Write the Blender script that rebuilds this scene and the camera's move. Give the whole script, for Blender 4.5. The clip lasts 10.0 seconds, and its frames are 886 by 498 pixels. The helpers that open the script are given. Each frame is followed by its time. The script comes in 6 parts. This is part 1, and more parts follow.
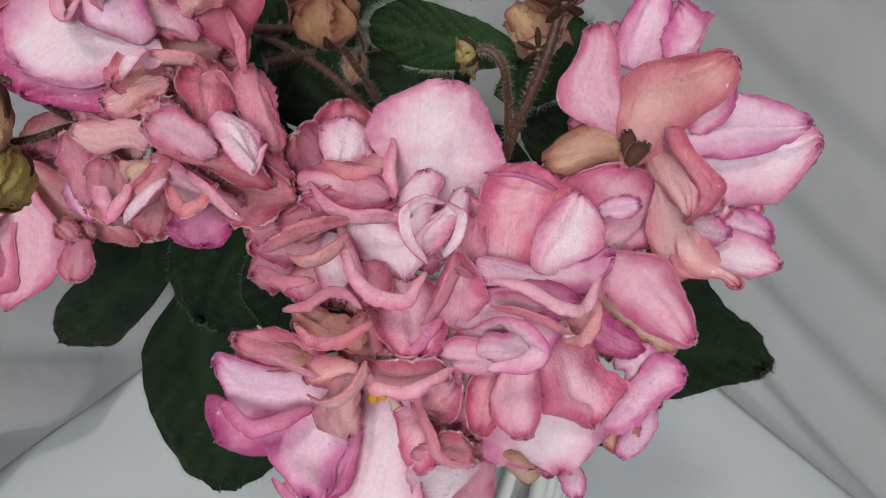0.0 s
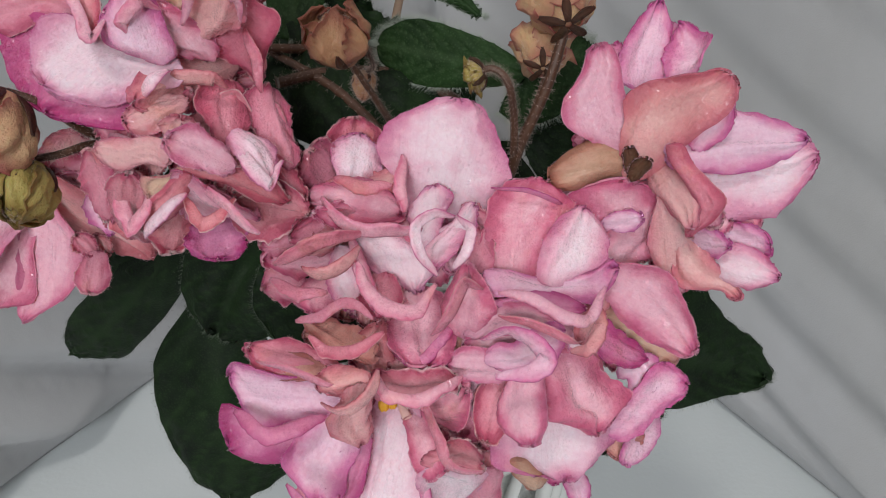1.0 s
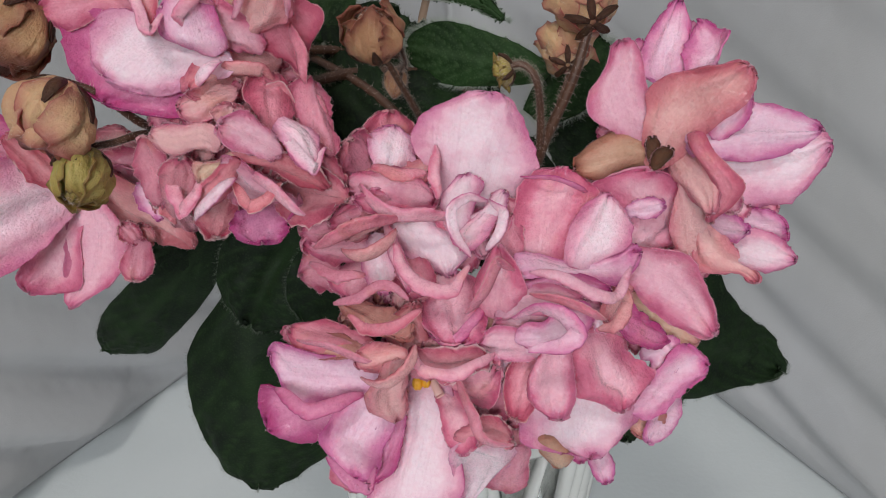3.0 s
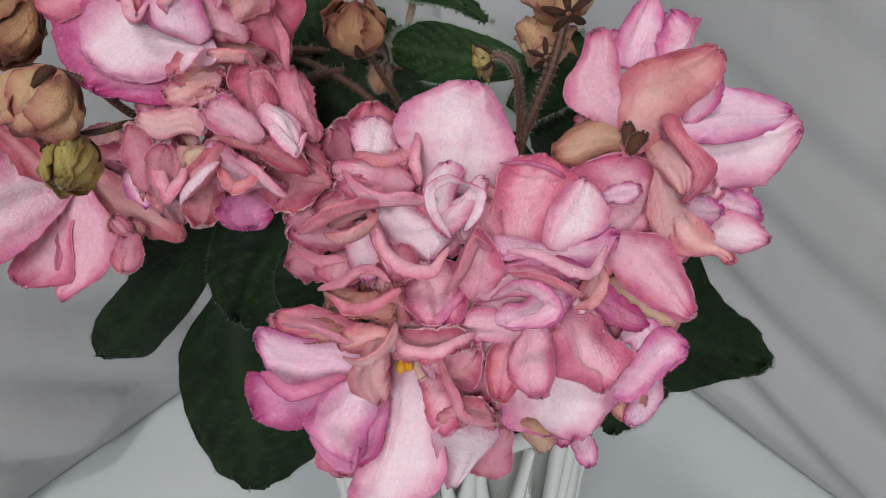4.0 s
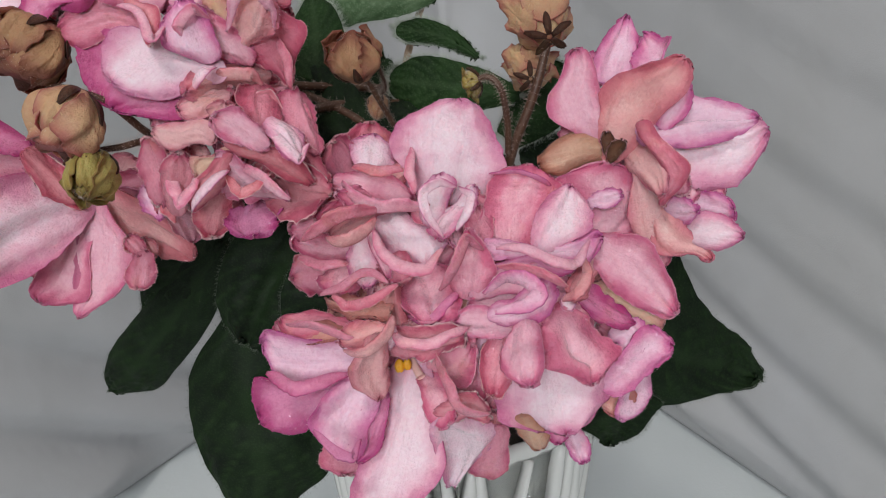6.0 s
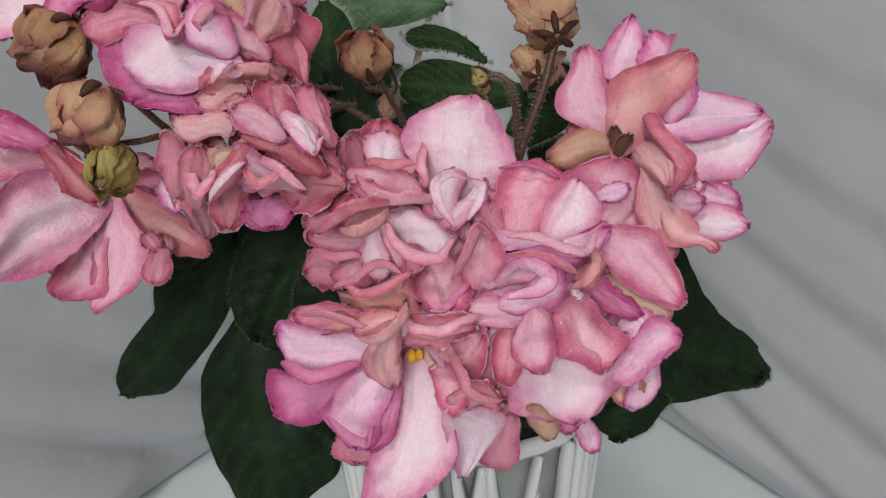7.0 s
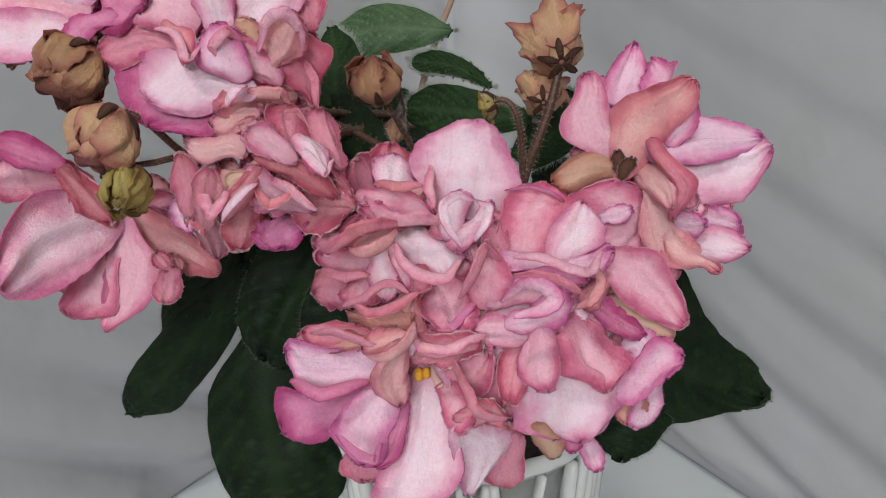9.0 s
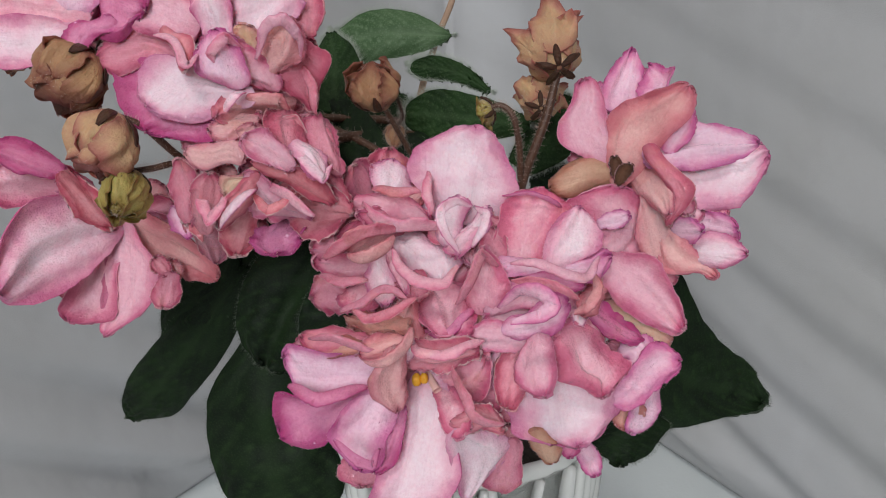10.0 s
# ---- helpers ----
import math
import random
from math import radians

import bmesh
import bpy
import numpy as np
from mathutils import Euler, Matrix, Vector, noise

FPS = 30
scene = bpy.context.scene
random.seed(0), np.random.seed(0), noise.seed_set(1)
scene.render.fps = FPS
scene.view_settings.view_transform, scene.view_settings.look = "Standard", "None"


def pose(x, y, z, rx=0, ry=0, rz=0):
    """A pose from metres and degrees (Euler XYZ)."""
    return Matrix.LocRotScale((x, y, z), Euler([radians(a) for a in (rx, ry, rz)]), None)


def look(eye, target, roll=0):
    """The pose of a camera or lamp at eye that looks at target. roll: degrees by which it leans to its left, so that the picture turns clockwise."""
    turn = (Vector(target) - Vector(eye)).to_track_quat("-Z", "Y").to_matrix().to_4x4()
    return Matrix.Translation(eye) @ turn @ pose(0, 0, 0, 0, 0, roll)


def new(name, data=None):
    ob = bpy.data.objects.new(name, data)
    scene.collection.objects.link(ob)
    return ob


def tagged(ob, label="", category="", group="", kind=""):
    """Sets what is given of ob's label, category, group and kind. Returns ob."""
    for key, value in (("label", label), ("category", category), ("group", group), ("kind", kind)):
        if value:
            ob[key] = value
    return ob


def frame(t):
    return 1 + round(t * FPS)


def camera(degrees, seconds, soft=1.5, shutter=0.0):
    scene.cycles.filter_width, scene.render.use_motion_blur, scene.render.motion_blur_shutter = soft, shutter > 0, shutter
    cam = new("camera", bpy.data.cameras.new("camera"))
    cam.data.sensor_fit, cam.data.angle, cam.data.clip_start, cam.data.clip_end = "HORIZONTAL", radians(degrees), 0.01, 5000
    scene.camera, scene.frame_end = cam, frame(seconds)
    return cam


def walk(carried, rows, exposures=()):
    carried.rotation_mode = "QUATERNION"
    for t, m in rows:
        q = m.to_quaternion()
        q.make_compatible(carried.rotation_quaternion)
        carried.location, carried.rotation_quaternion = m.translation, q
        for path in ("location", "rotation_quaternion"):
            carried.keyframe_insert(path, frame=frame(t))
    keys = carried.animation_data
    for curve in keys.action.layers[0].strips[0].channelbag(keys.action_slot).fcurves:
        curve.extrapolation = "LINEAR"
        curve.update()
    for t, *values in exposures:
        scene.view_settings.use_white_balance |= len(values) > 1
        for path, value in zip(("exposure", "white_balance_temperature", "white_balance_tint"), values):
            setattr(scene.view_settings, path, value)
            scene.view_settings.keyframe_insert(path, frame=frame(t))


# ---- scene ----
# ---- camera ----
cam = camera(53.9, 10.0, soft=1.0)
PATH = [
    (0, (0.00189, -0.00193, 0.26933), (-0.0066, 0.8441, -0.2638), -0.4),
    (0.5, (0.00250, -0.00409, 0.27044), (-0.0040, 0.8473, -0.2541), -0.3),
    (1, (0.00020, -0.00613, 0.27162), (-0.0070, 0.8485, -0.2476), -0.4),
    (1.5, (-0.00385, -0.00771, 0.27117), (-0.0126, 0.8496, -0.2436), -0.4),
    (2, (-0.00463, -0.01058, 0.27336), (-0.0141, 0.8493, -0.2371), -0.4),
    (2.5, (-0.00501, -0.01292, 0.27188), (-0.0162, 0.8496, -0.2340), -0.4),
    (4, (-0.00058, -0.02353, 0.26361), (-0.0170, 0.8613, -0.2020), -1.2),
    (4.5, (0.00257, -0.02649, 0.25854), (-0.0163, 0.8715, -0.1812), -1.6),
    (5, (-0.00113, -0.03266, 0.25661), (-0.0201, 0.8759, -0.1608), -2),
    (5.5, (0.00277, -0.03637, 0.25601), (-0.0190, 0.8803, -0.1431), -2.3),
    (7, (0.00043, -0.04537, 0.24928), (-0.0272, 0.8897, -0.1042), -2.7),
    (7.5, (0.00031, -0.04699, 0.24709), (-0.0276, 0.8918, -0.0964), -2.6),
    (8, (0.00080, -0.04769, 0.24745), (-0.0259, 0.8931, -0.0905), -2.6),
    (8.5, (-0.00070, -0.04826, 0.24880), (-0.0268, 0.8945, -0.0836), -2.5),
    (9, (-0.00123, -0.04894, 0.25004), (-0.0264, 0.8953, -0.0784), -2.4),
    (9.5, (0.00045, -0.04929, 0.25113), (-0.0265, 0.8953, -0.0762), -2.4),
    (10, (-0.00044, -0.04924, 0.25080), (-0.0270, 0.8959, -0.0749), -2.4),
]
walk(cam, [(t, look(eye, target, roll)) for t, eye, target, roll in PATH])

# ---- light: an assumed window behind the viewer and an assumed ceiling lamp, both unseen ----
world = bpy.data.worlds.new("room_world")
scene.world = world
world.use_nodes = True
sky = world.node_tree.nodes.new("ShaderNodeTexSky")
sky.sky_type, sky.sun_disc, sky.sun_elevation, sky.sun_rotation = "NISHITA", False, radians(40), radians(150)
world.node_tree.links.new(sky.outputs[0], world.node_tree.nodes["Background"].inputs[0])
world.node_tree.nodes["Background"].inputs[1].default_value = 0.08


def area_lamp(name, eye, target, size_x, size_y, watts, colour):
    data = bpy.data.lights.new(name, "AREA")
    data.shape, data.size, data.size_y, data.energy, data.color = "RECTANGLE", size_x, size_y, watts, colour
    ob = new(name, data)
    ob.matrix_world = look(eye, target)
    return ob


WINDOW_WATTS, CEILING_WATTS = 22.0, 9.6
area_lamp("assumed_window_light", (-0.2, -1.62, 1.0), (0, 0.3, 0.15), 0.7, 0.6, WINDOW_WATTS, (0.95, 0.98, 1.0))
area_lamp("assumed_ceiling_light", (-0.25, -0.75, 1.66), (0.0, 0.15, 0.1), 0.24, 0.24, CEILING_WATTS, (1.0, 0.97, 0.93))
scene.view_settings.exposure = 0.0


# ---- materials ----
def shader(name):
    m = bpy.data.materials.new(name)
    m.use_nodes = True
    tree = m.node_tree
    return m, tree, tree.nodes["Principled BSDF"]


def node(tree, kind, **sockets):
    n = tree.nodes.new(kind)
    for key, value in sockets.items():
        n.inputs[key.replace("_", " ")].default_value = value
    return n


def ramp(tree, source, stops):
    n = tree.nodes.new("ShaderNodeValToRGB")
    for i, (at, colour) in enumerate(stops):
        e = n.color_ramp.elements[i] if i < 2 else n.color_ramp.elements.new(at)
        e.position, e.color = at, (*colour, 1)
    tree.links.new(source, n.inputs[0])
    return n.outputs[0]


def mix(tree, factor, a, b, mode="MIX"):
    n = tree.nodes.new("ShaderNodeMix")
    n.data_type, n.blend_type = "RGBA", mode
    for socket, value in ((0, factor), (6, a), (7, b)):
        if isinstance(value, bpy.types.NodeSocket):
            tree.links.new(value, n.inputs[socket])
        elif socket:
            n.inputs[socket].default_value = (*value, 1)
        else:
            n.inputs[socket].default_value = value
    return n.outputs[2]


def grain(tree, scale, detail=3.0, vector=None, rough=0.55):
    n = node(tree, "ShaderNodeTexNoise", Scale=scale, Detail=detail, Roughness=rough)
    if vector is None:
        vector = tree.nodes.new("ShaderNodeTexCoord").outputs["Object"]
    tree.links.new(vector, n.inputs["Vector"])
    return n.outputs[0]


def math_node(tree, op, a, b=0.0):
    n = tree.nodes.new("ShaderNodeMath")
    n.operation = op
    for socket, value in ((0, a), (1, b)):
        if isinstance(value, bpy.types.NodeSocket):
            tree.links.new(value, n.inputs[socket])
        else:
            n.inputs[socket].default_value = value
    return n.outputs[0]


def bumps(tree, bsdf, *layers):
    last = None
    for height, distance, strength in layers:
        n = node(tree, "ShaderNodeBump", Strength=strength, Distance=distance)
        tree.links.new(height, n.inputs["Height"])
        if last:
            tree.links.new(last, n.inputs["Normal"])
        last = n.outputs[0]
    tree.links.new(last, bsdf.inputs["Normal"])


def attribute(tree, name):
    n = tree.nodes.new("ShaderNodeAttribute")
    n.attribute_name = name
    return n.outputs["Fac"]


def along_vector(tree, wide, long):
    """A vector that runs across and along a petal or leaf blade, for veins."""
    n = tree.nodes.new("ShaderNodeCombineXYZ")
    tree.links.new(math_node(tree, "MULTIPLY", attribute(tree, "across"), wide), n.inputs[0])
    tree.links.new(math_node(tree, "MULTIPLY", attribute(tree, "along"), long), n.inputs[1])
    info = tree.nodes.new("ShaderNodeObjectInfo")
    tree.links.new(math_node(tree, "MULTIPLY", info.outputs["Random"], 40.0), n.inputs[2])
    return n.outputs[0], info.outputs["Random"]


def petal_material(name, inner, body, rim, blotch, blotchiness, edge_line=None, glint=0.75):
    """Velvety petal: pale heart, stronger colour to the rim, fine veins, faded blotches and glittering crystalline cells."""
    m, t, b = shader(name)
    vector, chance = along_vector(t, 20.0, 1.6)
    veins = grain(t, 1.0, 3.0, vector)
    patches = grain(t, 170.0, 5.0, None, 0.6)
    fine = grain(t, 1300.0, 3.0, None, 0.6)
    drift = math_node(t, "MULTIPLY", math_node(t, "SUBTRACT", patches, 0.5), 1.1)
    spread = math_node(t, "ADD", attribute(t, "broad"), math_node(t, "ADD", drift, math_node(t, "MULTIPLY", math_node(t, "SUBTRACT", chance, 0.5), 0.35)))
    colour = mix(t, ramp(t, spread, [(0.12, (0, 0, 0)), (0.62, (1, 1, 1))]), inner, body)
    colour = mix(t, ramp(t, spread, [(0.55, (0, 0, 0)), (1.0, (0.72, 0.72, 0.72))]), colour, rim)
    colour = mix(t, ramp(t, grain(t, 120.0, 4.0), [(0.66 - 0.25 * blotchiness, (0, 0, 0)), (0.86 - 0.2 * blotchiness, (0.8, 0.8, 0.8))]), colour, blotch)
    colour = mix(t, math_node(t, "MULTIPLY", ramp(t, veins, [(0.52, (0, 0, 0)), (0.7, (1, 1, 1))]), 0.08), colour, rim)
    colour = mix(t, math_node(t, "MULTIPLY", attribute(t, "heart"), 0.45), colour, rim)
    line = math_node(t, "MULTIPLY", attribute(t, "rim"), math_node(t, "ADD", 0.35, patches))
    colour = mix(t, ramp(t, line, [(0.45, (0, 0, 0)), (0.85, (0.75, 0.75, 0.75))]), colour, edge_line or rim)
    colour = mix(t, math_node(t, "MULTIPLY", ramp(t, fine, [(0.35, (1, 1, 1)), (0.6, (0, 0, 0))]), 0.20), colour, body)
    hue = node(t, "ShaderNodeHueSaturation")
    t.links.new(colour, hue.inputs["Color"])
    t.links.new(math_node(t, "ADD", 0.494, math_node(t, "MULTIPLY", chance, 0.012)), hue.inputs["Hue"])
    t.links.new(math_node(t, "ADD", 0.90, math_node(t, "MULTIPLY", chance, 0.18)), hue.inputs["Value"])
    t.links.new(hue.outputs[0], b.inputs["Base Color"])
    b.inputs["Roughness"].default_value = 0.5
    b.inputs["Specular IOR Level"].default_value = 0.18
    b.inputs["Coat Weight"].default_value = glint
    b.inputs["Coat IOR"].default_value = 1.6
    b.inputs["Subsurface Weight"].default_value = 0.35
    b.inputs["Subsurface Radius"].default_value = (1.0, 0.45, 0.5)
    b.inputs["Subsurface Scale"].default_value = 0.0012
    bumps(t, b, (veins, 0.0005, 0.3), (patches, 0.0014, 0.35), (fine, 0.0005, 0.5))
    cells = t.nodes.new("ShaderNodeTexVoronoi")
    cells.inputs["Scale"].default_value = 4200.0
    t.links.new(t.nodes.new("ShaderNodeTexCoord").outputs["Object"], cells.inputs["Vector"])
    b.inputs["Coat Roughness"].default_value = 0.11
    tilt = t.nodes.new("ShaderNodeVectorMath")
    tilt.operation = "MULTIPLY_ADD"
    t.links.new(cells.outputs["Color"], tilt.inputs[0])
    tilt.inputs[1].default_value = (1.1,) * 3
    tilt.inputs[2].default_value = (-0.55,) * 3
    total = t.nodes.new("ShaderNodeVectorMath")
    total.operation = "ADD"
    t.links.new(b.inputs["Normal"].links[0].from_socket, total.inputs[0])
    t.links.new(tilt.outputs[0], total.inputs[1])
    unit = t.nodes.new("ShaderNodeVectorMath")
    unit.operation = "NORMALIZE"
    t.links.new(total.outputs[0], unit.inputs[0])
    t.links.new(unit.outputs[0], b.inputs["Coat Normal"])
    facet = t.nodes.new("ShaderNodeMix")
    facet.data_type = "VECTOR"
    facet.inputs[0].default_value = 0.24
    t.links.new(b.inputs["Normal"].links[0].from_socket, facet.inputs[4])
    t.links.new(unit.outputs[0], facet.inputs[5])
    t.links.new(facet.outputs[1], b.inputs["Normal"])
    return m


PETAL = {
    "pale": petal_material("pale_petal", (0.95, 0.70, 0.77), (0.80, 0.38, 0.51), (0.46, 0.05, 0.20), (0.80, 0.42, 0.48), 0.1),
    "pink": petal_material("pink_petal", (0.88, 0.48, 0.57), (0.66, 0.175, 0.29), (0.38, 0.03, 0.12), (0.72, 0.32, 0.30), 0.3, (0.72, 0.30, 0.40)),
    "rose": petal_material("dusty_rose_petal", (0.74, 0.29, 0.37), (0.53, 0.11, 0.19), (0.30, 0.03, 0.08), (0.62, 0.25, 0.21), 0.45, (0.72, 0.36, 0.38)),
    "frost": petal_material("frosted_rose_petal", (0.74, 0.30, 0.34), (0.53, 0.11, 0.165), (0.34, 0.03, 0.08), (0.70, 0.34, 0.31), 0.3, (0.90, 0.66, 0.65)),
    "magenta": petal_material("magenta_petal", (0.70, 0.25, 0.41), (0.50, 0.08, 0.23), (0.35, 0.02, 0.14), (0.64, 0.25, 0.30), 0.1),
    "lilac": petal_material("lilac_pink_petal", (0.91, 0.58, 0.70), (0.68, 0.22, 0.40), (0.43, 0.035, 0.21), (0.76, 0.38, 0.46), 0.1),
    "faded": petal_material("faded_petal", (0.78, 0.42, 0.42), (0.61, 0.21, 0.25), (0.34, 0.06, 0.09), (0.62, 0.36, 0.22), 0.15),
    "blush": petal_material("blush_petal", (0.80, 0.45, 0.44), (0.66, 0.25, 0.28), (0.45, 0.08, 0.15), (0.64, 0.28, 0.20), 0.3),
    "brown": petal_material("withered_petal", (0.66, 0.34, 0.29), (0.50, 0.20, 0.18), (0.28, 0.06, 0.07), (0.46, 0.23, 0.12), 0.3),
    "bronze": petal_material("bronze_petal", (0.60, 0.36, 0.25), (0.46, 0.21, 0.14), (0.26, 0.08, 0.05), (0.36, 0.18, 0.10), 0.5),
    "cream": petal_material("cream_petal", (0.82, 0.56, 0.40), (0.72, 0.38, 0.32), (0.52, 0.16, 0.18), (0.62, 0.47, 0.17), 0.4),
    "sepal": petal_material("sepal_brown", (0.12, 0.055, 0.03), (0.08, 0.035, 0.02), (0.045, 0.02, 0.013), (0.11, 0.07, 0.03), 0.4, None, 0.15),
    "budbeige": petal_material("bud_beige", (0.54, 0.34, 0.19), (0.42, 0.18, 0.13), (0.23, 0.055, 0.05), (0.46, 0.17, 0.14), 0.35, None, 0.15),
    "budbrown": petal_material("bud_brown", (0.38, 0.21, 0.11), (0.27, 0.115, 0.07), (0.15, 0.045, 0.03), (0.40, 0.17, 0.13), 0.5, None, 0.15),
    "budyellow": petal_material("bud_yellow", (0.42, 0.34, 0.11), (0.28, 0.20, 0.055), (0.13, 0.075, 0.025), (0.28, 0.22, 0.06), 0.3, None, 0.15),
}


def leaf_material(name, dark, light, rib):
    m, t, b = shader(name)
    vector, chance = along_vector(t, 3.0, 4.0)
    patches = grain(t, 120.0, 4.0)
    colour = mix(t, ramp(t, patches, [(0.35, (0, 0, 0)), (0.7, (1, 1, 1))]), dark, light)
    colour = mix(t, math_node(t, "MULTIPLY", attribute(t, "vein"), 0.6), colour, rib)
    papillae = t.nodes.new("ShaderNodeTexVoronoi")
    papillae.inputs["Scale"].default_value = 1500.0
    t.links.new(t.nodes.new("ShaderNodeTexCoord").outputs["Object"], papillae.inputs["Vector"])
    colour = mix(t, ramp(t, papillae.outputs["Distance"], [(0.0, (0.3, 0.3, 0.3)), (0.5, (0, 0, 0))]), colour, rib)
    t.links.new(colour, b.inputs["Base Color"])
    b.inputs["Roughness"].default_value = 0.6
    b.inputs["Specular IOR Level"].default_value = 0.13
    bumps(t, b, (patches, 0.0008, 0.2), (grain(t, 500.0, 3.0), 0.0003, 0.08), (papillae.outputs["Distance"], -0.0003, 0.2))
    return m


LEAF = {
    "leaf": leaf_material("dark_leaf", (0.0045, 0.0085, 0.0045), (0.009, 0.021, 0.007), (0.030, 0.062, 0.020)),
    "pale": leaf_material("pale_leaf", (0.035, 0.075, 0.028), (0.08, 0.13, 0.065), (0.20, 0.27, 0.17)),
    "young": leaf_material("young_leaf", (0.008, 0.021, 0.006), (0.018, 0.046, 0.012), (0.065, 0.11, 0.048)),
}


def plain_material(name, a, b_colour, scale, roughness, bump=0.0, bump_scale=900.0, metal=0.0):
    m, t, b = shader(name)
    colour = mix(t, ramp(t, grain(t, scale, 5.0), [(0.3, (0, 0, 0)), (0.7, (1, 1, 1))]), a, b_colour)
    t.links.new(colour, b.inputs["Base Color"])
    b.inputs["Roughness"].default_value, b.inputs["Metallic"].default_value = roughness, metal
    if bump:
        bumps(t, b, (grain(t, bump_scale, 4.0), bump, 0.5))
    return m


STALK = plain_material("stalk_brown", (0.055, 0.021, 0.012), (0.092, 0.040, 0.020), 260.0, 0.5, 0.0004)
PALE_STALK = plain_material("dry_stalk", (0.30, 0.19, 0.13), (0.36, 0.25, 0.17), 200.0, 0.6, 0.0003)
HAIR = plain_material("plant_hair", (0.55, 0.42, 0.38), (0.62, 0.50, 0.44), 400.0, 0.5)
LEAF_HAIR = plain_material("leaf_hair", (0.09, 0.11, 0.08), (0.13, 0.15, 0.11), 400.0, 0.5)
ANTHER = plain_material("anther_yellow", (0.74, 0.32, 0.015), (0.84, 0.44, 0.03), 900.0, 0.5, 0.0003)
PISTIL = plain_material("pistil_pink", (0.82, 0.48, 0.44), (0.86, 0.58, 0.52), 700.0, 0.45)
PALE_HAIR = plain_material("pale_leaf_hair", (0.34, 0.38, 0.32), (0.42, 0.46, 0.40), 400.0, 0.5)
SOIL = plain_material("potting_soil", (0.016, 0.011, 0.008), (0.04, 0.028, 0.02), 400.0, 0.95, 0.002, 500.0)
LINER = plain_material("liner_grey_plastic", (0.56, 0.56, 0.53), (0.64, 0.64, 0.61), 60.0, 0.4)
TABLE = plain_material("white_laminate", (0.60, 0.635, 0.64), (0.65, 0.68, 0.685), 14.0, 0.42, 0.0002, 500.0)
# unseen walls: grey chosen to weaken the light they bounce back
PAINT = plain_material("low_fill_wall_grey", (0.17, 0.165, 0.16), (0.21, 0.20, 0.195), 6.0, 0.85, 0.0006, 90.0)
CEILING_PAINT = plain_material("ceiling_paint", (0.80, 0.80, 0.79), (0.84, 0.84, 0.83), 5.0, 0.9, 0.0005, 90.0)
FLOOR_WOOD = plain_material("floor_wood", (0.24, 0.15, 0.09), (0.34, 0.22, 0.13), 12.0, 0.5, 0.0006, 40.0)
FRAME_WHITE = plain_material("white_frame", (0.76, 0.76, 0.75), (0.8, 0.8, 0.79), 20.0, 0.45)


def cloth_material():
    m, t, b = shader("white_cloth")
    blot = grain(t, 9.0, 4.0)
    colour = mix(t, ramp(t, blot, [(0.35, (0, 0, 0)), (0.68, (1, 1, 1))]), (0.42, 0.415, 0.415), (0.465, 0.465, 0.48))
    colour = mix(t, math_node(t, "MULTIPLY", grain(t, 1400.0, 2.0), 0.25), colour, (0.38, 0.38, 0.38))
    t.links.new(colour, b.inputs["Base Color"])
    b.inputs["Roughness"].default_value = 0.8
    b.inputs["Sheen Weight"].default_value = 0.1
    bumps(t, b, (grain(t, 30.0, 3.0), 0.004, 0.35), (grain(t, 1800.0, 2.0), 0.0003, 0.3))
    return m


CLOTH = cloth_material()


def glass_material():
    m, t, b = shader("cut_glass")
    b.inputs["Base Color"].default_value = (0.96, 0.97, 0.96, 1)
    b.inputs["Roughness"].default_value = 0.06
    b.inputs["IOR"].default_value = 1.5
    b.inputs["Transmission Weight"].default_value = 1.0
    bumps(t, b, (grain(t, 120.0, 2.0), 0.0006, 0.3))
    return m


GLASS = glass_material()


def rib_material():
    m, t, b = shader("frosted_rib_glass")
    b.inputs["Base Color"].default_value = (0.78, 0.78, 0.75, 1)
    b.inputs["Roughness"].default_value = 0.2
    b.inputs["Transmission Weight"].default_value = 0.2
    bumps(t, b, (grain(t, 260.0, 2.0), 0.0006, 0.4))
    return m


RIB = rib_material()


# ---- helpers for meshes ----
MM = 0.001


def mesh_object(name, verts, faces, material, smooth=True, attributes=None):
    me = bpy.data.meshes.new(name)
    me.from_pydata([tuple(v) for v in verts], [], faces)
    me.materials.append(material)
    if smooth:
        me.polygons.foreach_set("use_smooth", [True] * len(me.polygons))
    for key, values in (attributes or {}).items():
        me.attributes.new(key, "FLOAT", "POINT").data.foreach_set("value", values)
    me.update()
    return new(name, me)


def under(ob, parent, label=""):
    """Makes ob, whose mesh is in world coordinates, a part of parent."""
    shift = Matrix.Translation(-parent_place(parent))
    ob.data.transform(shift)
    ob.parent = parent
    return tagged(ob, label)


def parent_place(ob):
    place = Vector(ob.location)
    while ob.parent:
        ob = ob.parent
        place += ob.location
    return place


def box(name, low, high, material, bevel=0.0):
    bm = bmesh.new()
    bmesh.ops.create_cube(bm, size=1.0)
    size = [h - l for l, h in zip(low, high)]
    bmesh.ops.scale(bm, vec=size, verts=bm.verts)
    bmesh.ops.translate(bm, vec=[(l + h) / 2 for l, h in zip(low, high)], verts=bm.verts)
    if bevel:
        bmesh.ops.bevel(bm, geom=bm.edges[:], offset=bevel, segments=3, affect="EDGES", profile=0.5)
    me = bpy.data.meshes.new(name)
    bm.to_mesh(me)
    bm.free()
    me.materials.append(material)
    return new(name, me)


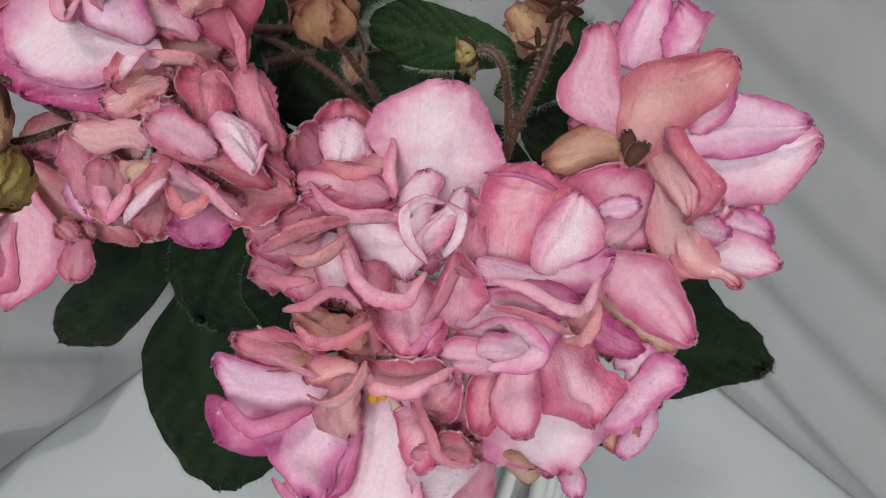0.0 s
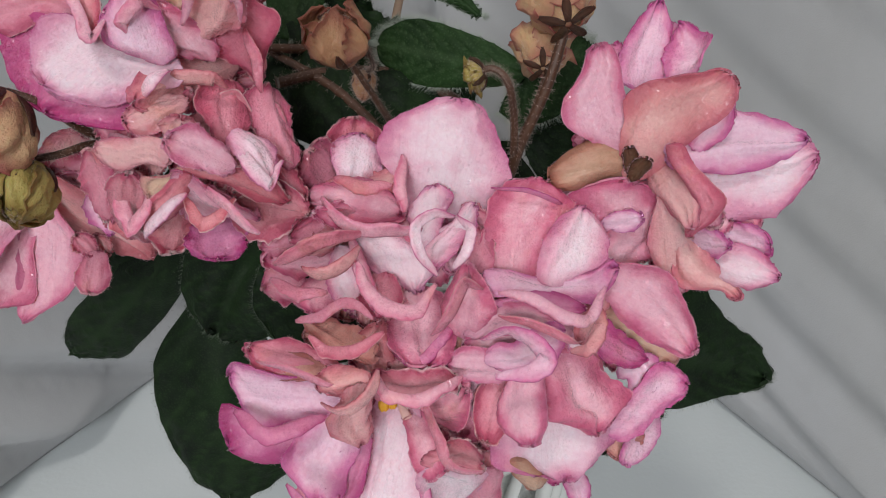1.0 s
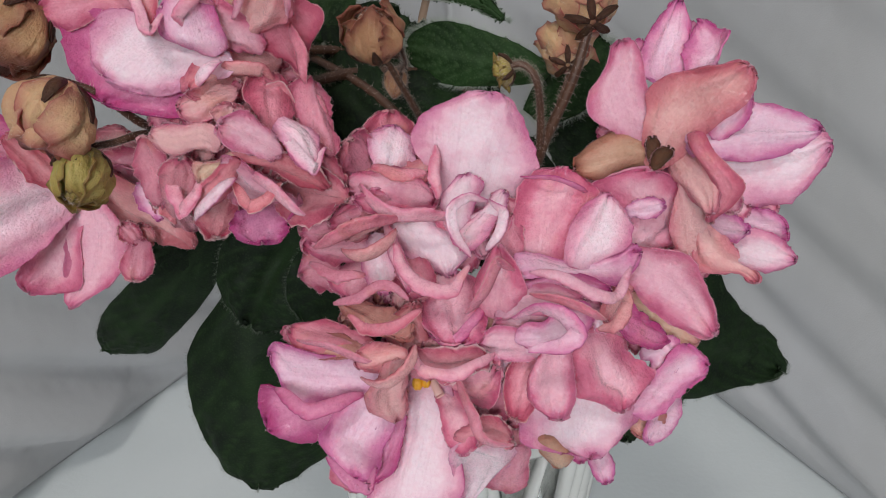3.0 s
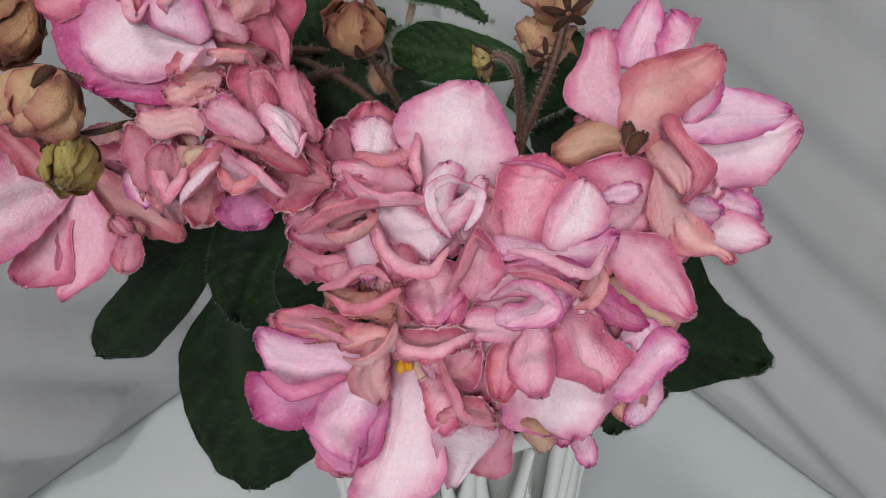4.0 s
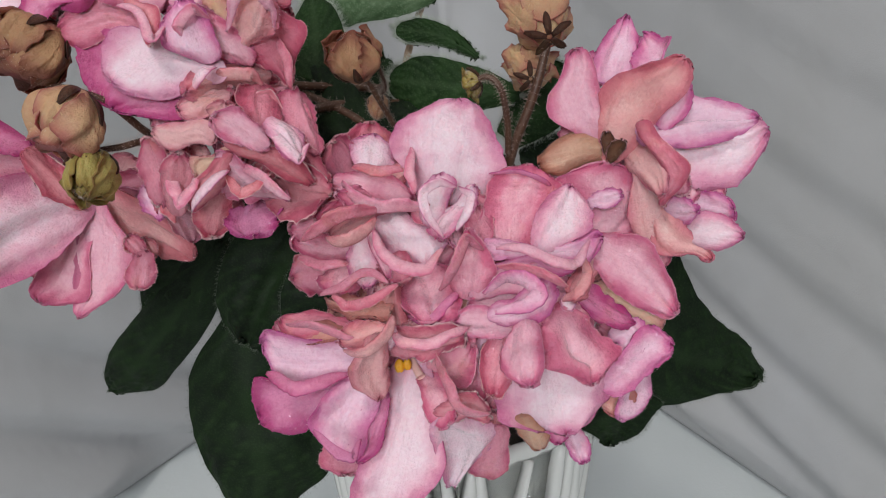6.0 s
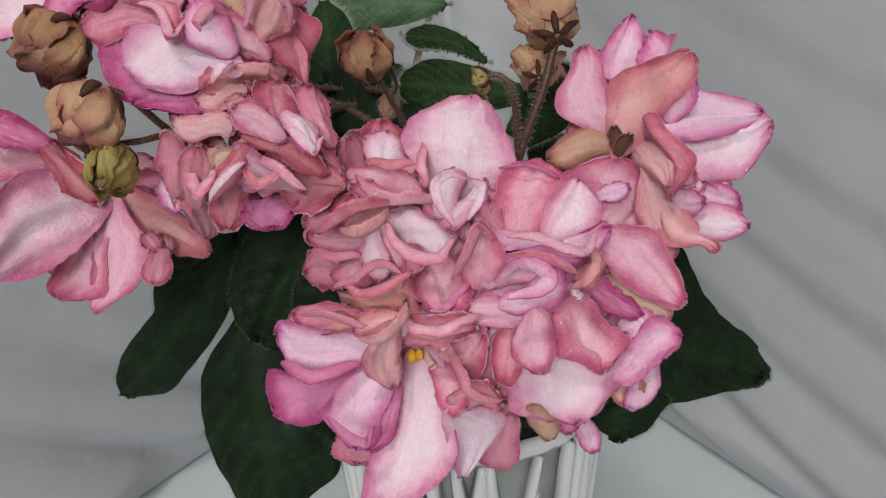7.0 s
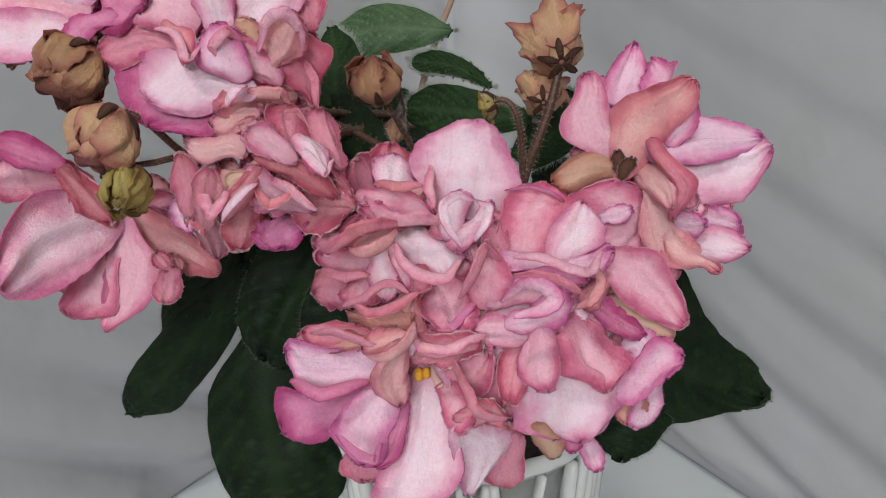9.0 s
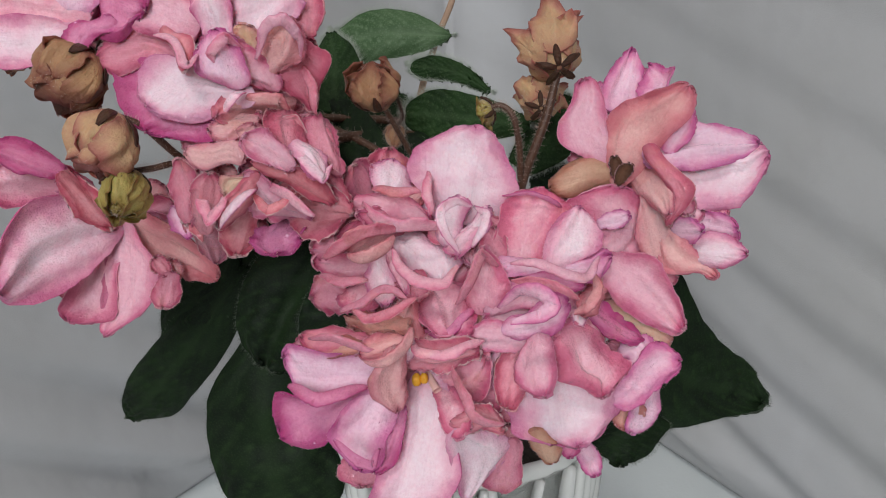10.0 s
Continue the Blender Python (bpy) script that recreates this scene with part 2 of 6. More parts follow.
def lathe(name, profile, centre, material, steps=64, shape=None):
    """Turns (radius, height) pairs about a vertical axis; shape(angle, radius, height) may vary the radius."""
    verts, faces, n = [], [], len(profile)
    for i in range(steps):
        a = 2 * math.pi * i / steps
        for r, h in profile:
            r2 = shape(a, r, h) if shape else r
            verts.append((centre[0] + r2 * math.cos(a), centre[1] + r2 * math.sin(a), centre[2] + h))
    for i in range(steps):
        j = (i + 1) % steps
        for k in range(n - 1):
            faces.append((i * n + k, j * n + k, j * n + k + 1, i * n + k + 1))
    return mesh_object(name, verts, faces, material)


# ---- room, table and draped cloth ----
ROOM = (-1.7, 1.7, -1.7, 1.3, -0.75, 1.75)
x0, x1, y0, y1, z0, z1 = ROOM
# room shell added out of view; its grey walls hold down the fill light
for name, low, high, paint in (
        ("floor", (x0, y0, z0 - 0.1), (x1, y1, z0), FLOOR_WOOD),
        ("ceiling", (x0, y0, z1), (x1, y1, z1 + 0.1), CEILING_PAINT),
        ("wall_north", (x0, y1, z0), (x1, y1 + 0.12, z1), PAINT),
        ("wall_east", (x1, y0, z0), (x1 + 0.12, y1, z1), PAINT),
        ("wall_west", (x0 - 0.12, y0, z0), (x0, y1, z1), PAINT)):
    tagged(box(name, low, high, paint), "plain " + ("wooden floor" if name == "floor" else "unseen painted surface added to close the room"), name.split("_")[0], kind="structure")

# south wall, unseen, with the opening for the assumed window
wall = tagged(new("wall_south"), "plain grey unseen wall with a window opening, added to close the room", "wall", kind="structure")
for low, high in (((x0, y0 - 0.12, z0), (-0.65, y0, z1)), ((0.25, y0 - 0.12, z0), (x1, y0, z1)),
                  ((-0.65, y0 - 0.12, z0), (0.25, y0, 0.6)), ((-0.65, y0 - 0.12, 1.4), (0.25, y0, z1))):
    under(box("wall_piece", low, high, PAINT), wall)
# window frame and lamp body are added out of view around the assumed lights
window = tagged(new("assumed_window_1"), "unseen white framed window, added as source of the frontal light", "window", kind="structure")
for low, high in (((-0.65, y0 - 0.09, 0.6), (-0.61, y0 - 0.03, 1.4)), ((0.21, y0 - 0.09, 0.6), (0.25, y0 - 0.03, 1.4)),
                  ((-0.61, y0 - 0.09, 0.6), (0.21, y0 - 0.03, 0.64)), ((-0.61, y0 - 0.09, 1.36), (0.21, y0 - 0.03, 1.4))):
    under(box("window_frame", low, high, FRAME_WHITE, 0.006), window)

lamp = tagged(new("assumed_ceiling_lamp"), "unseen white square ceiling lamp, added as source of the light from above", "lamp")
lamp.location = (-0.25, -0.75, 1.75)
under(box("lamp_body", (-0.40, -0.90, 1.69), (-0.10, -0.60, 1.749), FRAME_WHITE, 0.008), lamp)

table = tagged(new("table"), "smooth white laminate table under the pot", "table")
under(box("tabletop", (-0.62, -0.35, -0.028), (0.62, 0.75, 0.0), TABLE, 0.003), table)
for sx in (-0.56, 0.56):
    for sy in (-0.29, 0.69):
        under(box("leg", (sx - 0.025, sy - 0.025, -0.75), (sx + 0.025, sy + 0.025, -0.028), TABLE, 0.003), table)


def cloth_backdrop():
    """A white cloth hung round two sides of the table; its slanting folds run down towards the viewer on one side and away on the other."""
    corner, left, right = Vector((-0.0067, 0.5376)), Vector((-0.53, -0.848)), Vector((0.49, -0.872))
    reach, steps = 0.80, 230
    heights = [0.3 * (i / 150) for i in range(150)] + [0.3 + 1.44 * ((i / 40) ** 1.3) for i in range(41)]
    verts, faces = [], []
    for i in range(steps + 1):
        s = reach * (2 * i / steps - 1)
        soft = 0.05
        blend = 0.5 + 0.5 * math.tanh(s / soft)
        plan = corner + left * max(0.0, -s) + right * max(0.0, s) + Vector((0.0, -0.03)) * math.exp(-(s / soft) ** 2)
        direction = (right * blend - left * (1 - blend)).normalized()
        inward = Vector((direction.y, -direction.x))
        lean = 0.64 * -s if s < 0 else -0.30 * s
        for z in heights:
            phase = (z - lean - 0.095) / 0.039
            wob = noise.noise(Vector((s * 7, z * 5, 3.0)))
            swell = noise.noise(Vector((s * 5 + 9, z * 7, 1.0)))
            a = 2 * math.pi * (phase + 0.25 + 0.16 * wob)
            near = math.exp(-z / (0.11 if s < 0 else 0.06))
            ripple = (0.0005 + 0.0062 * near) * (1.3 if s < 0 else 0.7) * (1 + 0.7 * swell) * (math.sin(a) + 0.28 * math.sin(2 * a + 0.6))
            ripple += 0.016 * noise.noise(Vector((s * 5, z * 4 - lean * 4, 7.0)))
            tuck = -0.010 * max(0.0, 1 - z / 0.022) ** 1.3
            depth = ripple * min(1.0, z / 0.02) + tuck + 0.010 - 0.06 * z
            p = plan + inward * depth
            verts.append((p.x, p.y, z + 0.001))
    n = len(heights)
    for i in range(steps):
        for k in range(n - 1):
            faces.append((i * n + k, (i + 1) * n + k, (i + 1) * n + k + 1, i * n + k + 1))
    ob = mesh_object("cloth_backdrop", verts, faces, CLOTH)
    thick = ob.modifiers.new("thickness", "SOLIDIFY")
    thick.thickness, thick.offset = 0.0012, -1.0
    return tagged(ob, "white draped cloth with soft slanting folds behind the table", "cloth")


cloth_backdrop()


def glass_pot():
    """Tumbler-like cut-glass pot with slanting wedge cuts, holding a white plastic liner."""
    centre = (-0.001, 0.171, 0.0)
    pot = tagged(new("plant_pot"), "cut-glass pot with frosted slanting ribs on the table", "pot")
    pot.location = centre

    def cuts(a, r, h):
        if not 0.016 < h < 0.121 or r < 0.026:
            return r
        band = min(1.0, (h - 0.016) / 0.012, (0.121 - h) / 0.010)
        turn = a * 22 + 90 * (h - 0.06) * (1 if h > 0.07 else -1)
        return r - 0.0024 * band * abs(math.sin(turn / 2)) ** 0.6 + 0.0012 * band
    outer = [(0.004, 0.0), (0.022, 0.0005), (0.0255, 0.003)] + [(0.026 + 0.0105 * (i / 40) ** 1.15, 0.005 + 0.121 * i / 40) for i in range(41)]
    outer += [(0.0368, 0.1275), (0.0362, 0.1285), (0.0352, 0.1282), (0.0346, 0.127)]
    inner = [(0.0346 - 0.009 * (1 - i / 20), 0.127 - 0.113 * (1 - i / 20)) for i in range(20, -1, -1)] + [(0.004, 0.013)]
    under(lathe("glass_body", outer + inner[1:], centre, GLASS, 264, cuts), pot)
    steps, kinds = 26, []
    for lean, thick in ((0.20, 0.0033), (0.34, 0.0029), (-0.16, 0.0036), (0.05, 0.0027)):
        verts, faces = [], []
        for i in range(steps + 1):
            u = i / steps
            h = 0.012 + 0.1125 * u
            r = 0.0268 + 0.0105 * u ** 1.15
            swing = lean * (u - 0.5) + 0.06 * math.sin(6.3 * u + 9 * lean)
            wide = thick * (0.45 + 0.55 * math.sin(math.pi * min(1, 0.1 + 0.9 * u)) ** 0.5) * (1 + 0.2 * math.sin(17 * u + 30 * lean))
            for off, up in ((-1, -0.0012), (-0.55, 0.0012), (0, 0.0019), (0.55, 0.0012), (1, -0.0012)):
                a = swing + off * wide / r
                verts.append(((r + up) * math.cos(a), (r + up) * math.sin(a), h))
        for i in range(steps):
            for k in range(4):
                faces.append((i * 5 + k, i * 5 + k + 1, i * 5 + k + 6, i * 5 + k + 5))
            faces.append((i * 5 + 4, i * 5, i * 5 + 5, i * 5 + 9))
        faces += [(4, 3, 2, 1, 0), tuple(steps * 5 + k for k in range(5))]
        first = mesh_object("rib", verts, faces, RIB)
        first.parent = pot
        kinds.append(first.data)
        first.rotation_euler = (0, 0, 2 * math.pi * (len(kinds) - 1) / 38)
    dice = random.Random(5)
    for k in range(4, 38):
        rib = new("rib", dice.choice(kinds))
        rib.parent = pot
        rib.rotation_euler = (0, 0, 2 * math.pi * (k + dice.uniform(-0.25, 0.25)) / 38)
    under(lathe("rim", [(0.0355, 0.1245), (0.0374, 0.1248), (0.0380, 0.126), (0.0380, 0.1280), (0.0375, 0.1292), (0.0362, 0.1295), (0.0355, 0.1285), (0.0355, 0.1245)], centre, RIB, 96,
                lambda a, r, h: r + 0.0003 * math.sin(34 * a)), pot, "thick frosted glass rim")
    liner = [(0.003, 0.016), (0.0225, 0.016)] + [(0.0228 + 0.0105 * i / 10, 0.018 + 0.104 * i / 10) for i in range(11)] + [(0.0352, 0.123), (0.0352, 0.1255), (0.0325, 0.1255), (0.0318, 0.116), (0.003, 0.114)]
    under(lathe("liner", liner, centre, LINER, 72), pot, "grey plastic liner inside the glass")
    under(lathe("soil", [(0.0005, 0.1205), (0.014, 0.1202), (0.026, 0.119), (0.0318, 0.1165)], centre, SOIL, 48,
                lambda a, r, h: r), pot, "dark crumbly potting soil")
    return pot


glass_pot()


# ---- African violet: blades, blooms, leaves, stalks and buds ----
OUT = Vector((0.02, -0.946, 0.323))
PLANT = tagged(new("african_violet"), "flowering African violet with faded pink double blooms in a glass pot", "potted plant")
PLANT.location = (0.0, 0.171, 0.12)
SEEDS = random.Random(7)


def blade_frame(base, tip, roll):
    axis = tip - base
    along = axis.normalized()
    normal = OUT - along * OUT.dot(along)
    if normal.length < 0.2:
        normal = Vector((0, 0, 1)) - along * along.z
    normal.normalize()
    normal = Matrix.Rotation(radians(roll), 3, along) @ normal
    return axis, along, along.cross(normal), normal


def own_dice(a, b):
    """Random numbers that depend on the place alone."""
    return random.Random(round(a.x * 1e4) * 7919 + round(a.z * 1e4) * 104729 + round(b.x * 1e4) * 1299709 + round(b.z * 1e4) * 15485863)


def blade(name, base, tip, width, roll, cup, bow, ruffle, tip_power, base_width, material, thick, rows=26, columns=21, scallop=0.0, quilt=0.0, rim_mm=1.6, crumple=1.0, left=None, right=None):
    """A petal or leaf blade from base to tip: rounded outline, cupped across, bowed along, ruffled rim, with thickness."""
    axis, along, side, normal = blade_frame(base, tip, roll)
    length = axis.length
    dice = own_dice(base, tip)
    seed = dice.uniform(0, 90)
    k1, k2, p1, p2 = dice.uniform(4, 6.5), dice.uniform(8, 12), dice.uniform(0, 6.3), dice.uniform(0, 6.3)
    skew = dice.uniform(-0.07, 0.07)
    curl_side, curl_tip = dice.uniform(-0.16, 0.22) * ruffle ** 0.5, dice.uniform(-0.3, 0.22) * ruffle ** 0.5
    fold_at, fold = dice.uniform(-0.45, 0.45), dice.choice((-1, 1)) * dice.uniform(0.03, 0.1) * crumple
    front, rims, alongs, acrosses, veins, hearts = [], [], [], [], [], []
    shoulder = 0.5
    for i in range(rows + 1):
        s = math.sin(0.5 * math.pi * i / rows) ** 0.9
        rise = min(1.0, s / 0.6)
        half = 0.5 * width * (base_width + (1 - base_width) * math.sin(0.5 * math.pi * rise))
        if s > shoulder:
            u = (s - shoulder) / (1 - shoulder)
            half *= max(0.02, 1 - u ** tip_power) ** (1 / max(1.3, min(tip_power, 2.6)))
        middle = skew * width * math.sin(math.pi * s)
        if left:
            end = max(0.0004, 1 - abs(2 * s - 1) ** 8) ** 0.5
            l, r = profile(left, s) * MM, profile(right, s) * MM
            middle, half = 0.5 * (l + r), max(0.0003, 0.5 * (r - l)) * end / (0.70 if s < 0.04 or s > 0.96 else max(0.70, end))
        for j in range(columns + 1):
            v = math.sin(0.5 * math.pi * (2 * j / columns - 1))
            angle = math.atan2(v * 1.2, s + 0.15)
            wave = 1 + 0.10 * ruffle * math.sin(k1 * angle + p1) + 0.05 * ruffle * math.sin(2.1 * k2 * angle + p2)
            wave += 0.16 * ruffle * noise.noise(Vector((s * 5, math.copysign(2, v), seed)))
            wave += scallop * math.sin(46 * s)
            x = half * v * wave + middle
            reach = 1 + (0.07 * ruffle * math.sin(k1 * 1.3 * v + p2) + 0.16 * ruffle * noise.noise(Vector((v * 3.5, 4, seed)))) * s * s
            edge = max(abs(v) ** 3, s ** 5)
            y = length * s * reach
            h = bow * length * 4 * s * (1 - s) * 0.6 - cup * half * v * v * 0.9
            h += ruffle * width * edge * (0.15 * math.sin(k1 * 1.6 * angle + p1) + 0.09 * math.sin(k2 * 2 * angle + p2))
            h += width * (curl_side * abs(v) ** 4 * min(1.0, 2 * s) + curl_tip * max(0.0, s - 0.6) ** 2 * 4)
            h += width * fold * math.exp(-((v - fold_at * (0.4 + 0.6 * s)) / 0.16) ** 2) * min(1.0, 2.5 * s)
            p = base + along * y + side * x
            h += crumple * 0.13 * width * (noise.noise(Vector((p.x, p.y, p.z)) * 95 + Vector((seed, 0, 0)))) * min(1.0, 3 * s)
            h += crumple * 0.05 * width * (0.5 - abs(noise.noise(p * 260 + Vector((0, seed, 0)))) * 2) * min(1.0, 3 * s)
            h += crumple * 0.05 * width * noise.noise(Vector((v * 4.5, s * 1.6, seed))) * min(1.0, 3 * s)
            vein = math.exp(-abs(v) / 0.06)
            if quilt:
                beat = abs(((s * 1.15 - abs(v) * 0.42) * 7.0) % 1.0 - 0.5) * 2
                vein = max(vein, 0.8 * math.exp(-(1 - beat) / 0.12))
                h += quilt * (1 - max(beat ** 4, math.exp(-abs(v) / 0.08))) * (1 - edge * 0.8)
            front.append(p + normal * h)
            gap = min(half * (1 - abs(v)) * 1.1, length * (1 - s))
            rims.append(math.exp(-gap / (rim_mm * MM)))
            alongs.append(s)
            acrosses.append(v)
            veins.append(vein)
            hearts.append(max(0.0, 1 - s / 0.3) ** 1.3)
    n = columns + 1
    count = len(front)
    faces = [(i * n + j, i * n + j + 1, (i + 1) * n + j + 1, (i + 1) * n + j) for i in range(rows) for j in range(columns)]
    back = []
    for idx, p in enumerate(front):
        i, j = divmod(idx, n)
        a = front[min(i + 1, rows) * n + j] - front[max(i - 1, 0) * n + j]
        b = front[i * n + min(j + 1, columns)] - front[i * n + max(j - 1, 0)]
        up = b.cross(a)
        up = up.normalized() if up.length > 1e-12 else normal
        if up.dot(normal) < 0:
            up = -up
        back.append(p - up * thick * (0.35 if i in (0, rows) or j in (0, columns) else 1.0))
    faces += [tuple(count + k for k in reversed(f)) for f in faces]
    ring = [j for j in range(n)] + [i * n + columns for i in range(1, rows + 1)] + [rows * n + j for j in range(columns - 1, -1, -1)] + [i * n for i in range(rows - 1, 0, -1)]
    for a, b in zip(ring, ring[1:] + ring[:1]):
        faces.append((b, a, count + a, count + b))
    ob = mesh_object(name, front + back, faces, material, True, {"rim": rims * 2, "along": alongs * 2, "across": acrosses * 2, "vein": veins * 2, "broad": rims * 2, "heart": hearts * 2})
    outline = [(front[q], normal) for q in ring]
    return ob, outline


def soft_petal(name, base, tip, width, roll, cup, bow, ruffle, tip_power, base_width, material, thick, rings=14, spokes=76):
    """A petal as a warped disc: rounded or pointed outline, pleats fanning out from its base, a wavy rim that curls to and fro."""
    axis, along, side, normal = blade_frame(base, tip, roll)
    length = axis.length
    dice = own_dice(base, tip)
    seed = dice.uniform(0, 90)
    k1, p1, k2, p2 = dice.choice((3, 4, 5)), dice.uniform(0, 6.3), dice.choice((8, 9, 11, 13)), dice.uniform(0, 6.3)
    k3 = dice.choice((19, 21, 23, 26))
    skew, bend = dice.uniform(-0.10, 0.10), dice.uniform(-0.10, 0.10)
    cup += ruffle * dice.uniform(-0.5, 0.8)
    keel = ruffle * dice.uniform(-0.3, 0.3)
    base_width = min(1.0, 0.5 + 0.6 * base_width) if base_width > 0.44 else base_width
    power = 2.0 / max(1.25, min(tip_power - 0.25, 3.6))
    amp = min(width, 0.011) + 0.3 * max(0.0, width - 0.011)
    rim_mm = 0.0005 + 0.012 * width
    front, attr = [], {"rim": [], "broad": [], "along": [], "across": [], "vein": [], "heart": []}
    for i in range(rings + 1):
        q = 1 - (1 - i / rings) ** 1.5
        for j in range(spokes):
            th = 2 * math.pi * j / spokes
            c, d = math.cos(th), math.sin(th)
            pw = power if d > 0 else 0.95
            ox, oy = math.copysign(abs(c) ** pw, c), math.copysign(abs(d) ** pw, d)
            so = 0.5 + 0.5 * oy
            taper = base_width + (1 - base_width) * math.sin(0.5 * math.pi * min(1.0, so / 0.62))
            if so > 0.62:
                taper *= 1 - 0.12 * (so - 0.62) / 0.38
            free = min(1.0, 2.2 * so)
            wob = 1 + free * ruffle * (0.045 * math.sin(k1 * th + p1) + 0.024 * math.sin(k2 * th + p2) + 0.009 * math.sin(k3 * th + p1) + 0.11 * noise.noise(Vector((c * 1.6, d * 1.6, seed))) + 0.05 * noise.noise(Vector((c * 6, d * 6, seed))))
            v, s = ox * q, 0.5 + 0.5 * oy * q * (wob if oy > 0 else 1.0)
            half = 0.5 * width
            x = half * v * taper * wob + skew * width * s * s + bend * width * math.sin(math.pi * s)
            h = bow * length * 2.4 * s * (1 - s) - cup * half * v * v * 0.8 + keel * half * math.sqrt(v * v + 0.03)
            fan = math.atan2(x, length * (s + 0.25))
            h += amp * s * (0.24 * noise.noise(Vector((fan * 5.0, s * 0.8, seed))) + 0.09 * (0.5 - 2 * abs(noise.noise(Vector((fan * 13, s * 1.2, seed + 7))))))
            p = base + along * (length * s) + side * x
            h += 0.17 * amp * noise.noise(p * 110 + Vector((seed, 0, 0))) * min(1.0, 3 * s)
            h += 0.045 * amp * (0.5 - 2 * abs(noise.noise(p * 300 + Vector((0, seed, 0))))) * min(1.0, 3 * s)
            roll_rim = noise.noise(Vector((c * 0.9, d * 0.9, seed + 31)))
            h += amp * free * q ** 4 * (0.75 * roll_rim * (0.4 + 0.6 * ruffle) + ruffle * (0.12 * math.sin(k1 * th + p2) + 0.10 * math.sin(k2 * th + p1) + 0.035 * math.sin(k3 * th + p2)))
            front.append(p + normal * h)
            gap = (1 - q) * 0.5 * (abs(c) * width * taper + abs(d) * length)
            attr["rim"].append(math.exp(-gap / rim_mm))
            attr["broad"].append(min(1.0, q ** 2.2 * (0.45 + 0.6 * s)))
            attr["along"].append(s)
            attr["across"].append(fan * 1.6)
            attr["vein"].append(0.0)
            attr["heart"].append(max(0.0, 1 - s / 0.34) ** 1.2)
            if i == 0:
                break
    count = len(front)
    at = lambda i, j: 0 if i == 0 else 1 + (i - 1) * spokes + j % spokes
    faces = [(0, at(1, j), at(1, j + 1)) for j in range(spokes)]
    faces += [(at(i, j), at(i + 1, j), at(i + 1, j + 1), at(i, j + 1)) for i in range(1, rings) for j in range(spokes)]
    back = []
    for idx, p in enumerate(front):
        i, j = (0, 0) if idx == 0 else (1 + (idx - 1) // spokes, (idx - 1) % spokes)
        if i == 0:
            up = normal
        else:
            a = front[at(min(i + 1, rings), j)] - front[at(i - 1, j)]
            b = front[at(i, j + 1)] - front[at(i, j - 1)]
            up = a.cross(b)
            up = up.normalized() if up.length > 1e-14 else normal
        back.append(p - up * thick * (0.4 if i == rings else 1.0))
    faces += [tuple(count + k for k in reversed(f)) for f in faces]
    faces += [(at(rings, j + 1), at(rings, j), count + at(rings, j), count + at(rings, j + 1)) for j in range(spokes)]
    ob = mesh_object(name, front + back, faces, material, True, {k: vals * 2 for k, vals in attr.items()})
    return ob, [(front[at(rings, j)], normal) for j in range(spokes)]


STATIONS = (0.0, 0.04, 0.2, 0.4, 0.6, 0.8, 0.96, 1.0)


def profile(values, s):
    """A smooth curve through a petal's six half widths, given at set places along its length."""
    ys = (values[0],) + tuple(values) + (values[-1],)
    k = max(i for i in range(7) if STATIONS[i] <= s or i == 0)
    a, b = STATIONS[k], STATIONS[k + 1]
    slope = lambda i: (ys[min(i + 1, 7)] - ys[max(i - 1, 0)]) / (STATIONS[min(i + 1, 7)] - STATIONS[max(i - 1, 0)])
    t, w = (s - a) / (b - a), b - a
    return (2 * t ** 3 - 3 * t * t + 1) * ys[k] + (t ** 3 - 2 * t * t + t) * w * slope(k) + (3 * t * t - 2 * t ** 3) * ys[k + 1] + (t ** 3 - t * t) * w * slope(k + 1)


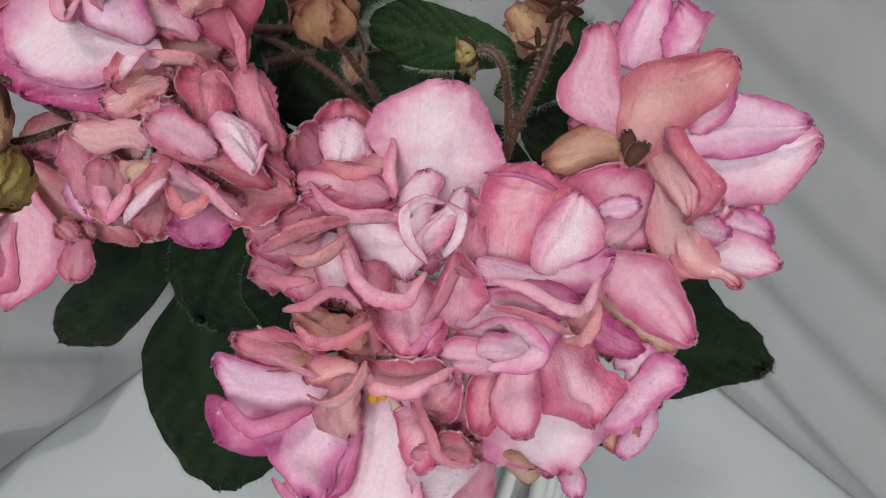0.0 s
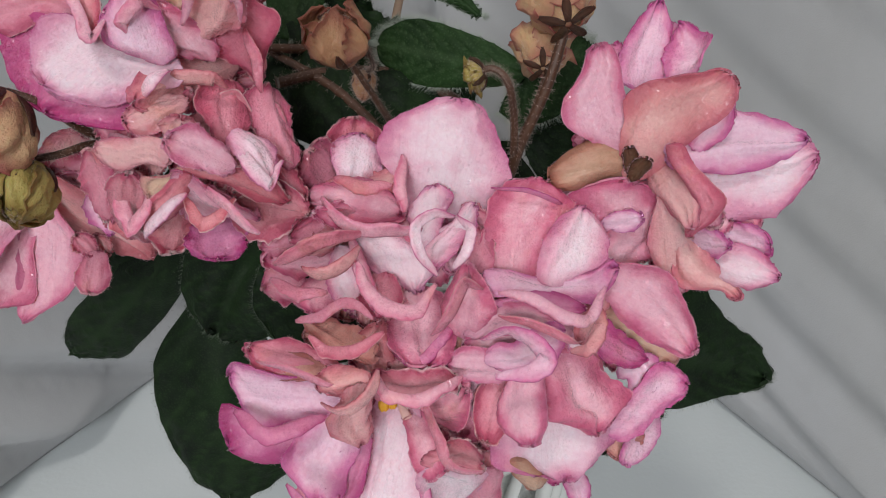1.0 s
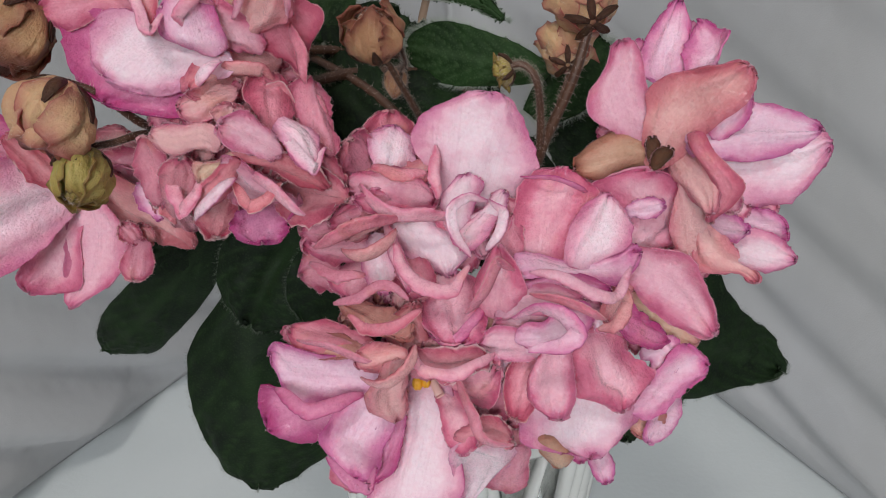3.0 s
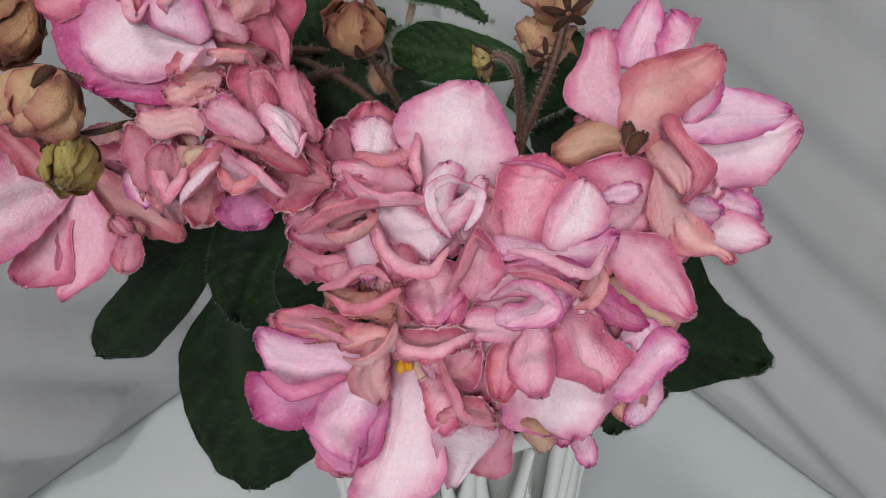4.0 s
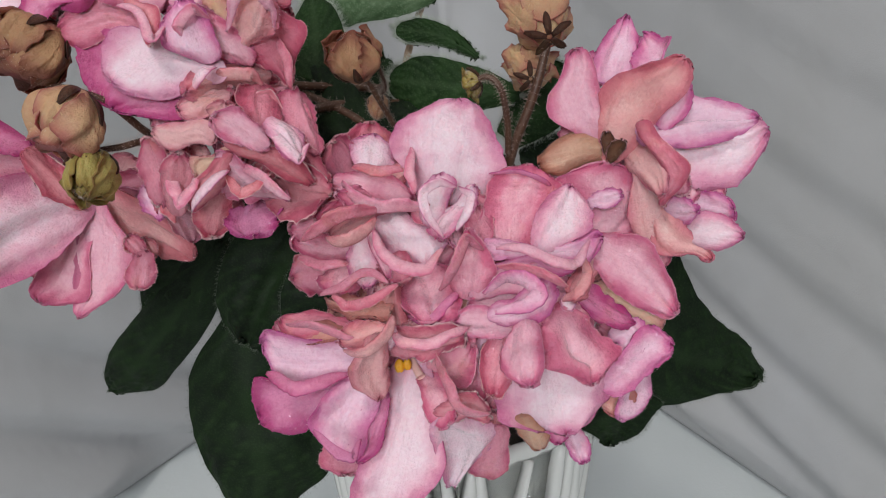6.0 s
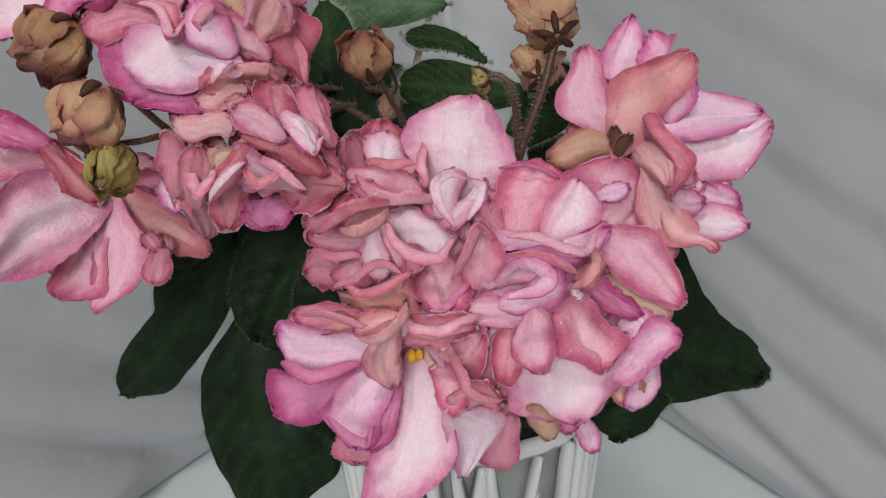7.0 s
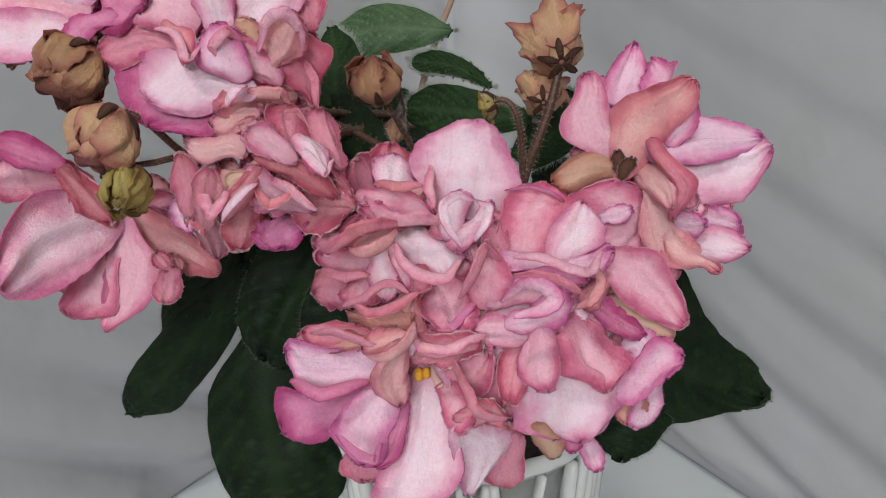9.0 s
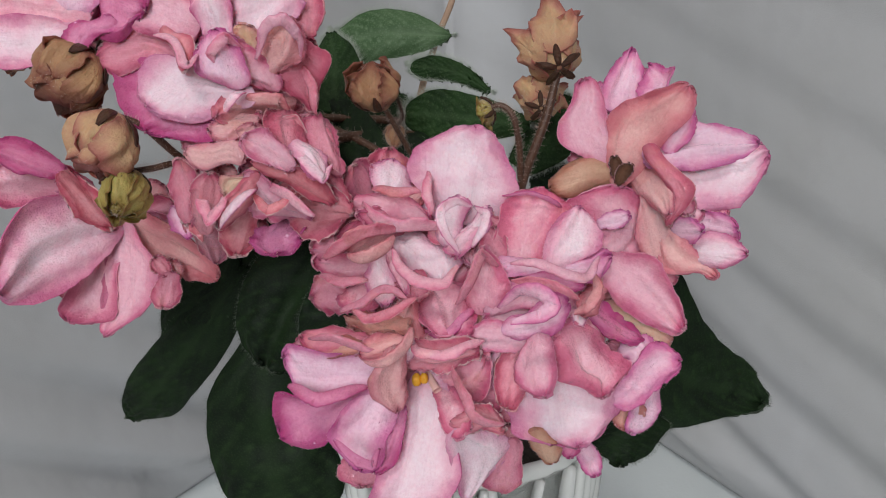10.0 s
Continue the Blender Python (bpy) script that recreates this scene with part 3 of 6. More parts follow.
def grown_petal(base, tip, left, right, roll, bulge, ruffle, material, thick, rows=34, columns=26):
    """A petal from base to tip whose two sides swell each in its own way: domed, creased lengthwise, with a waved and finely frilled rim."""
    axis, along, side, normal = blade_frame(base, tip, roll)
    length = axis.length
    ruffle = max(0.28, ruffle)
    dice = own_dice(base, tip)
    seed, p1, p2, p3 = (dice.uniform(0, 90) for _ in range(4))
    widest = max(r - l for l, r in zip(left, right)) * MM * 0.5
    k1, k2 = dice.uniform(1.5, 2.6), dice.uniform(4.0, 6.0)
    curl_left, curl_right, curl_tip = (dice.uniform(-0.12, 0.42) * (0.3 + ruffle) for _ in range(3))
    fold_at, fold = dice.uniform(-0.5, 0.5), dice.choice((-1, 1)) * dice.uniform(0.04, 0.12)
    size = min(2 * widest, length)
    front, attr = [], {key: [] for key in ("rim", "broad", "along", "across", "vein", "heart")}
    for i in range(rows + 1):
        s = 0.5 - 0.5 * math.cos(math.pi * i / rows)
        end = max(0.0, 1 - abs(2 * s - 1) ** (8 if s > 0.5 else 18)) ** 0.5
        l, r = profile(left, s) * MM, profile(right, s) * MM
        middle, full = 0.5 * (l + r), max(0.00015, 0.5 * (r - l))
        half = full * end / (0.70 if s > 0.96 else max(0.70, min(1.0, end)) if s > 0.5 else 1.0)
        for j in range(columns + 1):
            v = math.sin(0.5 * math.pi * (2 * j / columns - 1))
            q = max(abs(v), abs(2 * s - 1) ** 3 if s > 0.5 else 0.0)
            around = (s if v > 0 else 2.2 - s) * 3 + v
            wave = math.sin(2 * math.pi * k1 * around / 3 + p1) + 0.6 * math.sin(2 * math.pi * k2 * around / 3 + p2)
            frill = noise.noise(Vector((around * 6, p3, seed))) + 0.6 * noise.noise(Vector((around * 15, seed, p3)))
            x = middle + half * v * (1 + ruffle * (0.05 * wave + 0.13 * frill) * q * q)
            y = length * s + ruffle * 0.05 * size * (frill + 0.4 * wave) * s ** 4
            dome = 0.6 * (bulge - 0.12)  * size * (1 - abs(v) ** 2.2) * math.sin(math.pi * min(1.0, 0.12 + 0.88 * s)) ** 0.8
            h = dome - 0.6 * max(0.0, bulge - 0.15) * size * q ** 5
            h += 0.5 * size * ((curl_left if v < 0 else curl_right) * abs(v) ** 4 * math.sin(math.pi * min(1.0, s)) + curl_tip * s ** 6 * (1 - 0.5 * v * v))
            h += ruffle * q ** 3 * (0.00085 * wave + 0.0012 * frill) * min(1.0, size / 0.008)
            h += 0.11 * size * noise.noise(Vector((v * 2.3 + seed, s * 1.2, p3))) * (0.45 + ruffle) * min(1.0, 3 * s)
            h += fold * size * math.exp(-((v - fold_at - 0.25 * s) / 0.16) ** 2) * (0.3 + ruffle) * min(1.0, 2 * s)
            h += 0.00018 * noise.noise(Vector((x * 420 + seed, s * 1.6, seed))) + 0.0010 * noise.noise(Vector((x * 150, y * 120, seed))) * min(1.0, size / 0.010)
            front.append(base + along * y + side * x + normal * h)
            gap = min((1 - abs(v)) * full, (1 - s) * length)
            reach = min(1.0, 0.10 + q ** 1.7 * (0.45 + 0.65 * s))
            attr["rim"].append(math.exp(-gap / 0.00035) * (0.25 + 0.75 * min(1.0, 2.5 * s)))
            attr["broad"].append(reach)
            attr["along"].append(s)
            attr["across"].append(x / 0.010 * (1.3 - 0.4 * s))
            attr["vein"].append(0.0)
            attr["heart"].append(max(0.0, 1 - s / 0.30) ** 1.3)
    m, n = columns + 1, rows + 1
    back = []
    for idx, p in enumerate(front):
        i, j = divmod(idx, m)
        a = front[min(i + 1, rows) * m + j] - front[max(i - 1, 0) * m + j]
        b = front[i * m + min(j + 1, columns)] - front[i * m + max(j - 1, 0)]
        up = b.cross(a)
        up = up.normalized() if up.length > 1e-13 else normal.copy()
        if up.dot(normal) < 0:
            up = -up
        back.append(p - up * thick * (0.35 if i in (0, rows) or j in (0, columns) else 1.0))
    count = len(front)
    faces = [(i * m + j, i * m + j + 1, (i + 1) * m + j + 1, (i + 1) * m + j) for i in range(rows) for j in range(columns)]
    faces += [tuple(count + k for k in reversed(f)) for f in faces]
    ring = list(range(m)) + [i * m + columns for i in range(1, n)] + [rows * m + j for j in range(columns - 1, -1, -1)] + [i * m for i in range(n - 2, 0, -1)]
    faces += [(b, a, count + a, count + b) for a, b in zip(ring, ring[1:] + ring[:1])]
    ob = mesh_object("petal", front + back, faces, material, True, {k: vals * 2 for k, vals in attr.items()})
    return ob, [(front[k], normal) for k in ring[m:]]


def lip(parent, points, width, bulge, kind, ruffle=0.6):
    """A rolled or folded-over petal rim: a curving, rounded ribbon of petal."""
    pts = [mm(p) for p in points]
    dice = own_dice(pts[0], pts[-1])
    seed, p1, p2 = dice.uniform(0, 90), dice.uniform(0, 6.3), dice.uniform(0, 6.3)
    ends = [pts[0] * 2 - pts[1]] + pts + [pts[-1] * 2 - pts[-2]]
    line = []
    for a, b, c, d in zip(ends, ends[1:], ends[2:], ends[3:]):
        for k in range(12):
            t = k / 12
            line.append(0.5 * (2 * b + (c - a) * t + (2 * a - 5 * b + 4 * c - d) * t * t + (3 * b - a - 3 * c + d) * t ** 3))
    line.append(pts[-1])
    columns, n = 12, len(line)
    flat = lambda d: d - OUT * d.dot(OUT)
    middle = sum(pts, Vector()) / len(pts)
    chord = (pts[0] + pts[-1]) / 2
    span = sum((y - x).length for x, y in zip(line, line[1:]))
    aim = flat(chord - line[n // 2])
    if aim.length < 0.12 * span:
        aim = flat(parent_place(parent) - middle)
    turn = 1 if flat(line[n // 2 + 1] - line[n // 2 - 1]).cross(OUT).dot(aim) > 0 else -1
    front, attr = [], {key: [] for key in ("rim", "broad", "along", "across", "vein", "heart")}
    for i, p in enumerate(line):
        u = i / (n - 1)
        way = flat(line[min(i + 1, n - 1)] - line[max(i - 1, 0)]).normalized()
        inward = way.cross(OUT).normalized() * turn
        end = abs(2 * u - 1)
        reach = 0.55 * width * MM * max(0.08, 1 - end ** 2.5) ** 0.5
        wave = math.sin(19 * u + p1) + 0.7 * math.sin(37 * u + p2) + 1.6 * noise.noise(Vector((u * 6, 0, seed)))
        fine = math.sin(71 * u + p2)
        for j in range(columns + 1):
            v = (j / columns) ** 1.3
            free = (1 - v) ** 2
            h = -bulge * reach * (0.9 * v ** 1.5 + 0.55 * max(0.0, 0.22 - v) ** 1.5 * 4) + ruffle * reach * free * (0.16 * wave + 0.05 * fine) - 0.0022 * end ** 3
            h += 0.22 * reach * noise.noise(p * 200 + inward * (v * 1.6) + Vector((seed, 0, 0))) * (0.3 + v)
            h += 0.10 * reach * noise.noise(Vector((u * span * 900, v * 1.2, seed)))
            front.append(p + inward * reach * (v - 0.05 * ruffle * wave * free - 0.02 * fine * free) + OUT * h)
            attr["rim"].append(math.exp(-reach * v / 0.0005))
            attr["broad"].append(min(1.0, 0.62 * (1 - v) ** 2.0 + 0.20 * end ** 4))
            attr["along"].append(v)
            attr["across"].append(u * span / 0.012)
            attr["vein"].append(0.0)
            attr["heart"].append(max(0.0, v - 0.6) * 1.6)
    m = columns + 1
    back = []
    for idx, p in enumerate(front):
        i, j = divmod(idx, m)
        x = front[min(i + 1, n - 1) * m + j] - front[max(i - 1, 0) * m + j]
        y = front[i * m + min(j + 1, columns)] - front[i * m + max(j - 1, 0)]
        up = x.cross(y)
        up = up.normalized() if up.length > 1e-14 else OUT.copy()
        if up.dot(OUT) < 0:
            up = -up
        back.append(p - up * 0.00035)
    m = columns + 1
    count = len(front)
    faces = [(i * m + j, (i + 1) * m + j, (i + 1) * m + j + 1, i * m + j + 1) for i in range(n - 1) for j in range(columns)]
    faces += [tuple(count + k for k in reversed(f)) for f in faces]
    ring = [j for j in range(m)] + [i * m + columns for i in range(1, n)] + [(n - 1) * m + j for j in range(columns - 1, -1, -1)] + [i * m for i in range(n - 2, 0, -1)]
    faces += [(a, b, count + b, count + a) for a, b in zip(ring, ring[1:] + ring[:1])]
    ob = mesh_object("petal", front + back, faces, PETAL[kind], True, {k: vals * 2 for k, vals in attr.items()})
    return under(ob, parent)


def hairs(name, roots, length, width, material, parent, label=""):
    """Fine tapering hairs; roots are (place, direction)."""
    verts, faces = [], []
    for p, d in roots:
        d = (d + Vector((SEEDS.gauss(0, 0.35), SEEDS.gauss(0, 0.35), SEEDS.gauss(0, 0.35)))).normalized()
        side = d.cross(Vector((SEEDS.gauss(0, 1), SEEDS.gauss(0, 1), SEEDS.gauss(0, 1)))).normalized() * width
        other = d.cross(side).normalized() * width
        size = length * SEEDS.uniform(0.5, 1.2)
        at = len(verts)
        verts += [p + side, p - side * 0.5 + other * 0.8, p - side * 0.5 - other * 0.8, p + d * size]
        faces += [(at, at + 1, at + 3), (at + 1, at + 2, at + 3), (at + 2, at, at + 3)]
    ob = mesh_object(name, verts, faces, material)
    return tagged(under(ob, parent, label), kind="stuff")


def tube(name, points, radius, material, sides=10, knobs=0.06):
    """A round stalk through the points."""
    line = []
    pts = [points[0] * 2 - points[1]] + points + [points[-1] * 2 - points[-2]]
    for a, b, c, d in zip(pts, pts[1:], pts[2:], pts[3:]):
        for k in range(8):
            t = k / 8
            line.append(0.5 * (2 * b + (c - a) * t + (2 * a - 5 * b + 4 * c - d) * t * t + (3 * b - a - 3 * c + d) * t ** 3))
    line.append(points[-1])
    verts, faces, roots = [], [], []
    for i, p in enumerate(line):
        way = (line[min(i + 1, len(line) - 1)] - line[max(i - 1, 0)]).normalized()
        s1 = way.cross(Vector((0.3, 0.9, 0.25))).normalized()
        s2 = way.cross(s1)
        r = radius * (1 + 0.35 * i / len(line)) * (1 + knobs * noise.noise(p * 700))
        for k in range(sides):
            a = 2 * math.pi * k / sides
            d = s1 * math.cos(a) + s2 * math.sin(a)
            verts.append(p + d * r)
            roots.append((p + d * r * 0.95, d))
    n = len(line)
    for i in range(n - 1):
        for k in range(sides):
            j = (k + 1) % sides
            faces.append((i * sides + k, i * sides + j, (i + 1) * sides + j, (i + 1) * sides + k))
    faces += [tuple(range(sides)), tuple((n - 1) * sides + k for k in reversed(range(sides)))]
    return mesh_object(name, verts, faces, material), roots


def mm(p):
    return Vector(p) * MM


def flower(centre, back, size, label):
    """The funnel-shaped heart of a bloom with the pedicel behind it; petals are hung under it."""
    a, b = mm(centre), mm(back)
    ob, roots = tube("flower", [a, a.lerp(b, 0.35) + Vector((0, 0, -0.002)), b], 0.0012, PETAL["rose"], 10)
    ob.location = a - PLANT.location
    ob.data.transform(Matrix.Translation(-a))
    ob.parent = PLANT
    for key in ("rim", "along", "across", "heart", "broad"):
        ob.data.attributes.new(key, "FLOAT", "POINT")
    tagged(ob, label)
    BLOOMS.append((ob, a, size * MM))
    return ob


BLOOMS = []
FRINGE = {}


def inner_petals():
    """The small crumpled petals that crowd the heart of a double bloom, behind the open ones."""
    for ob, centre, size in BLOOMS:
        for k in range(14):
            turn = 2.4 * k + SEEDS.uniform(-0.4, 0.4)
            span = size * (0.30 + 0.30 * (k % 3) / 2)
            way = Vector((1, 0, 0)) * math.cos(turn) + Vector((0, 0.32, 0.946)) * math.sin(turn)
            base = centre - OUT * SEEDS.uniform(0.009, 0.012) + way * size * 0.05
            end = base + way * span + OUT * SEEDS.uniform(-0.001, 0.001)
            w = span * 0.45 / MM
            half = (0.5 * w, 0.75 * w, w, w, 0.85 * w, 0.5 * w)
            petal(ob, base / MM, end / MM, [-x for x in half], half, SEEDS.uniform(-25, 25), 0.15, 0.8, ("rose", "pink", "rose", "faded")[k % 4])


def fold(parent, base, tip, width, roll, kind):
    """A short rumpled petal of a double bloom, half hidden by the larger ones; mostly deep rose, to paint crevice shade
    in its gap.
    """
    half = [width * k for k in (0.55, 0.8, 1.0, 1.0, 0.85, 0.5)]
    return petal(parent, base, tip, [-x for x in half], half, roll, 0.15, 0.9, kind)


def petal(parent, base, tip, left, right, roll, bulge, ruffle, kind):
    ob, outline = grown_petal(mm(base), mm(tip), left, right, roll, bulge, ruffle, PETAL[kind], 0.0004)
    if kind == "sepal":
        ob.name = "sepal"
    under(ob, parent)
    centre = (mm(base) + mm(tip)) / 2
    roots = []
    for (p, normal), (q, _) in zip(outline, outline[2:]):
        if (p - mm(base)).length > 0.3 * (mm(tip) - mm(base)).length:
            away = (p - centre).normalized()
            for _ in range(4):
                roots.append((p.lerp(q, SEEDS.random()), away + normal * 0.4))
    FRINGE.setdefault(parent, []).extend(roots)
    return ob


def leaf(label, base, tip, width, roll, cup, bow, kind, base_width=0.42, tip_power=2.5, left=None, right=None):
    a, b = mm(base), mm(tip)
    ob, outline = blade("leaf", a, b, width * MM, roll, cup, bow, 0.10, tip_power, base_width, LEAF[kind], 0.0009, 46, 25, 0.007, 0.0015, crumple=0.35 if left else 0.6, left=left, right=right)
    place = (a + b) / 2
    ob.data.transform(Matrix.Translation(-place))
    ob.location = place - PLANT.location
    ob.parent = PLANT
    tagged(ob, label)
    roots = []
    for (p, normal), (q, _) in zip(outline, outline[1:]):
        away = (p - place).normalized()
        for _ in range(5):
            roots.append((p.lerp(q, SEEDS.random()), away + normal * 0.6))
    if kind != "leaf":
        roots = [r for r in roots for _ in range(3)]
    hairs("fringe_of_hairs", roots, 0.0013 if kind == "leaf" else 0.0024, 0.00003, LEAF_HAIR if kind == "leaf" else PALE_HAIR, ob, "fine pale hairs on the leaf rim")
    return ob


def stem(label, radius, points, hairy, kind):
    pts = [mm(p) for p in points]
    ob, roots = tube("stalk", pts, radius * MM, STALK if hairy else PALE_STALK)
    ob.data.transform(Matrix.Translation(-pts[0]))
    ob.location = pts[0] - PLANT.location
    ob.parent = PLANT
    tagged(ob, label)
    if hairy:
        hairs("fine_hairs", [r for r in roots for _ in range(2)], 0.0014, 0.000025, HAIR, ob, "fine pale hairs on the stalk")
    return ob


def bud(label, base, tip, width, kind, sepals, flare, hairy):
    """A closed or half-open bud: lobed folded petals over a calyx of narrow sepals."""
    a, b = mm(base), mm(tip)
    axis = b - a
    length, along = axis.length, axis.normalized()
    s1 = along.cross(OUT).normalized()
    s2 = s1.cross(along).normalized()
    radius = 0.5 * width * MM
    lobes = 5
    turn0 = SEEDS.uniform(0, 6.3)
    rings, sides = 22, 50
    verts, faces, rims, alongs, acrosses, roots = [], [], [], [], [], []
    for i in range(rings + 1):
        s = i / rings
        bulge = math.sin(math.pi * min(1.0, 0.08 + 0.92 * s) ** (0.85 + 0.75 * flare)) ** 0.62
        if flare and s > 0.6:
            bulge = max(bulge, 1.0 - 0.5 * (s - 0.6))
        for k in range(sides):
            ang = 2 * math.pi * k / sides
            wave = (ang * lobes / (2 * math.pi) + 0.55 * s + turn0) % 1.0
            groove = math.exp(-min(wave, 1 - wave) / 0.07)
            lobe = math.sin(math.pi * wave) ** 0.5
            r = radius * bulge * (0.80 if width > 6 else 1.0) * (0.86 + 0.14 * lobe - 0.14 * groove * min(1, 2 * s))
            r *= 1 + 0.08 * noise.noise(Vector((math.cos(ang) * 2, math.sin(ang) * 2, s * 3 + turn0)))
            spike = length * (0.10 + 0.35 * flare) * lobe ** 2 * max(0.0, s - 0.55) / 0.45 * (1 if flare else 0.4)
            d = s1 * math.cos(ang) + s2 * math.sin(ang)
            p = a + along * (length * s * (0.92 - 0.25 * flare) + spike) + d * r
            verts.append(p)
            rims.append(max(0.85 * groove, (s ** 5)))
            alongs.append(s)
            acrosses.append(2 * wave - 1)
            if k % 2 == 0:
                roots.append((p, (d + along * 0.3)))
    for i in range(rings):
        for k in range(sides):
            j = (k + 1) % sides
            faces.append((i * sides + k, i * sides + j, (i + 1) * sides + j, (i + 1) * sides + k))
    faces += [tuple(reversed(range(sides))), tuple(rings * sides + k for k in range(sides))]
    ob = mesh_object("bud", verts, faces, PETAL[kind], True, {"rim": rims, "along": alongs, "across": acrosses, "broad": [0.7 * r for r in rims], "heart": [0.0] * len(verts)})
    ob.data.transform(Matrix.Translation(-a))
    ob.location = a - PLANT.location
    ob.parent = PLANT
    tagged(ob, label)
    for k in range(6 if width > 6 else 0):
        ang = 2 * math.pi * k / 6 + turn0
        d = s1 * math.cos(ang) + s2 * math.sin(ang)
        grow = 0.92 + 0.16 * (k % 3)
        root = a + along * length * 0.04 + d * radius * 0.42
        end = a + along * length * (1.0 - 0.1 * (k % 2)) + d * radius * (1.12 if flare > 0.5 else 0.50)
        axis2 = (end - root).normalized()
        want = (d - axis2 * d.dot(axis2)).normalized()
        _, _, _, normal = blade_frame(root, end, 0)
        angle = math.degrees(math.atan2(axis2.dot(normal.cross(want)), normal.dot(want)))
        piece, _ = soft_petal("folded_petal", root, end, radius * 1.25 * grow, angle, 0.75, 0.10 if flare > 0.5 else 0.55, 0.7, 1.8 if flare > 0.5 else 2.4, 0.6, PETAL[kind], 0.0004, 8, 32)
        under(piece, ob)
    for k in range(sepals):
        ang = 2 * math.pi * (k + 0.3) / sepals
        d = s1 * math.cos(ang) + s2 * math.sin(ang)
        root = a - along * 0.0005 + d * radius * 0.08
        end = a + (d * radius * 0.72 + along * length * 0.06 if flare > 0.5 else along * length * 0.42 + d * radius * 1.06)
        axis2 = (end - root).normalized()
        want = (d - along * 0.4)
        want = (want - axis2 * want.dot(axis2)).normalized()
        _, _, _, normal = blade_frame(root, end, 0)
        angle = math.degrees(math.atan2(axis2.dot(normal.cross(want)), normal.dot(want)))
        piece, _ = blade("sepal", root, end, radius * (0.24 if flare > 0.5 else 0.36), angle, 0.3, 0.05 if flare > 0.5 else 0.28, 0.2, 1.9, 0.6, PETAL["sepal"], 0.0004, 10, 8)
        under(piece, ob, "narrow dark brown sepal")
    if hairy:
        hairs("fine_hairs", roots, 0.0011, 0.000025, HAIR, ob, "fine pale hairs on the bud")
    return ob


f = flower((-11.0, 117.4, 164.1), (-9.0, 144.9, 154.7), 18, "fading double pink bloom with yellow anthers low on the cluster")
petal(f, (-8.5, 116.7, 166.9), (-16.1, 99.5, 138.4), (-3.7, -5.9, -7.9, -10.5, -7.8, -2.0), (3.8, 5.4, 4.9, 6.1, 7.4, 7.1), 13, 0.1, 0.15, "pale")
petal(f, (-16.6, 113.0, 165.4), (-22.4, 104.8, 149.8), (-1.0, -2.3, -2.9, -2.1, -2.7, -2.2), (4.8, 6.4, 9.0, 10.2, 10.0, 4.9), 16, 0.12, 0.35, "lilac")
petal(f, (-14.8, 111.9, 161.2), (-21.2, 104.4, 150.1), (-1.4, -2.2, -2.9, -3.7, -3.6, -1.9), (1.6, 2.3, 2.7, 3.0, 2.5, 1.2), 10, 0.12, 0.3, "magenta")
petal(f, (-21.9, 112.1, 150.7), (-21.8, 107.0, 144.8), (-0.6, -1.9, -3.7, -4.6, -3.6, -1.6), (5.2, 6.2, 6.9, 7.3, 6.8, 4.1), 5, 0.1, 0.3, "rose")
petal(f, (-17.2, 112.1, 168.6), (-39.6, 115.7, 170.0), (-1.8, -3.5, -4.9, -6.9, -8.0, -2.3), (3.5, 4.5, 3.1, 3.1, 3.8, 4.1), -4, 0.15, 0.35, "lilac")
petal(f, (-18.5, 112.7, 167.0), (-41.6, 119.3, 148.8), (-3.4, -5.1, -3.1, -4.6, -4.8, -2.2), (3.3, 5.1, 3.3, 4.8, 10.1, 5.3), 2, 0.12, 0.4, "magenta")
petal(f, (-19.6, 113.0, 173.6), (-35.7, 121.0, 173.7), (-0.9, -1.8, -2.3, -3.6, -4.4, -2.7), (2.4, 3.2, 3.3, 3.4, 3.0, 0.8), 48, 0.25, 0.5, "rose")
petal(f, (-21.3, 112.6, 174.3), (-33.9, 118.3, 171.7), (-1.2, -1.7, -2.3, -2.4, -2.1, -1.2), (1.3, 1.9, 2.7, 2.8, 2.4, 1.4), 43, 0.1, 0.2, "brown")
petal(f, (-12.9, 110.6, 179.1), (-27.5, 129.4, 173.2), (-1.3, -2.1, -3.3, -2.5, -2.0, -1.2), (2.8, 3.1, 3.7, 3.4, 2.8, 1.7), 47, 0.2, 0.7, "brown")
petal(f, (-13.0, 114.3, 168.2), (-11.1, 115.8, 183.2), (-2.2, -3.5, -6.0, -5.7, -3.6, -1.3), (2.1, 2.9, 3.4, 2.4, 1.0, 0.5), -25, 0.2, 0.5, "faded")
petal(f, (-12.9, 105.5, 178.3), (-22.3, 107.7, 174.1), (-0.7, -1.2, -1.4, -1.7, -1.3, -0.2), (1.8, 2.6, 3.5, 3.9, 3.7, 2.7), 17, 0.3, 0.5, "blush")
petal(f, (-13.0, 105.7, 177.9), (-15.2, 107.0, 162.4), (-0.7, -0.8, -1.0, -1.4, -1.8, -1.3), (3.8, 4.9, 7.0, 6.8, 5.3, 2.1), -23, 0.25, 0.4, "faded")
petal(f, (-11.2, 104.3, 179.8), (-13.0, 109.3, 172.3), (-0.4, -0.5, -0.9, -1.1, -1.0, -0.5), (0.9, 1.0, 1.3, 1.1, 0.8, 0.4), -12, 0.3, 0.2, "pale")
petal(f, (-13.3, 109.6, 173.5), (1.7, 109.8, 173.5), (-3.5, -3.3, -2.7, -3.3, -3.5, -2.6), (3.1, 3.4, 3.9, 3.3, 2.2, 1.1), 24, 0.3, 0.9, "frost")
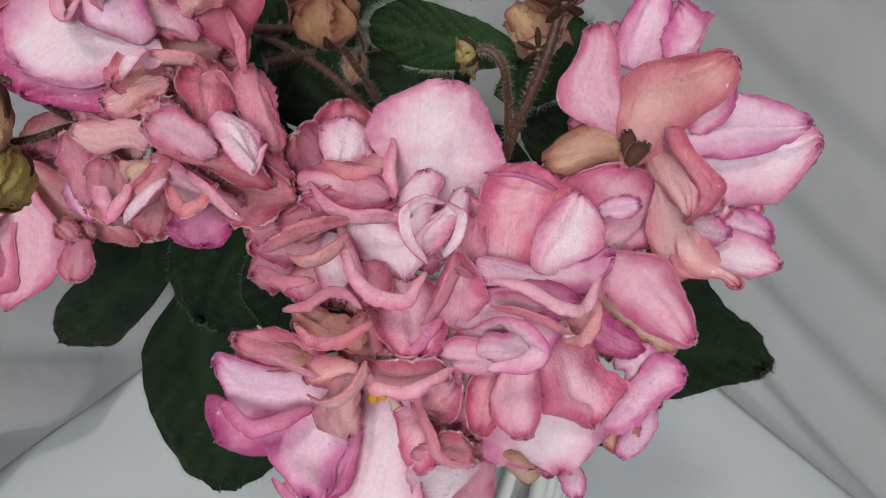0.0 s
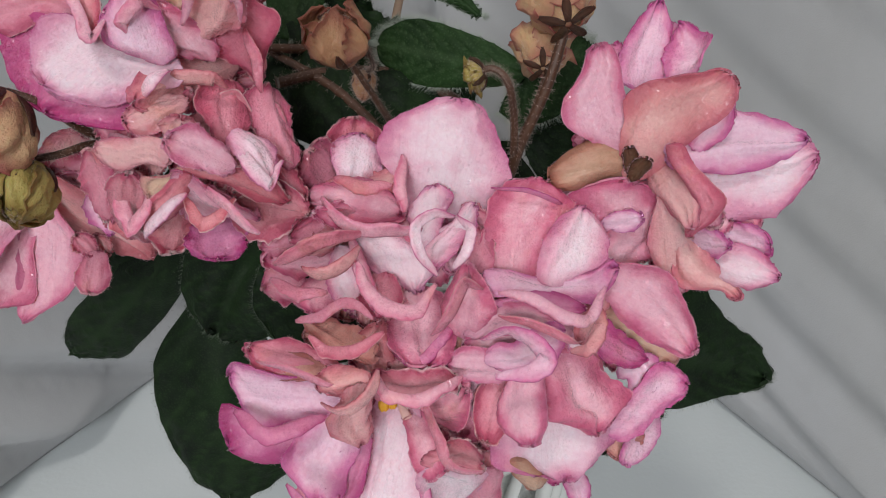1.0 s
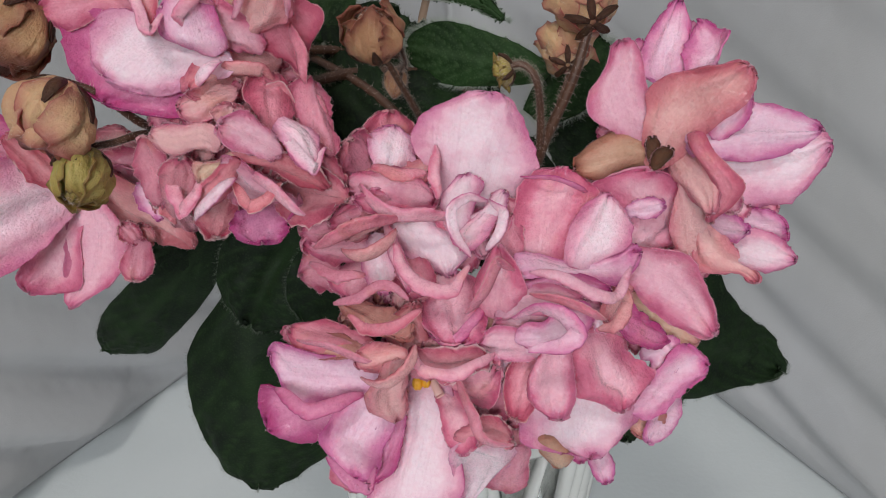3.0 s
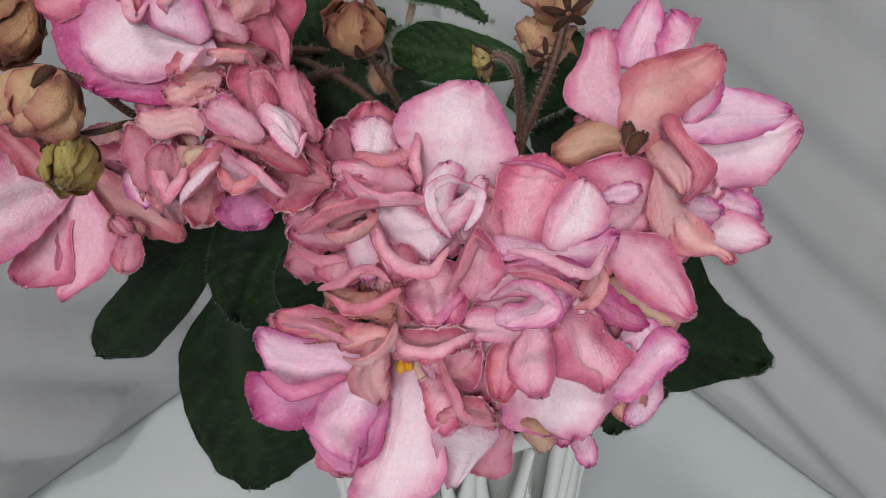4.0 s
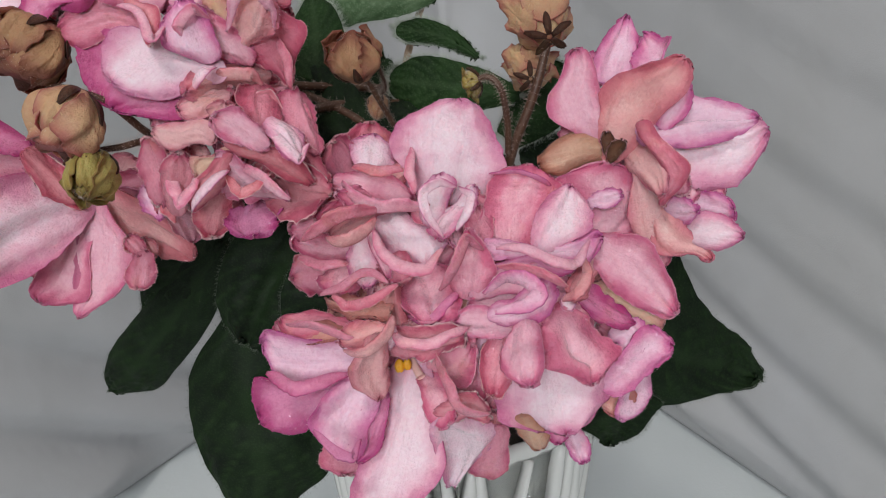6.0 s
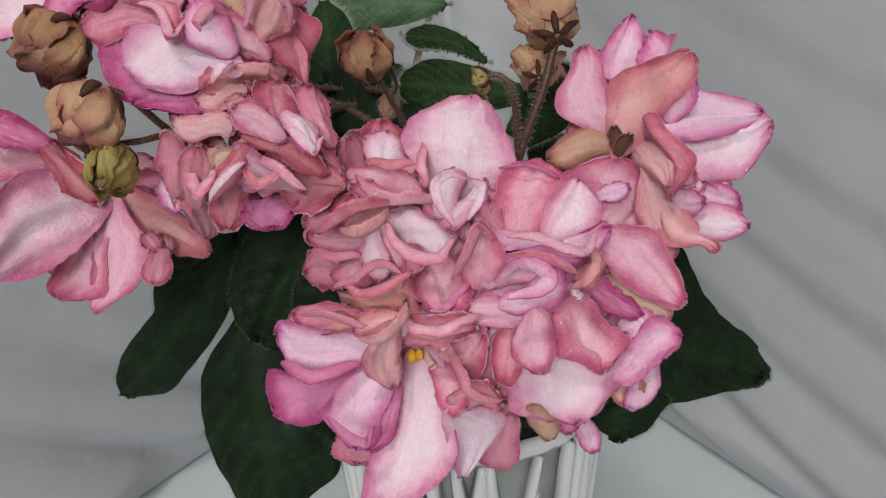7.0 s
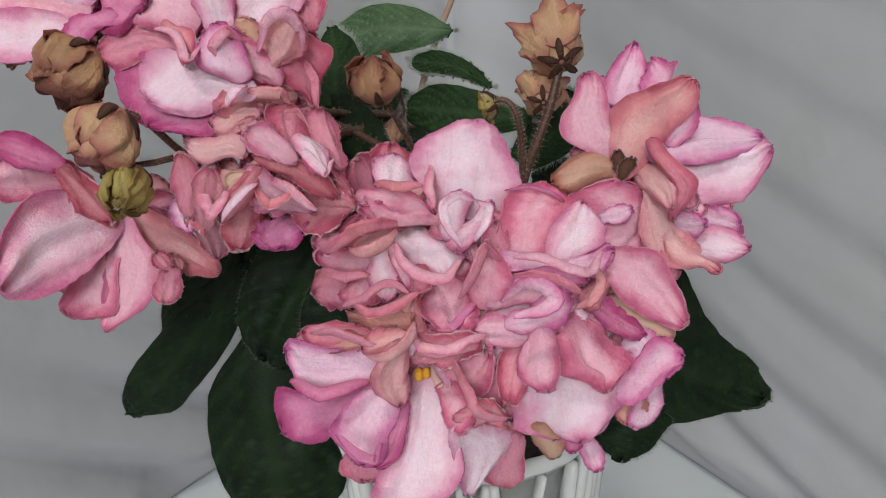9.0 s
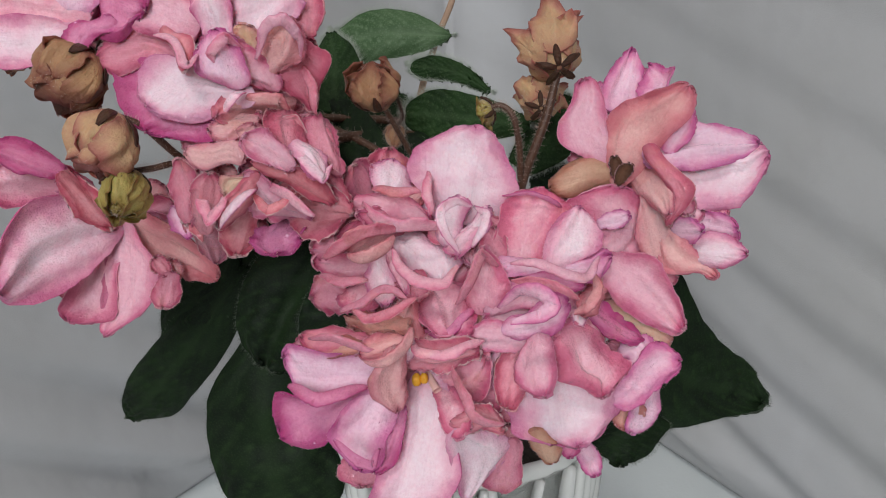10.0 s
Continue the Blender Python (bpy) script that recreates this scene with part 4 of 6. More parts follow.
petal(f, (-8.2, 116.7, 163.8), (3.3, 110.3, 171.7), (-2.7, -3.7, -3.7, -4.0, -3.9, -2.8), (2.3, 3.9, 6.6, 7.3, 5.3, 1.8), -9, 0.15, 0.4, "pink")
petal(f, (-4.7, 118.1, 162.1), (6.8, 113.7, 166.0), (-2.0, -3.6, -5.6, -7.1, -7.3, -4.4), (4.6, 6.3, 7.5, 7.6, 7.2, 4.1), -7, 0.15, 0.5, "rose")
petal(f, (-7.9, 116.2, 164.2), (-1.7, 102.7, 159.4), (-1.8, -2.5, -3.0, -3.2, -2.7, -1.6), (1.0, 1.7, 2.3, 3.0, 3.5, 2.4), -10, 0.2, 0.4, "pink")
petal(f, (-4.3, 106.6, 162.2), (6.3, 106.3, 159.9), (0.7, -0.3, -2.4, -2.8, -2.0, -0.5), (3.4, 3.9, 3.7, 2.7, 2.8, 2.7), -12, 0.35, 1, "frost")
petal(f, (-0.3, 105.9, 160.4), (2.4, 112.0, 139.7), (0.3, -2.3, -6.7, -6.9, -2.4, 2.9), (6.4, 6.8, 6.5, 6.6, 6.4, 6.2), -20, 0.2, 0.45, "pale")
petal(f, (4.7, 110.6, 153.1), (5.5, 113.8, 138.1), (-4.6, -5.4, -4.9, -5.0, -4.5, -3.0), (-0.8, 0.4, 1.7, 3.3, 4.0, 2.5), 4, 0.2, 0.3, "rose")
# gap-filling petals, mostly in deeper kinds that colour in the crevice shade
fold(f, (-18.2, 135.0, 174.6), (-20.3, 132.4, 171.4), 2.1, 13, "brown")
fold(f, (-15.4, 128.9, 177.8), (-15.2, 126.2, 174.2), 1.8, -10, "faded")
fold(f, (-23.6, 129.1, 172.0), (-27.4, 127.3, 170.6), 1.8, 0, "brown")
fold(f, (-25.8, 125.4, 171.5), (-21.3, 124.9, 172.5), 1.9, 9, "brown")
fold(f, (-22.8, 123.9, 173.8), (-20.5, 121.5, 170.9), 2.0, 10, "brown")
fold(f, (-38.8, 126.0, 169.7), (-35.0, 124.1, 167.7), 2.1, 16, "rose")
fold(f, (-6.4, 114.1, 173.7), (-10.5, 113.4, 174.8), 1.8, 8, "faded")
fold(f, (-22.7, 117.6, 169.4), (-26.2, 117.7, 172.0), 1.8, -11, "brown")
fold(f, (4.1, 118.2, 169.1), (8.2, 117.1, 168.9), 1.9, -4, "rose")
fold(f, (-23.3, 116.4, 166.4), (-21.3, 114.0, 163.4), 1.8, -7, "faded")
fold(f, (-5.5, 117.0, 158.8), (-4.7, 118.0, 163.3), 1.8, 19, "rose")
fold(f, (-1.4, 115.7, 160.6), (-5.6, 114.6, 160.8), 1.9, -1, "rose")
fold(f, (-3.1, 112.2, 157.6), (-0.9, 112.9, 161.4), 2.0, 2, "rose")
fold(f, (8.1, 114.6, 158.2), (3.8, 113.5, 158.4), 2.0, 14, "rose")
fold(f, (-13.6, 116.1, 156.1), (-17.8, 114.8, 156.0), 1.8, -10, "magenta")
fold(f, (0.6, 109.6, 152.4), (-0.2, 110.5, 156.8), 2.0, 18, "frost")
fold(f, (1.3, 111.7, 151.4), (3.9, 112.3, 155.0), 1.8, -12, "pink")
fold(f, (7.7, 115.1, 153.5), (7.3, 112.4, 150.2), 1.8, 8, "frost")
lip(f, [(-12.4, 105.5, 178.8), (-10.8, 101.8, 177.1), (-5.4, 100.7, 176.5), (-0.5, 102.3, 177.7), (2.6, 105.5, 177.8)], 3.7, 0.7, "pink", 0.9)
lip(f, [(-4.0, 107.5, 171.8), (-0.6, 102.2, 168.3), (1.2, 99.2, 165.6), (6.1, 98.6, 163.4)], 4.0, 0.8, "rose", 0.9)
lip(f, [(-23.7, 109.0, 183.8), (-20.2, 106.4, 182.1), (-14.3, 103.3, 185.0), (-10.1, 104.5, 187.9)], 3.7, 0.7, "rose", 0.6)
lip(f, [(-21.0, 100.4, 177.1), (-16.9, 98.1, 179.1), (-13.7, 98.9, 181.2), (-11.5, 100.8, 183.7)], 4.3, 0.8, "faded", 0.6)
lip(f, [(-33.5, 110.8, 177.5), (-28.4, 108.5, 179.6), (-22.7, 107.1, 178.2), (-18.7, 104.7, 177.1)], 3.4, 0.8, "rose", 0.6)
lip(f, [(-38.2, 108.3, 167.5), (-30.9, 102.7, 166.2), (-21.2, 106.7, 167.5)], 5.0, 0.9, "magenta", 0.5)
lip(f, [(-27.7, 97.0, 161.6), (-23.8, 94.1, 159.0), (-19.5, 93.6, 157.3), (-18.3, 96.6, 159.7)], 3.3, 0.7, "magenta", 0.6)

f = flower((18.2, 120.7, 171.2), (17.4, 145.3, 153.6), 18, "broad pale pink double bloom low on the cluster")
petal(f, (18.1, 116.8, 173.9), (22.1, 109.1, 151.9), (3.6, -0.6, -8.2, -11.2, -9.1, -5.3), (14.8, 16.4, 14.8, 13.8, 12.6, 6.0), -1, 0.15, 0.25, "pale")
petal(f, (11.5, 115.6, 175.0), (4.8, 109.7, 161.9), (-1.4, -2.3, -3.4, -4.4, -4.6, -4.1), (2.0, 2.8, 3.3, 3.2, 2.1, 0.1), 4, 0.15, 0.4, "rose")
petal(f, (12.4, 112.1, 177.5), (13.0, 100.5, 168.8), (-2.7, -3.6, -3.9, -4.0, -3.6, -2.2), (1.4, 2.6, 4.4, 5.2, 4.2, 1.8), 17, 0.35, 0.15, "pink")
petal(f, (20.3, 115.1, 176.9), (25.9, 107.0, 164.3), (-3.3, -5.3, -6.4, -9.0, -9.6, -4.1), (4.2, 6.1, 6.6, 7.7, 3.0, 0.8), -30, 0.22, 0.4, "pink")
petal(f, (32.7, 122.3, 169.3), (38.5, 119.0, 165.7), (-1.2, -2.9, -4.0, -4.4, -2.9, -0.8), (2.9, 3.3, 2.6, 4.7, 4.9, 3.4), -10, 0.2, 0.3, "lilac")
petal(f, (28.3, 116.4, 165.6), (44.5, 120.2, 165.0), (3.5, 1.8, -1.4, -4.6, -4.7, -2.5), (8.1, 8.9, 7.7, 5.7, 4.1, 2.2), -10, 0.2, 0.4, "lilac")
petal(f, (38.4, 122.9, 160.5), (32.7, 111.3, 153.3), (-3.8, -4.1, -4.8, -4.6, -3.3, -1.5), (0.9, 1.1, 1.6, 1.7, 1.8, 1.6), -4, 0.2, 0.3, "lilac")
petal(f, (33.9, 118.9, 159.2), (32.2, 112.8, 153.2), (-1.8, -2.5, -3.4, -3.3, -2.7, -1.9), (1.9, 2.5, 3.5, 4.1, 3.8, 1.9), -11, 0.1, 0.3, "brown")
petal(f, (13.8, 110.2, 155.6), (16.6, 112.1, 145.6), (-0.8, -1.3, -2.6, -3.0, -2.4, -1.4), (3.4, 3.5, 3.6, 3.1, 2.5, 1.6), 14, 0.3, 0.2, "bronze")
petal(f, (20.1, 114.6, 150.2), (20.2, 112.5, 147.1), (-1.3, -1.6, -2.5, -2.6, -2.1, -1.4), (1.7, 2.0, 2.6, 2.4, 1.8, 1.2), -15, 0.2, 0.2, "magenta")
petal(f, (23.3, 116.0, 149.2), (25.6, 110.5, 143.7), (-1.4, -1.6, -2.1, -2.2, -1.9, -1.3), (1.9, 2.1, 2.5, 2.4, 2.1, 1.4), -3, 0.1, 0.2, "lilac")
petal(f, (13.9, 113.9, 176.0), (-0.2, 112.6, 176.3), (-3.2, -3.8, -3.8, -3.8, -3.4, -1.8), (-0.2, 0.8, 2.1, 2.9, 3.0, 1.6), 0, 0.3, 0.4, "pink")
petal(f, (28.4, 128.7, 173.1), (43.2, 123.8, 167.9), (-3.8, -4.5, -4.8, -4.8, -4.2, -2.5), (0.1, 1.0, 2.3, 3.3, 3.0, 1.7), -14, 0.1, 0.3, "cream")
petal(f, (22.0, 118.4, 178.6), (36.8, 122.6, 170.3), (-3.2, -3.7, -4.0, -2.9, -1.9, -1.1), (0.1, 1.3, 3.4, 3.6, 3.6, 2.3), -33, 0.2, 0.4, "magenta")
petal(f, (24.6, 119.8, 177.7), (18.9, 111.1, 172.9), (-5.5, -6.4, -7.6, -5.4, -2.0, 2.0), (0.3, 0.9, 2.9, 4.2, 5.6, 6.3), -12, 0.2, 0.3, "pink")
fold(f, (34.9, 135.3, 171.4), (30.1, 134.6, 172.3), 2.1, -15, "faded")
fold(f, (34.0, 126.0, 164.9), (30.1, 126.0, 167.6), 1.9, -10, "rose")
fold(f, (17.8, 117.1, 168.5), (16.3, 117.9, 172.6), 2.1, -8, "rose")
fold(f, (35.3, 125.6, 162.9), (33.9, 126.5, 167.4), 1.9, 14, "magenta")
fold(f, (9.2, 114.4, 158.6), (5.7, 112.5, 156.9), 2.0, 18, "rose")

f = flower((15.2, 120.8, 184.1), (14.0, 152.9, 176.2), 20, "fresh rose-pink double bloom in the middle of the cluster")
petal(f, (12.8, 123.7, 185.8), (15.1, 136.3, 199.7), (-8.0, -8.1, -7.9, -7.4, -6.7, -4.5), (3.7, 4.1, 5.3, 6.6, 7.9, 5.5), 0, 0.15, 0.35, "pink")
petal(f, (20.1, 119.9, 186.6), (23.4, 129.9, 197.9), (-5.1, -5.4, -5.3, -4.7, -3.3, -1.1), (0.3, 2.3, 6.0, 6.6, 6.1, 3.3), 3, 0.25, 0.15, "pale")
petal(f, (32.3, 132.8, 182.5), (33.0, 134.5, 200.7), (-5.8, -6.8, -4.5, -7.2, -11.0, -4.8), (2.4, 5.5, 8.2, 8.7, 7.2, 3.9), -7, 0.2, 0.35, "pink")
petal(f, (28.5, 131.9, 192.1), (34.8, 130.0, 195.2), (-1.9, -2.1, -2.4, -2.3, -2.0, -1.2), (0.6, 0.8, 1.5, 1.8, 1.6, 0.9), -7, 0.2, 0.4, "lilac")
petal(f, (25.8, 125.3, 183.4), (44.9, 120.4, 172.6), (-6.8, -8.5, -10.6, -8.4, -5.5, -2.2), (-0.6, 0.7, 2.8, 3.0, 3.0, 2.2), 12, 0.12, 0.35, "pink")
petal(f, (6.5, 118.1, 187.9), (29.5, 125.7, 189.1), (-4.1, -3.1, -0.1, 0.8, -0.1, -0.9), (1.7, 2.2, 3.7, 5.6, 6.8, 3.8), -28, 0.35, 0.6, "lilac")
petal(f, (6.7, 116.7, 185.1), (23.6, 116.9, 185.1), (-1.3, -2.1, -2.8, -3.1, -2.2, -1.0), (0.6, 0.8, 0.1, 1.1, 1.9, 1.2), -25, 0.3, 0.4, "magenta")
petal(f, (14.7, 116.5, 185.4), (28.9, 125.7, 179.5), (-1.4, -2.1, -2.6, -2.5, -2.0, -1.2), (1.4, 2.1, 2.3, 3.0, 4.2, 2.7), -14, 0.35, 0.6, "pink")
petal(f, (27.9, 126.6, 185.1), (23.0, 114.6, 179.3), (-2.7, -3.5, -3.6, -3.6, -3.4, -1.5), (-0.0, 0.6, 0.7, 1.4, 2.6, 2.5), -39, 0.3, 0.6, "faded")
petal(f, (3.4, 115.4, 179.2), (16.2, 115.7, 188.0), (-2.6, -3.5, -3.1, -2.4, -0.7, 2.5), (0.7, 1.5, 2.4, 4.9, 6.5, 5.8), -14, 0.35, 0.2, "pink")
petal(f, (6.1, 112.5, 177.5), (19.7, 110.8, 182.2), (-1.2, -2.0, -1.6, -3.3, -4.1, -3.7), (2.2, 3.3, 3.5, 4.2, 3.6, 1.2), 0, 0.3, 0.25, "lilac")
petal(f, (3.7, 116.4, 179.1), (2.4, 117.9, 193.2), (-5.2, -5.5, -5.4, -3.8, -2.3, -0.8), (2.6, 3.6, 5.6, 5.1, 3.7, 1.8), -27, 0.3, 0.25, "pink")
petal(f, (4.7, 121.9, 189.2), (7.0, 129.3, 193.3), (-2.8, -3.0, -3.5, -3.6, -3.5, -2.8), (2.7, 2.8, 2.8, 2.3, 1.6, 0.7), -3, 0.2, 0.3, "rose")
petal(f, (22.0, 116.7, 179.4), (21.8, 114.9, 176.6), (-2.0, -2.1, -2.3, -2.3, -2.1, -1.6), (0.3, 0.6, 1.4, 1.3, 1.0, 0.6), -28, 0.2, 0.2, "pale")
petal(f, (22.6, 118.0, 177.0), (2.6, 116.2, 179.2), (-2.7, -3.3, -4.4, -4.5, -4.4, -2.8), (4.1, 4.5, 5.1, 4.8, 3.9, 2.0), 3, 0.12, 0.4, "pink")
fold(f, (27.1, 141.2, 199.8), (25.5, 138.5, 196.3), 1.9, 10, "rose")
fold(f, (21.5, 141.1, 199.1), (19.6, 138.4, 195.7), 1.8, 12, "rose")
fold(f, (23.8, 141.0, 199.2), (23.9, 138.2, 195.4), 1.8, -2, "rose")
fold(f, (23.4, 140.6, 198.1), (20.9, 138.0, 195.0), 2.1, -2, "rose")
fold(f, (22.7, 139.9, 196.9), (23.2, 137.2, 193.3), 1.8, 1, "rose")
fold(f, (39.5, 135.3, 186.4), (35.3, 133.5, 185.1), 2.0, 11, "rose")
fold(f, (26.9, 133.8, 185.4), (31.2, 132.9, 185.6), 1.8, -14, "pink")
fold(f, (32.7, 135.4, 186.3), (35.6, 133.2, 183.7), 1.8, 18, "rose")
fold(f, (38.6, 133.9, 183.1), (41.2, 134.5, 186.6), 1.8, 0, "rose")
fold(f, (33.8, 134.1, 183.4), (29.5, 133.8, 185.3), 2.1, -4, "magenta")
fold(f, (5.7, 127.5, 188.1), (9.3, 125.7, 186.5), 1.8, -5, "rose")
fold(f, (10.8, 126.8, 184.8), (7.4, 127.0, 187.7), 2.0, -4, "magenta")
fold(f, (13.2, 127.6, 183.6), (14.6, 128.4, 187.7), 2.0, -2, "rose")
fold(f, (17.9, 129.1, 186.8), (14.7, 126.8, 184.4), 1.9, 8, "rose")
fold(f, (19.8, 127.9, 185.8), (15.8, 126.1, 184.4), 2.0, -1, "magenta")
fold(f, (20.2, 128.3, 186.8), (20.1, 125.6, 183.3), 1.9, 7, "magenta")
fold(f, (6.5, 124.9, 184.1), (9.9, 125.1, 186.7), 2.0, -9, "rose")
fold(f, (33.3, 134.5, 181.0), (28.7, 133.2, 180.6), 1.8, 12, "rose")
fold(f, (10.9, 124.8, 182.6), (8.6, 125.4, 186.4), 2.1, 11, "magenta")
fold(f, (10.4, 125.5, 184.8), (13.7, 123.5, 182.8), 1.9, -19, "magenta")
fold(f, (7.6, 124.9, 184.7), (10.1, 122.6, 182.1), 2.0, -18, "rose")
fold(f, (23.9, 126.6, 182.0), (27.3, 124.7, 180.2), 1.7, 15, "rose")
fold(f, (18.8, 122.8, 182.2), (20.4, 120.3, 179.1), 1.7, 13, "rose")
fold(f, (30.0, 136.0, 175.1), (33.1, 133.8, 172.5), 2.2, 6, "faded")
fold(f, (20.1, 120.8, 178.1), (22.2, 121.5, 181.8), 2.1, 3, "rose")
fold(f, (4.9, 122.4, 175.6), (1.7, 122.7, 178.7), 2.0, -4, "rose")
fold(f, (22.7, 121.7, 178.8), (19.6, 119.5, 176.5), 1.8, -5, "magenta")
lip(f, [(5.2, 107.8, 184.2), (8.9, 103.7, 190.4), (13.8, 100.1, 191.7), (16.6, 97.1, 188.9), (13.3, 95.1, 186.4), (7.3, 95.7, 185.6)], 5.4, 0.8, "lilac", 0.25)
lip(f, [(8.1, 108.7, 192.6), (12.9, 106.7, 192.6), (17.8, 103.3, 191.4), (22.7, 104.1, 190.4), (25.9, 109.5, 193.4)], 3.7, 0.7, "pink", 0.6)
lip(f, [(8.0, 105.9, 190.7), (12.6, 104.3, 191.8), (17.7, 102.0, 190.8), (20.9, 102.1, 187.8)], 3.2, 0.7, "rose", 0.6)
lip(f, [(-3.0, 107.9, 185.0), (-0.6, 106.9, 191.2), (2.3, 109.7, 195.9), (6.1, 112.4, 191.3)], 4.0, 0.8, "rose", 0.6)
lip(f, [(20.3, 105.7, 182.8), (23.3, 104.2, 184.5), (25.9, 107.4, 187.3), (25.4, 111.2, 189.3)], 3.7, 0.8, "faded", 0.6)
lip(f, [(7.8, 131.5, 200.4), (13.7, 129.9, 201.5), (19.1, 130.3, 199.1), (21.1, 131.6, 196.7)], 1.9, 0.7, "magenta", 0.6)

f = flower((-11.2, 136.0, 187.3), (-10.0, 158.7, 173.3), 20, "crowded pale pink double bloom with curled inner petals")
petal(f, (-2.2, 135.7, 192.8), (1.7, 141.4, 213.5), (-5.8, -7.7, -12.2, -12.7, -9.7, -4.2), (10.4, 10.8, 12.3, 10.9, 7.9, 5.3), 2, 0.2, 0.2, "pale")
petal(f, (-7.0, 136.9, 193.2), (-4.9, 140.3, 203.7), (-2.7, -3.6, -5.4, -5.5, -4.6, -2.7), (2.4, 2.8, 3.7, 3.8, 2.8, 1.0), -7, 0.25, 0.3, "lilac")
petal(f, (-17.4, 134.3, 199.1), (-16.0, 141.9, 206.4), (-2.9, -3.4, -4.8, -5.1, -4.3, -2.3), (2.7, 3.4, 5.0, 4.9, 4.2, 1.7), 20, 0.22, 0.15, "pale")
petal(f, (-17.3, 141.4, 198.8), (-17.3, 145.5, 208.1), (0.7, -1.3, -4.8, -6.0, -5.1, -3.1), (6.1, 6.8, 6.3, 6.0, 4.9, 2.7), 25, 0.2, 0.4, "rose")
petal(f, (-20.2, 137.8, 196.8), (-25.3, 132.8, 207.6), (-2.1, -3.3, -4.6, -5.0, -4.2, -2.2), (2.5, 3.6, 4.6, 5.1, 4.8, 2.7), 29, 0.2, 0.5, "rose")
petal(f, (-24.4, 129.5, 200.2), (-7.8, 134.0, 194.2), (-2.2, -3.3, -4.7, -4.8, -4.2, -2.0), (1.6, 2.4, 3.2, 3.5, 2.9, 1.5), -14, 0.35, 0.8, "pink")
petal(f, (-22.0, 135.2, 199.5), (-9.3, 139.1, 200.5), (-1.0, -1.3, -0.8, -0.6, -0.5, -0.9), (1.4, 2.2, 3.7, 4.6, 4.4, 2.2), -14, 0.3, 0.7, "faded")
petal(f, (-1.9, 126.8, 191.3), (-2.7, 135.0, 199.4), (-4.0, -4.9, -5.2, -5.2, -4.3, -2.0), (-0.4, 0.4, 0.9, 2.2, 3.5, 2.2), -17, 0.3, 0.2, "pale")
petal(f, (-2.6, 129.9, 192.1), (4.7, 129.7, 198.4), (-0.4, -0.3, -0.1, -0.5, -1.3, -1.0), (2.5, 3.1, 4.5, 4.4, 3.5, 1.5), -25, 0.3, 0.2, "pale")
petal(f, (-0.6, 129.8, 194.3), (-2.3, 122.0, 190.0), (-3.8, -4.5, -4.2, -3.9, -3.0, -1.0), (-0.0, 1.2, 3.2, 4.4, 3.1, 1.2), 33, 0.25, 0.2, "pale")
petal(f, (-11.4, 136.6, 194.5), (-5.5, 125.4, 182.5), (2.1, 0.5, -1.7, -5.1, -6.5, -1.6), (7.5, 8.6, 8.0, 6.7, 3.9, 1.4), 3, 0.22, 0.3, "pale")
petal(f, (-8.7, 136.1, 193.4), (-4.5, 128.5, 190.9), (-0.8, -1.1, -1.2, -1.2, -1.0, -0.5), (0.9, 1.4, 2.3, 2.5, 1.7, 0.7), 1, 0.2, 0.3, "pink")
petal(f, (-13.1, 135.0, 191.7), (-28.5, 128.8, 193.2), (-1.5, -2.2, -2.7, -3.5, -3.8, -2.3), (2.0, 3.0, 4.0, 4.2, 3.3, 1.5), -23, 0.3, 0.8, "rose")
petal(f, (-16.4, 132.9, 192.8), (-25.8, 128.2, 190.1), (-1.6, -2.3, -2.9, -3.4, -3.2, -1.9), (1.1, 1.9, 2.7, 2.6, 1.8, 0.6), -35, 0.4, 0.6, "faded")
petal(f, (-13.5, 135.6, 193.5), (-22.9, 125.1, 199.4), (-2.5, -2.7, -3.3, -3.0, -2.4, -1.2), (0.6, 0.9, 1.8, 2.1, 1.6, 0.7), 5, 0.3, 0.7, "pink")
petal(f, (-25.3, 132.6, 190.1), (-33.4, 128.4, 192.0), (-0.8, -1.4, -3.2, -4.0, -3.9, -3.0), (3.3, 3.7, 4.1, 3.4, 2.3, 0.8), -16, 0.4, 0.9, "rose")
petal(f, (-19.6, 135.9, 183.4), (-34.0, 128.5, 187.3), (-3.1, -3.6, -4.7, -4.1, -2.9, -0.8), (1.4, 1.8, 2.8, 2.8, 2.6, 2.2), -25, 0.2, 0.5, "pink")
petal(f, (-19.5, 133.6, 187.6), (-19.3, 127.4, 177.2), (-1.5, -2.5, -2.9, -4.1, -4.5, -2.6), (2.3, 3.3, 4.0, 4.3, 2.8, 1.1), 25, 0.2, 0.3, "pale")
petal(f, (-18.2, 132.1, 191.0), (-12.9, 118.6, 183.0), (-0.6, -1.0, -1.4, -1.7, -1.7, -0.8), (0.9, 1.3, 1.7, 1.6, 1.3, 0.7), 22, 0.3, 0.3, "pink")
petal(f, (-23.7, 137.5, 179.5), (-25.2, 128.9, 175.1), (-2.9, -3.9, -4.6, -4.6, -4.0, -2.2), (1.7, 3.1, 5.4, 5.7, 4.7, 2.2), 12, 0.2, 0.5, "pink")
petal(f, (-27.1, 137.5, 176.0), (-36.2, 137.9, 174.5), (-3.3, -4.3, -4.5, -4.4, -3.3, -1.6), (1.4, 2.8, 5.0, 6.1, 5.5, 3.3), -9, 0.2, 0.6, "rose")
petal(f, (-9.3, 132.4, 184.6), (-6.0, 110.5, 177.0), (0.7, -2.3, -7.6, -8.7, -8.2, -6.5), (6.8, 7.0, 5.7, 5.0, 3.9, 1.6), -10, 0.15, 0.5, "pink")
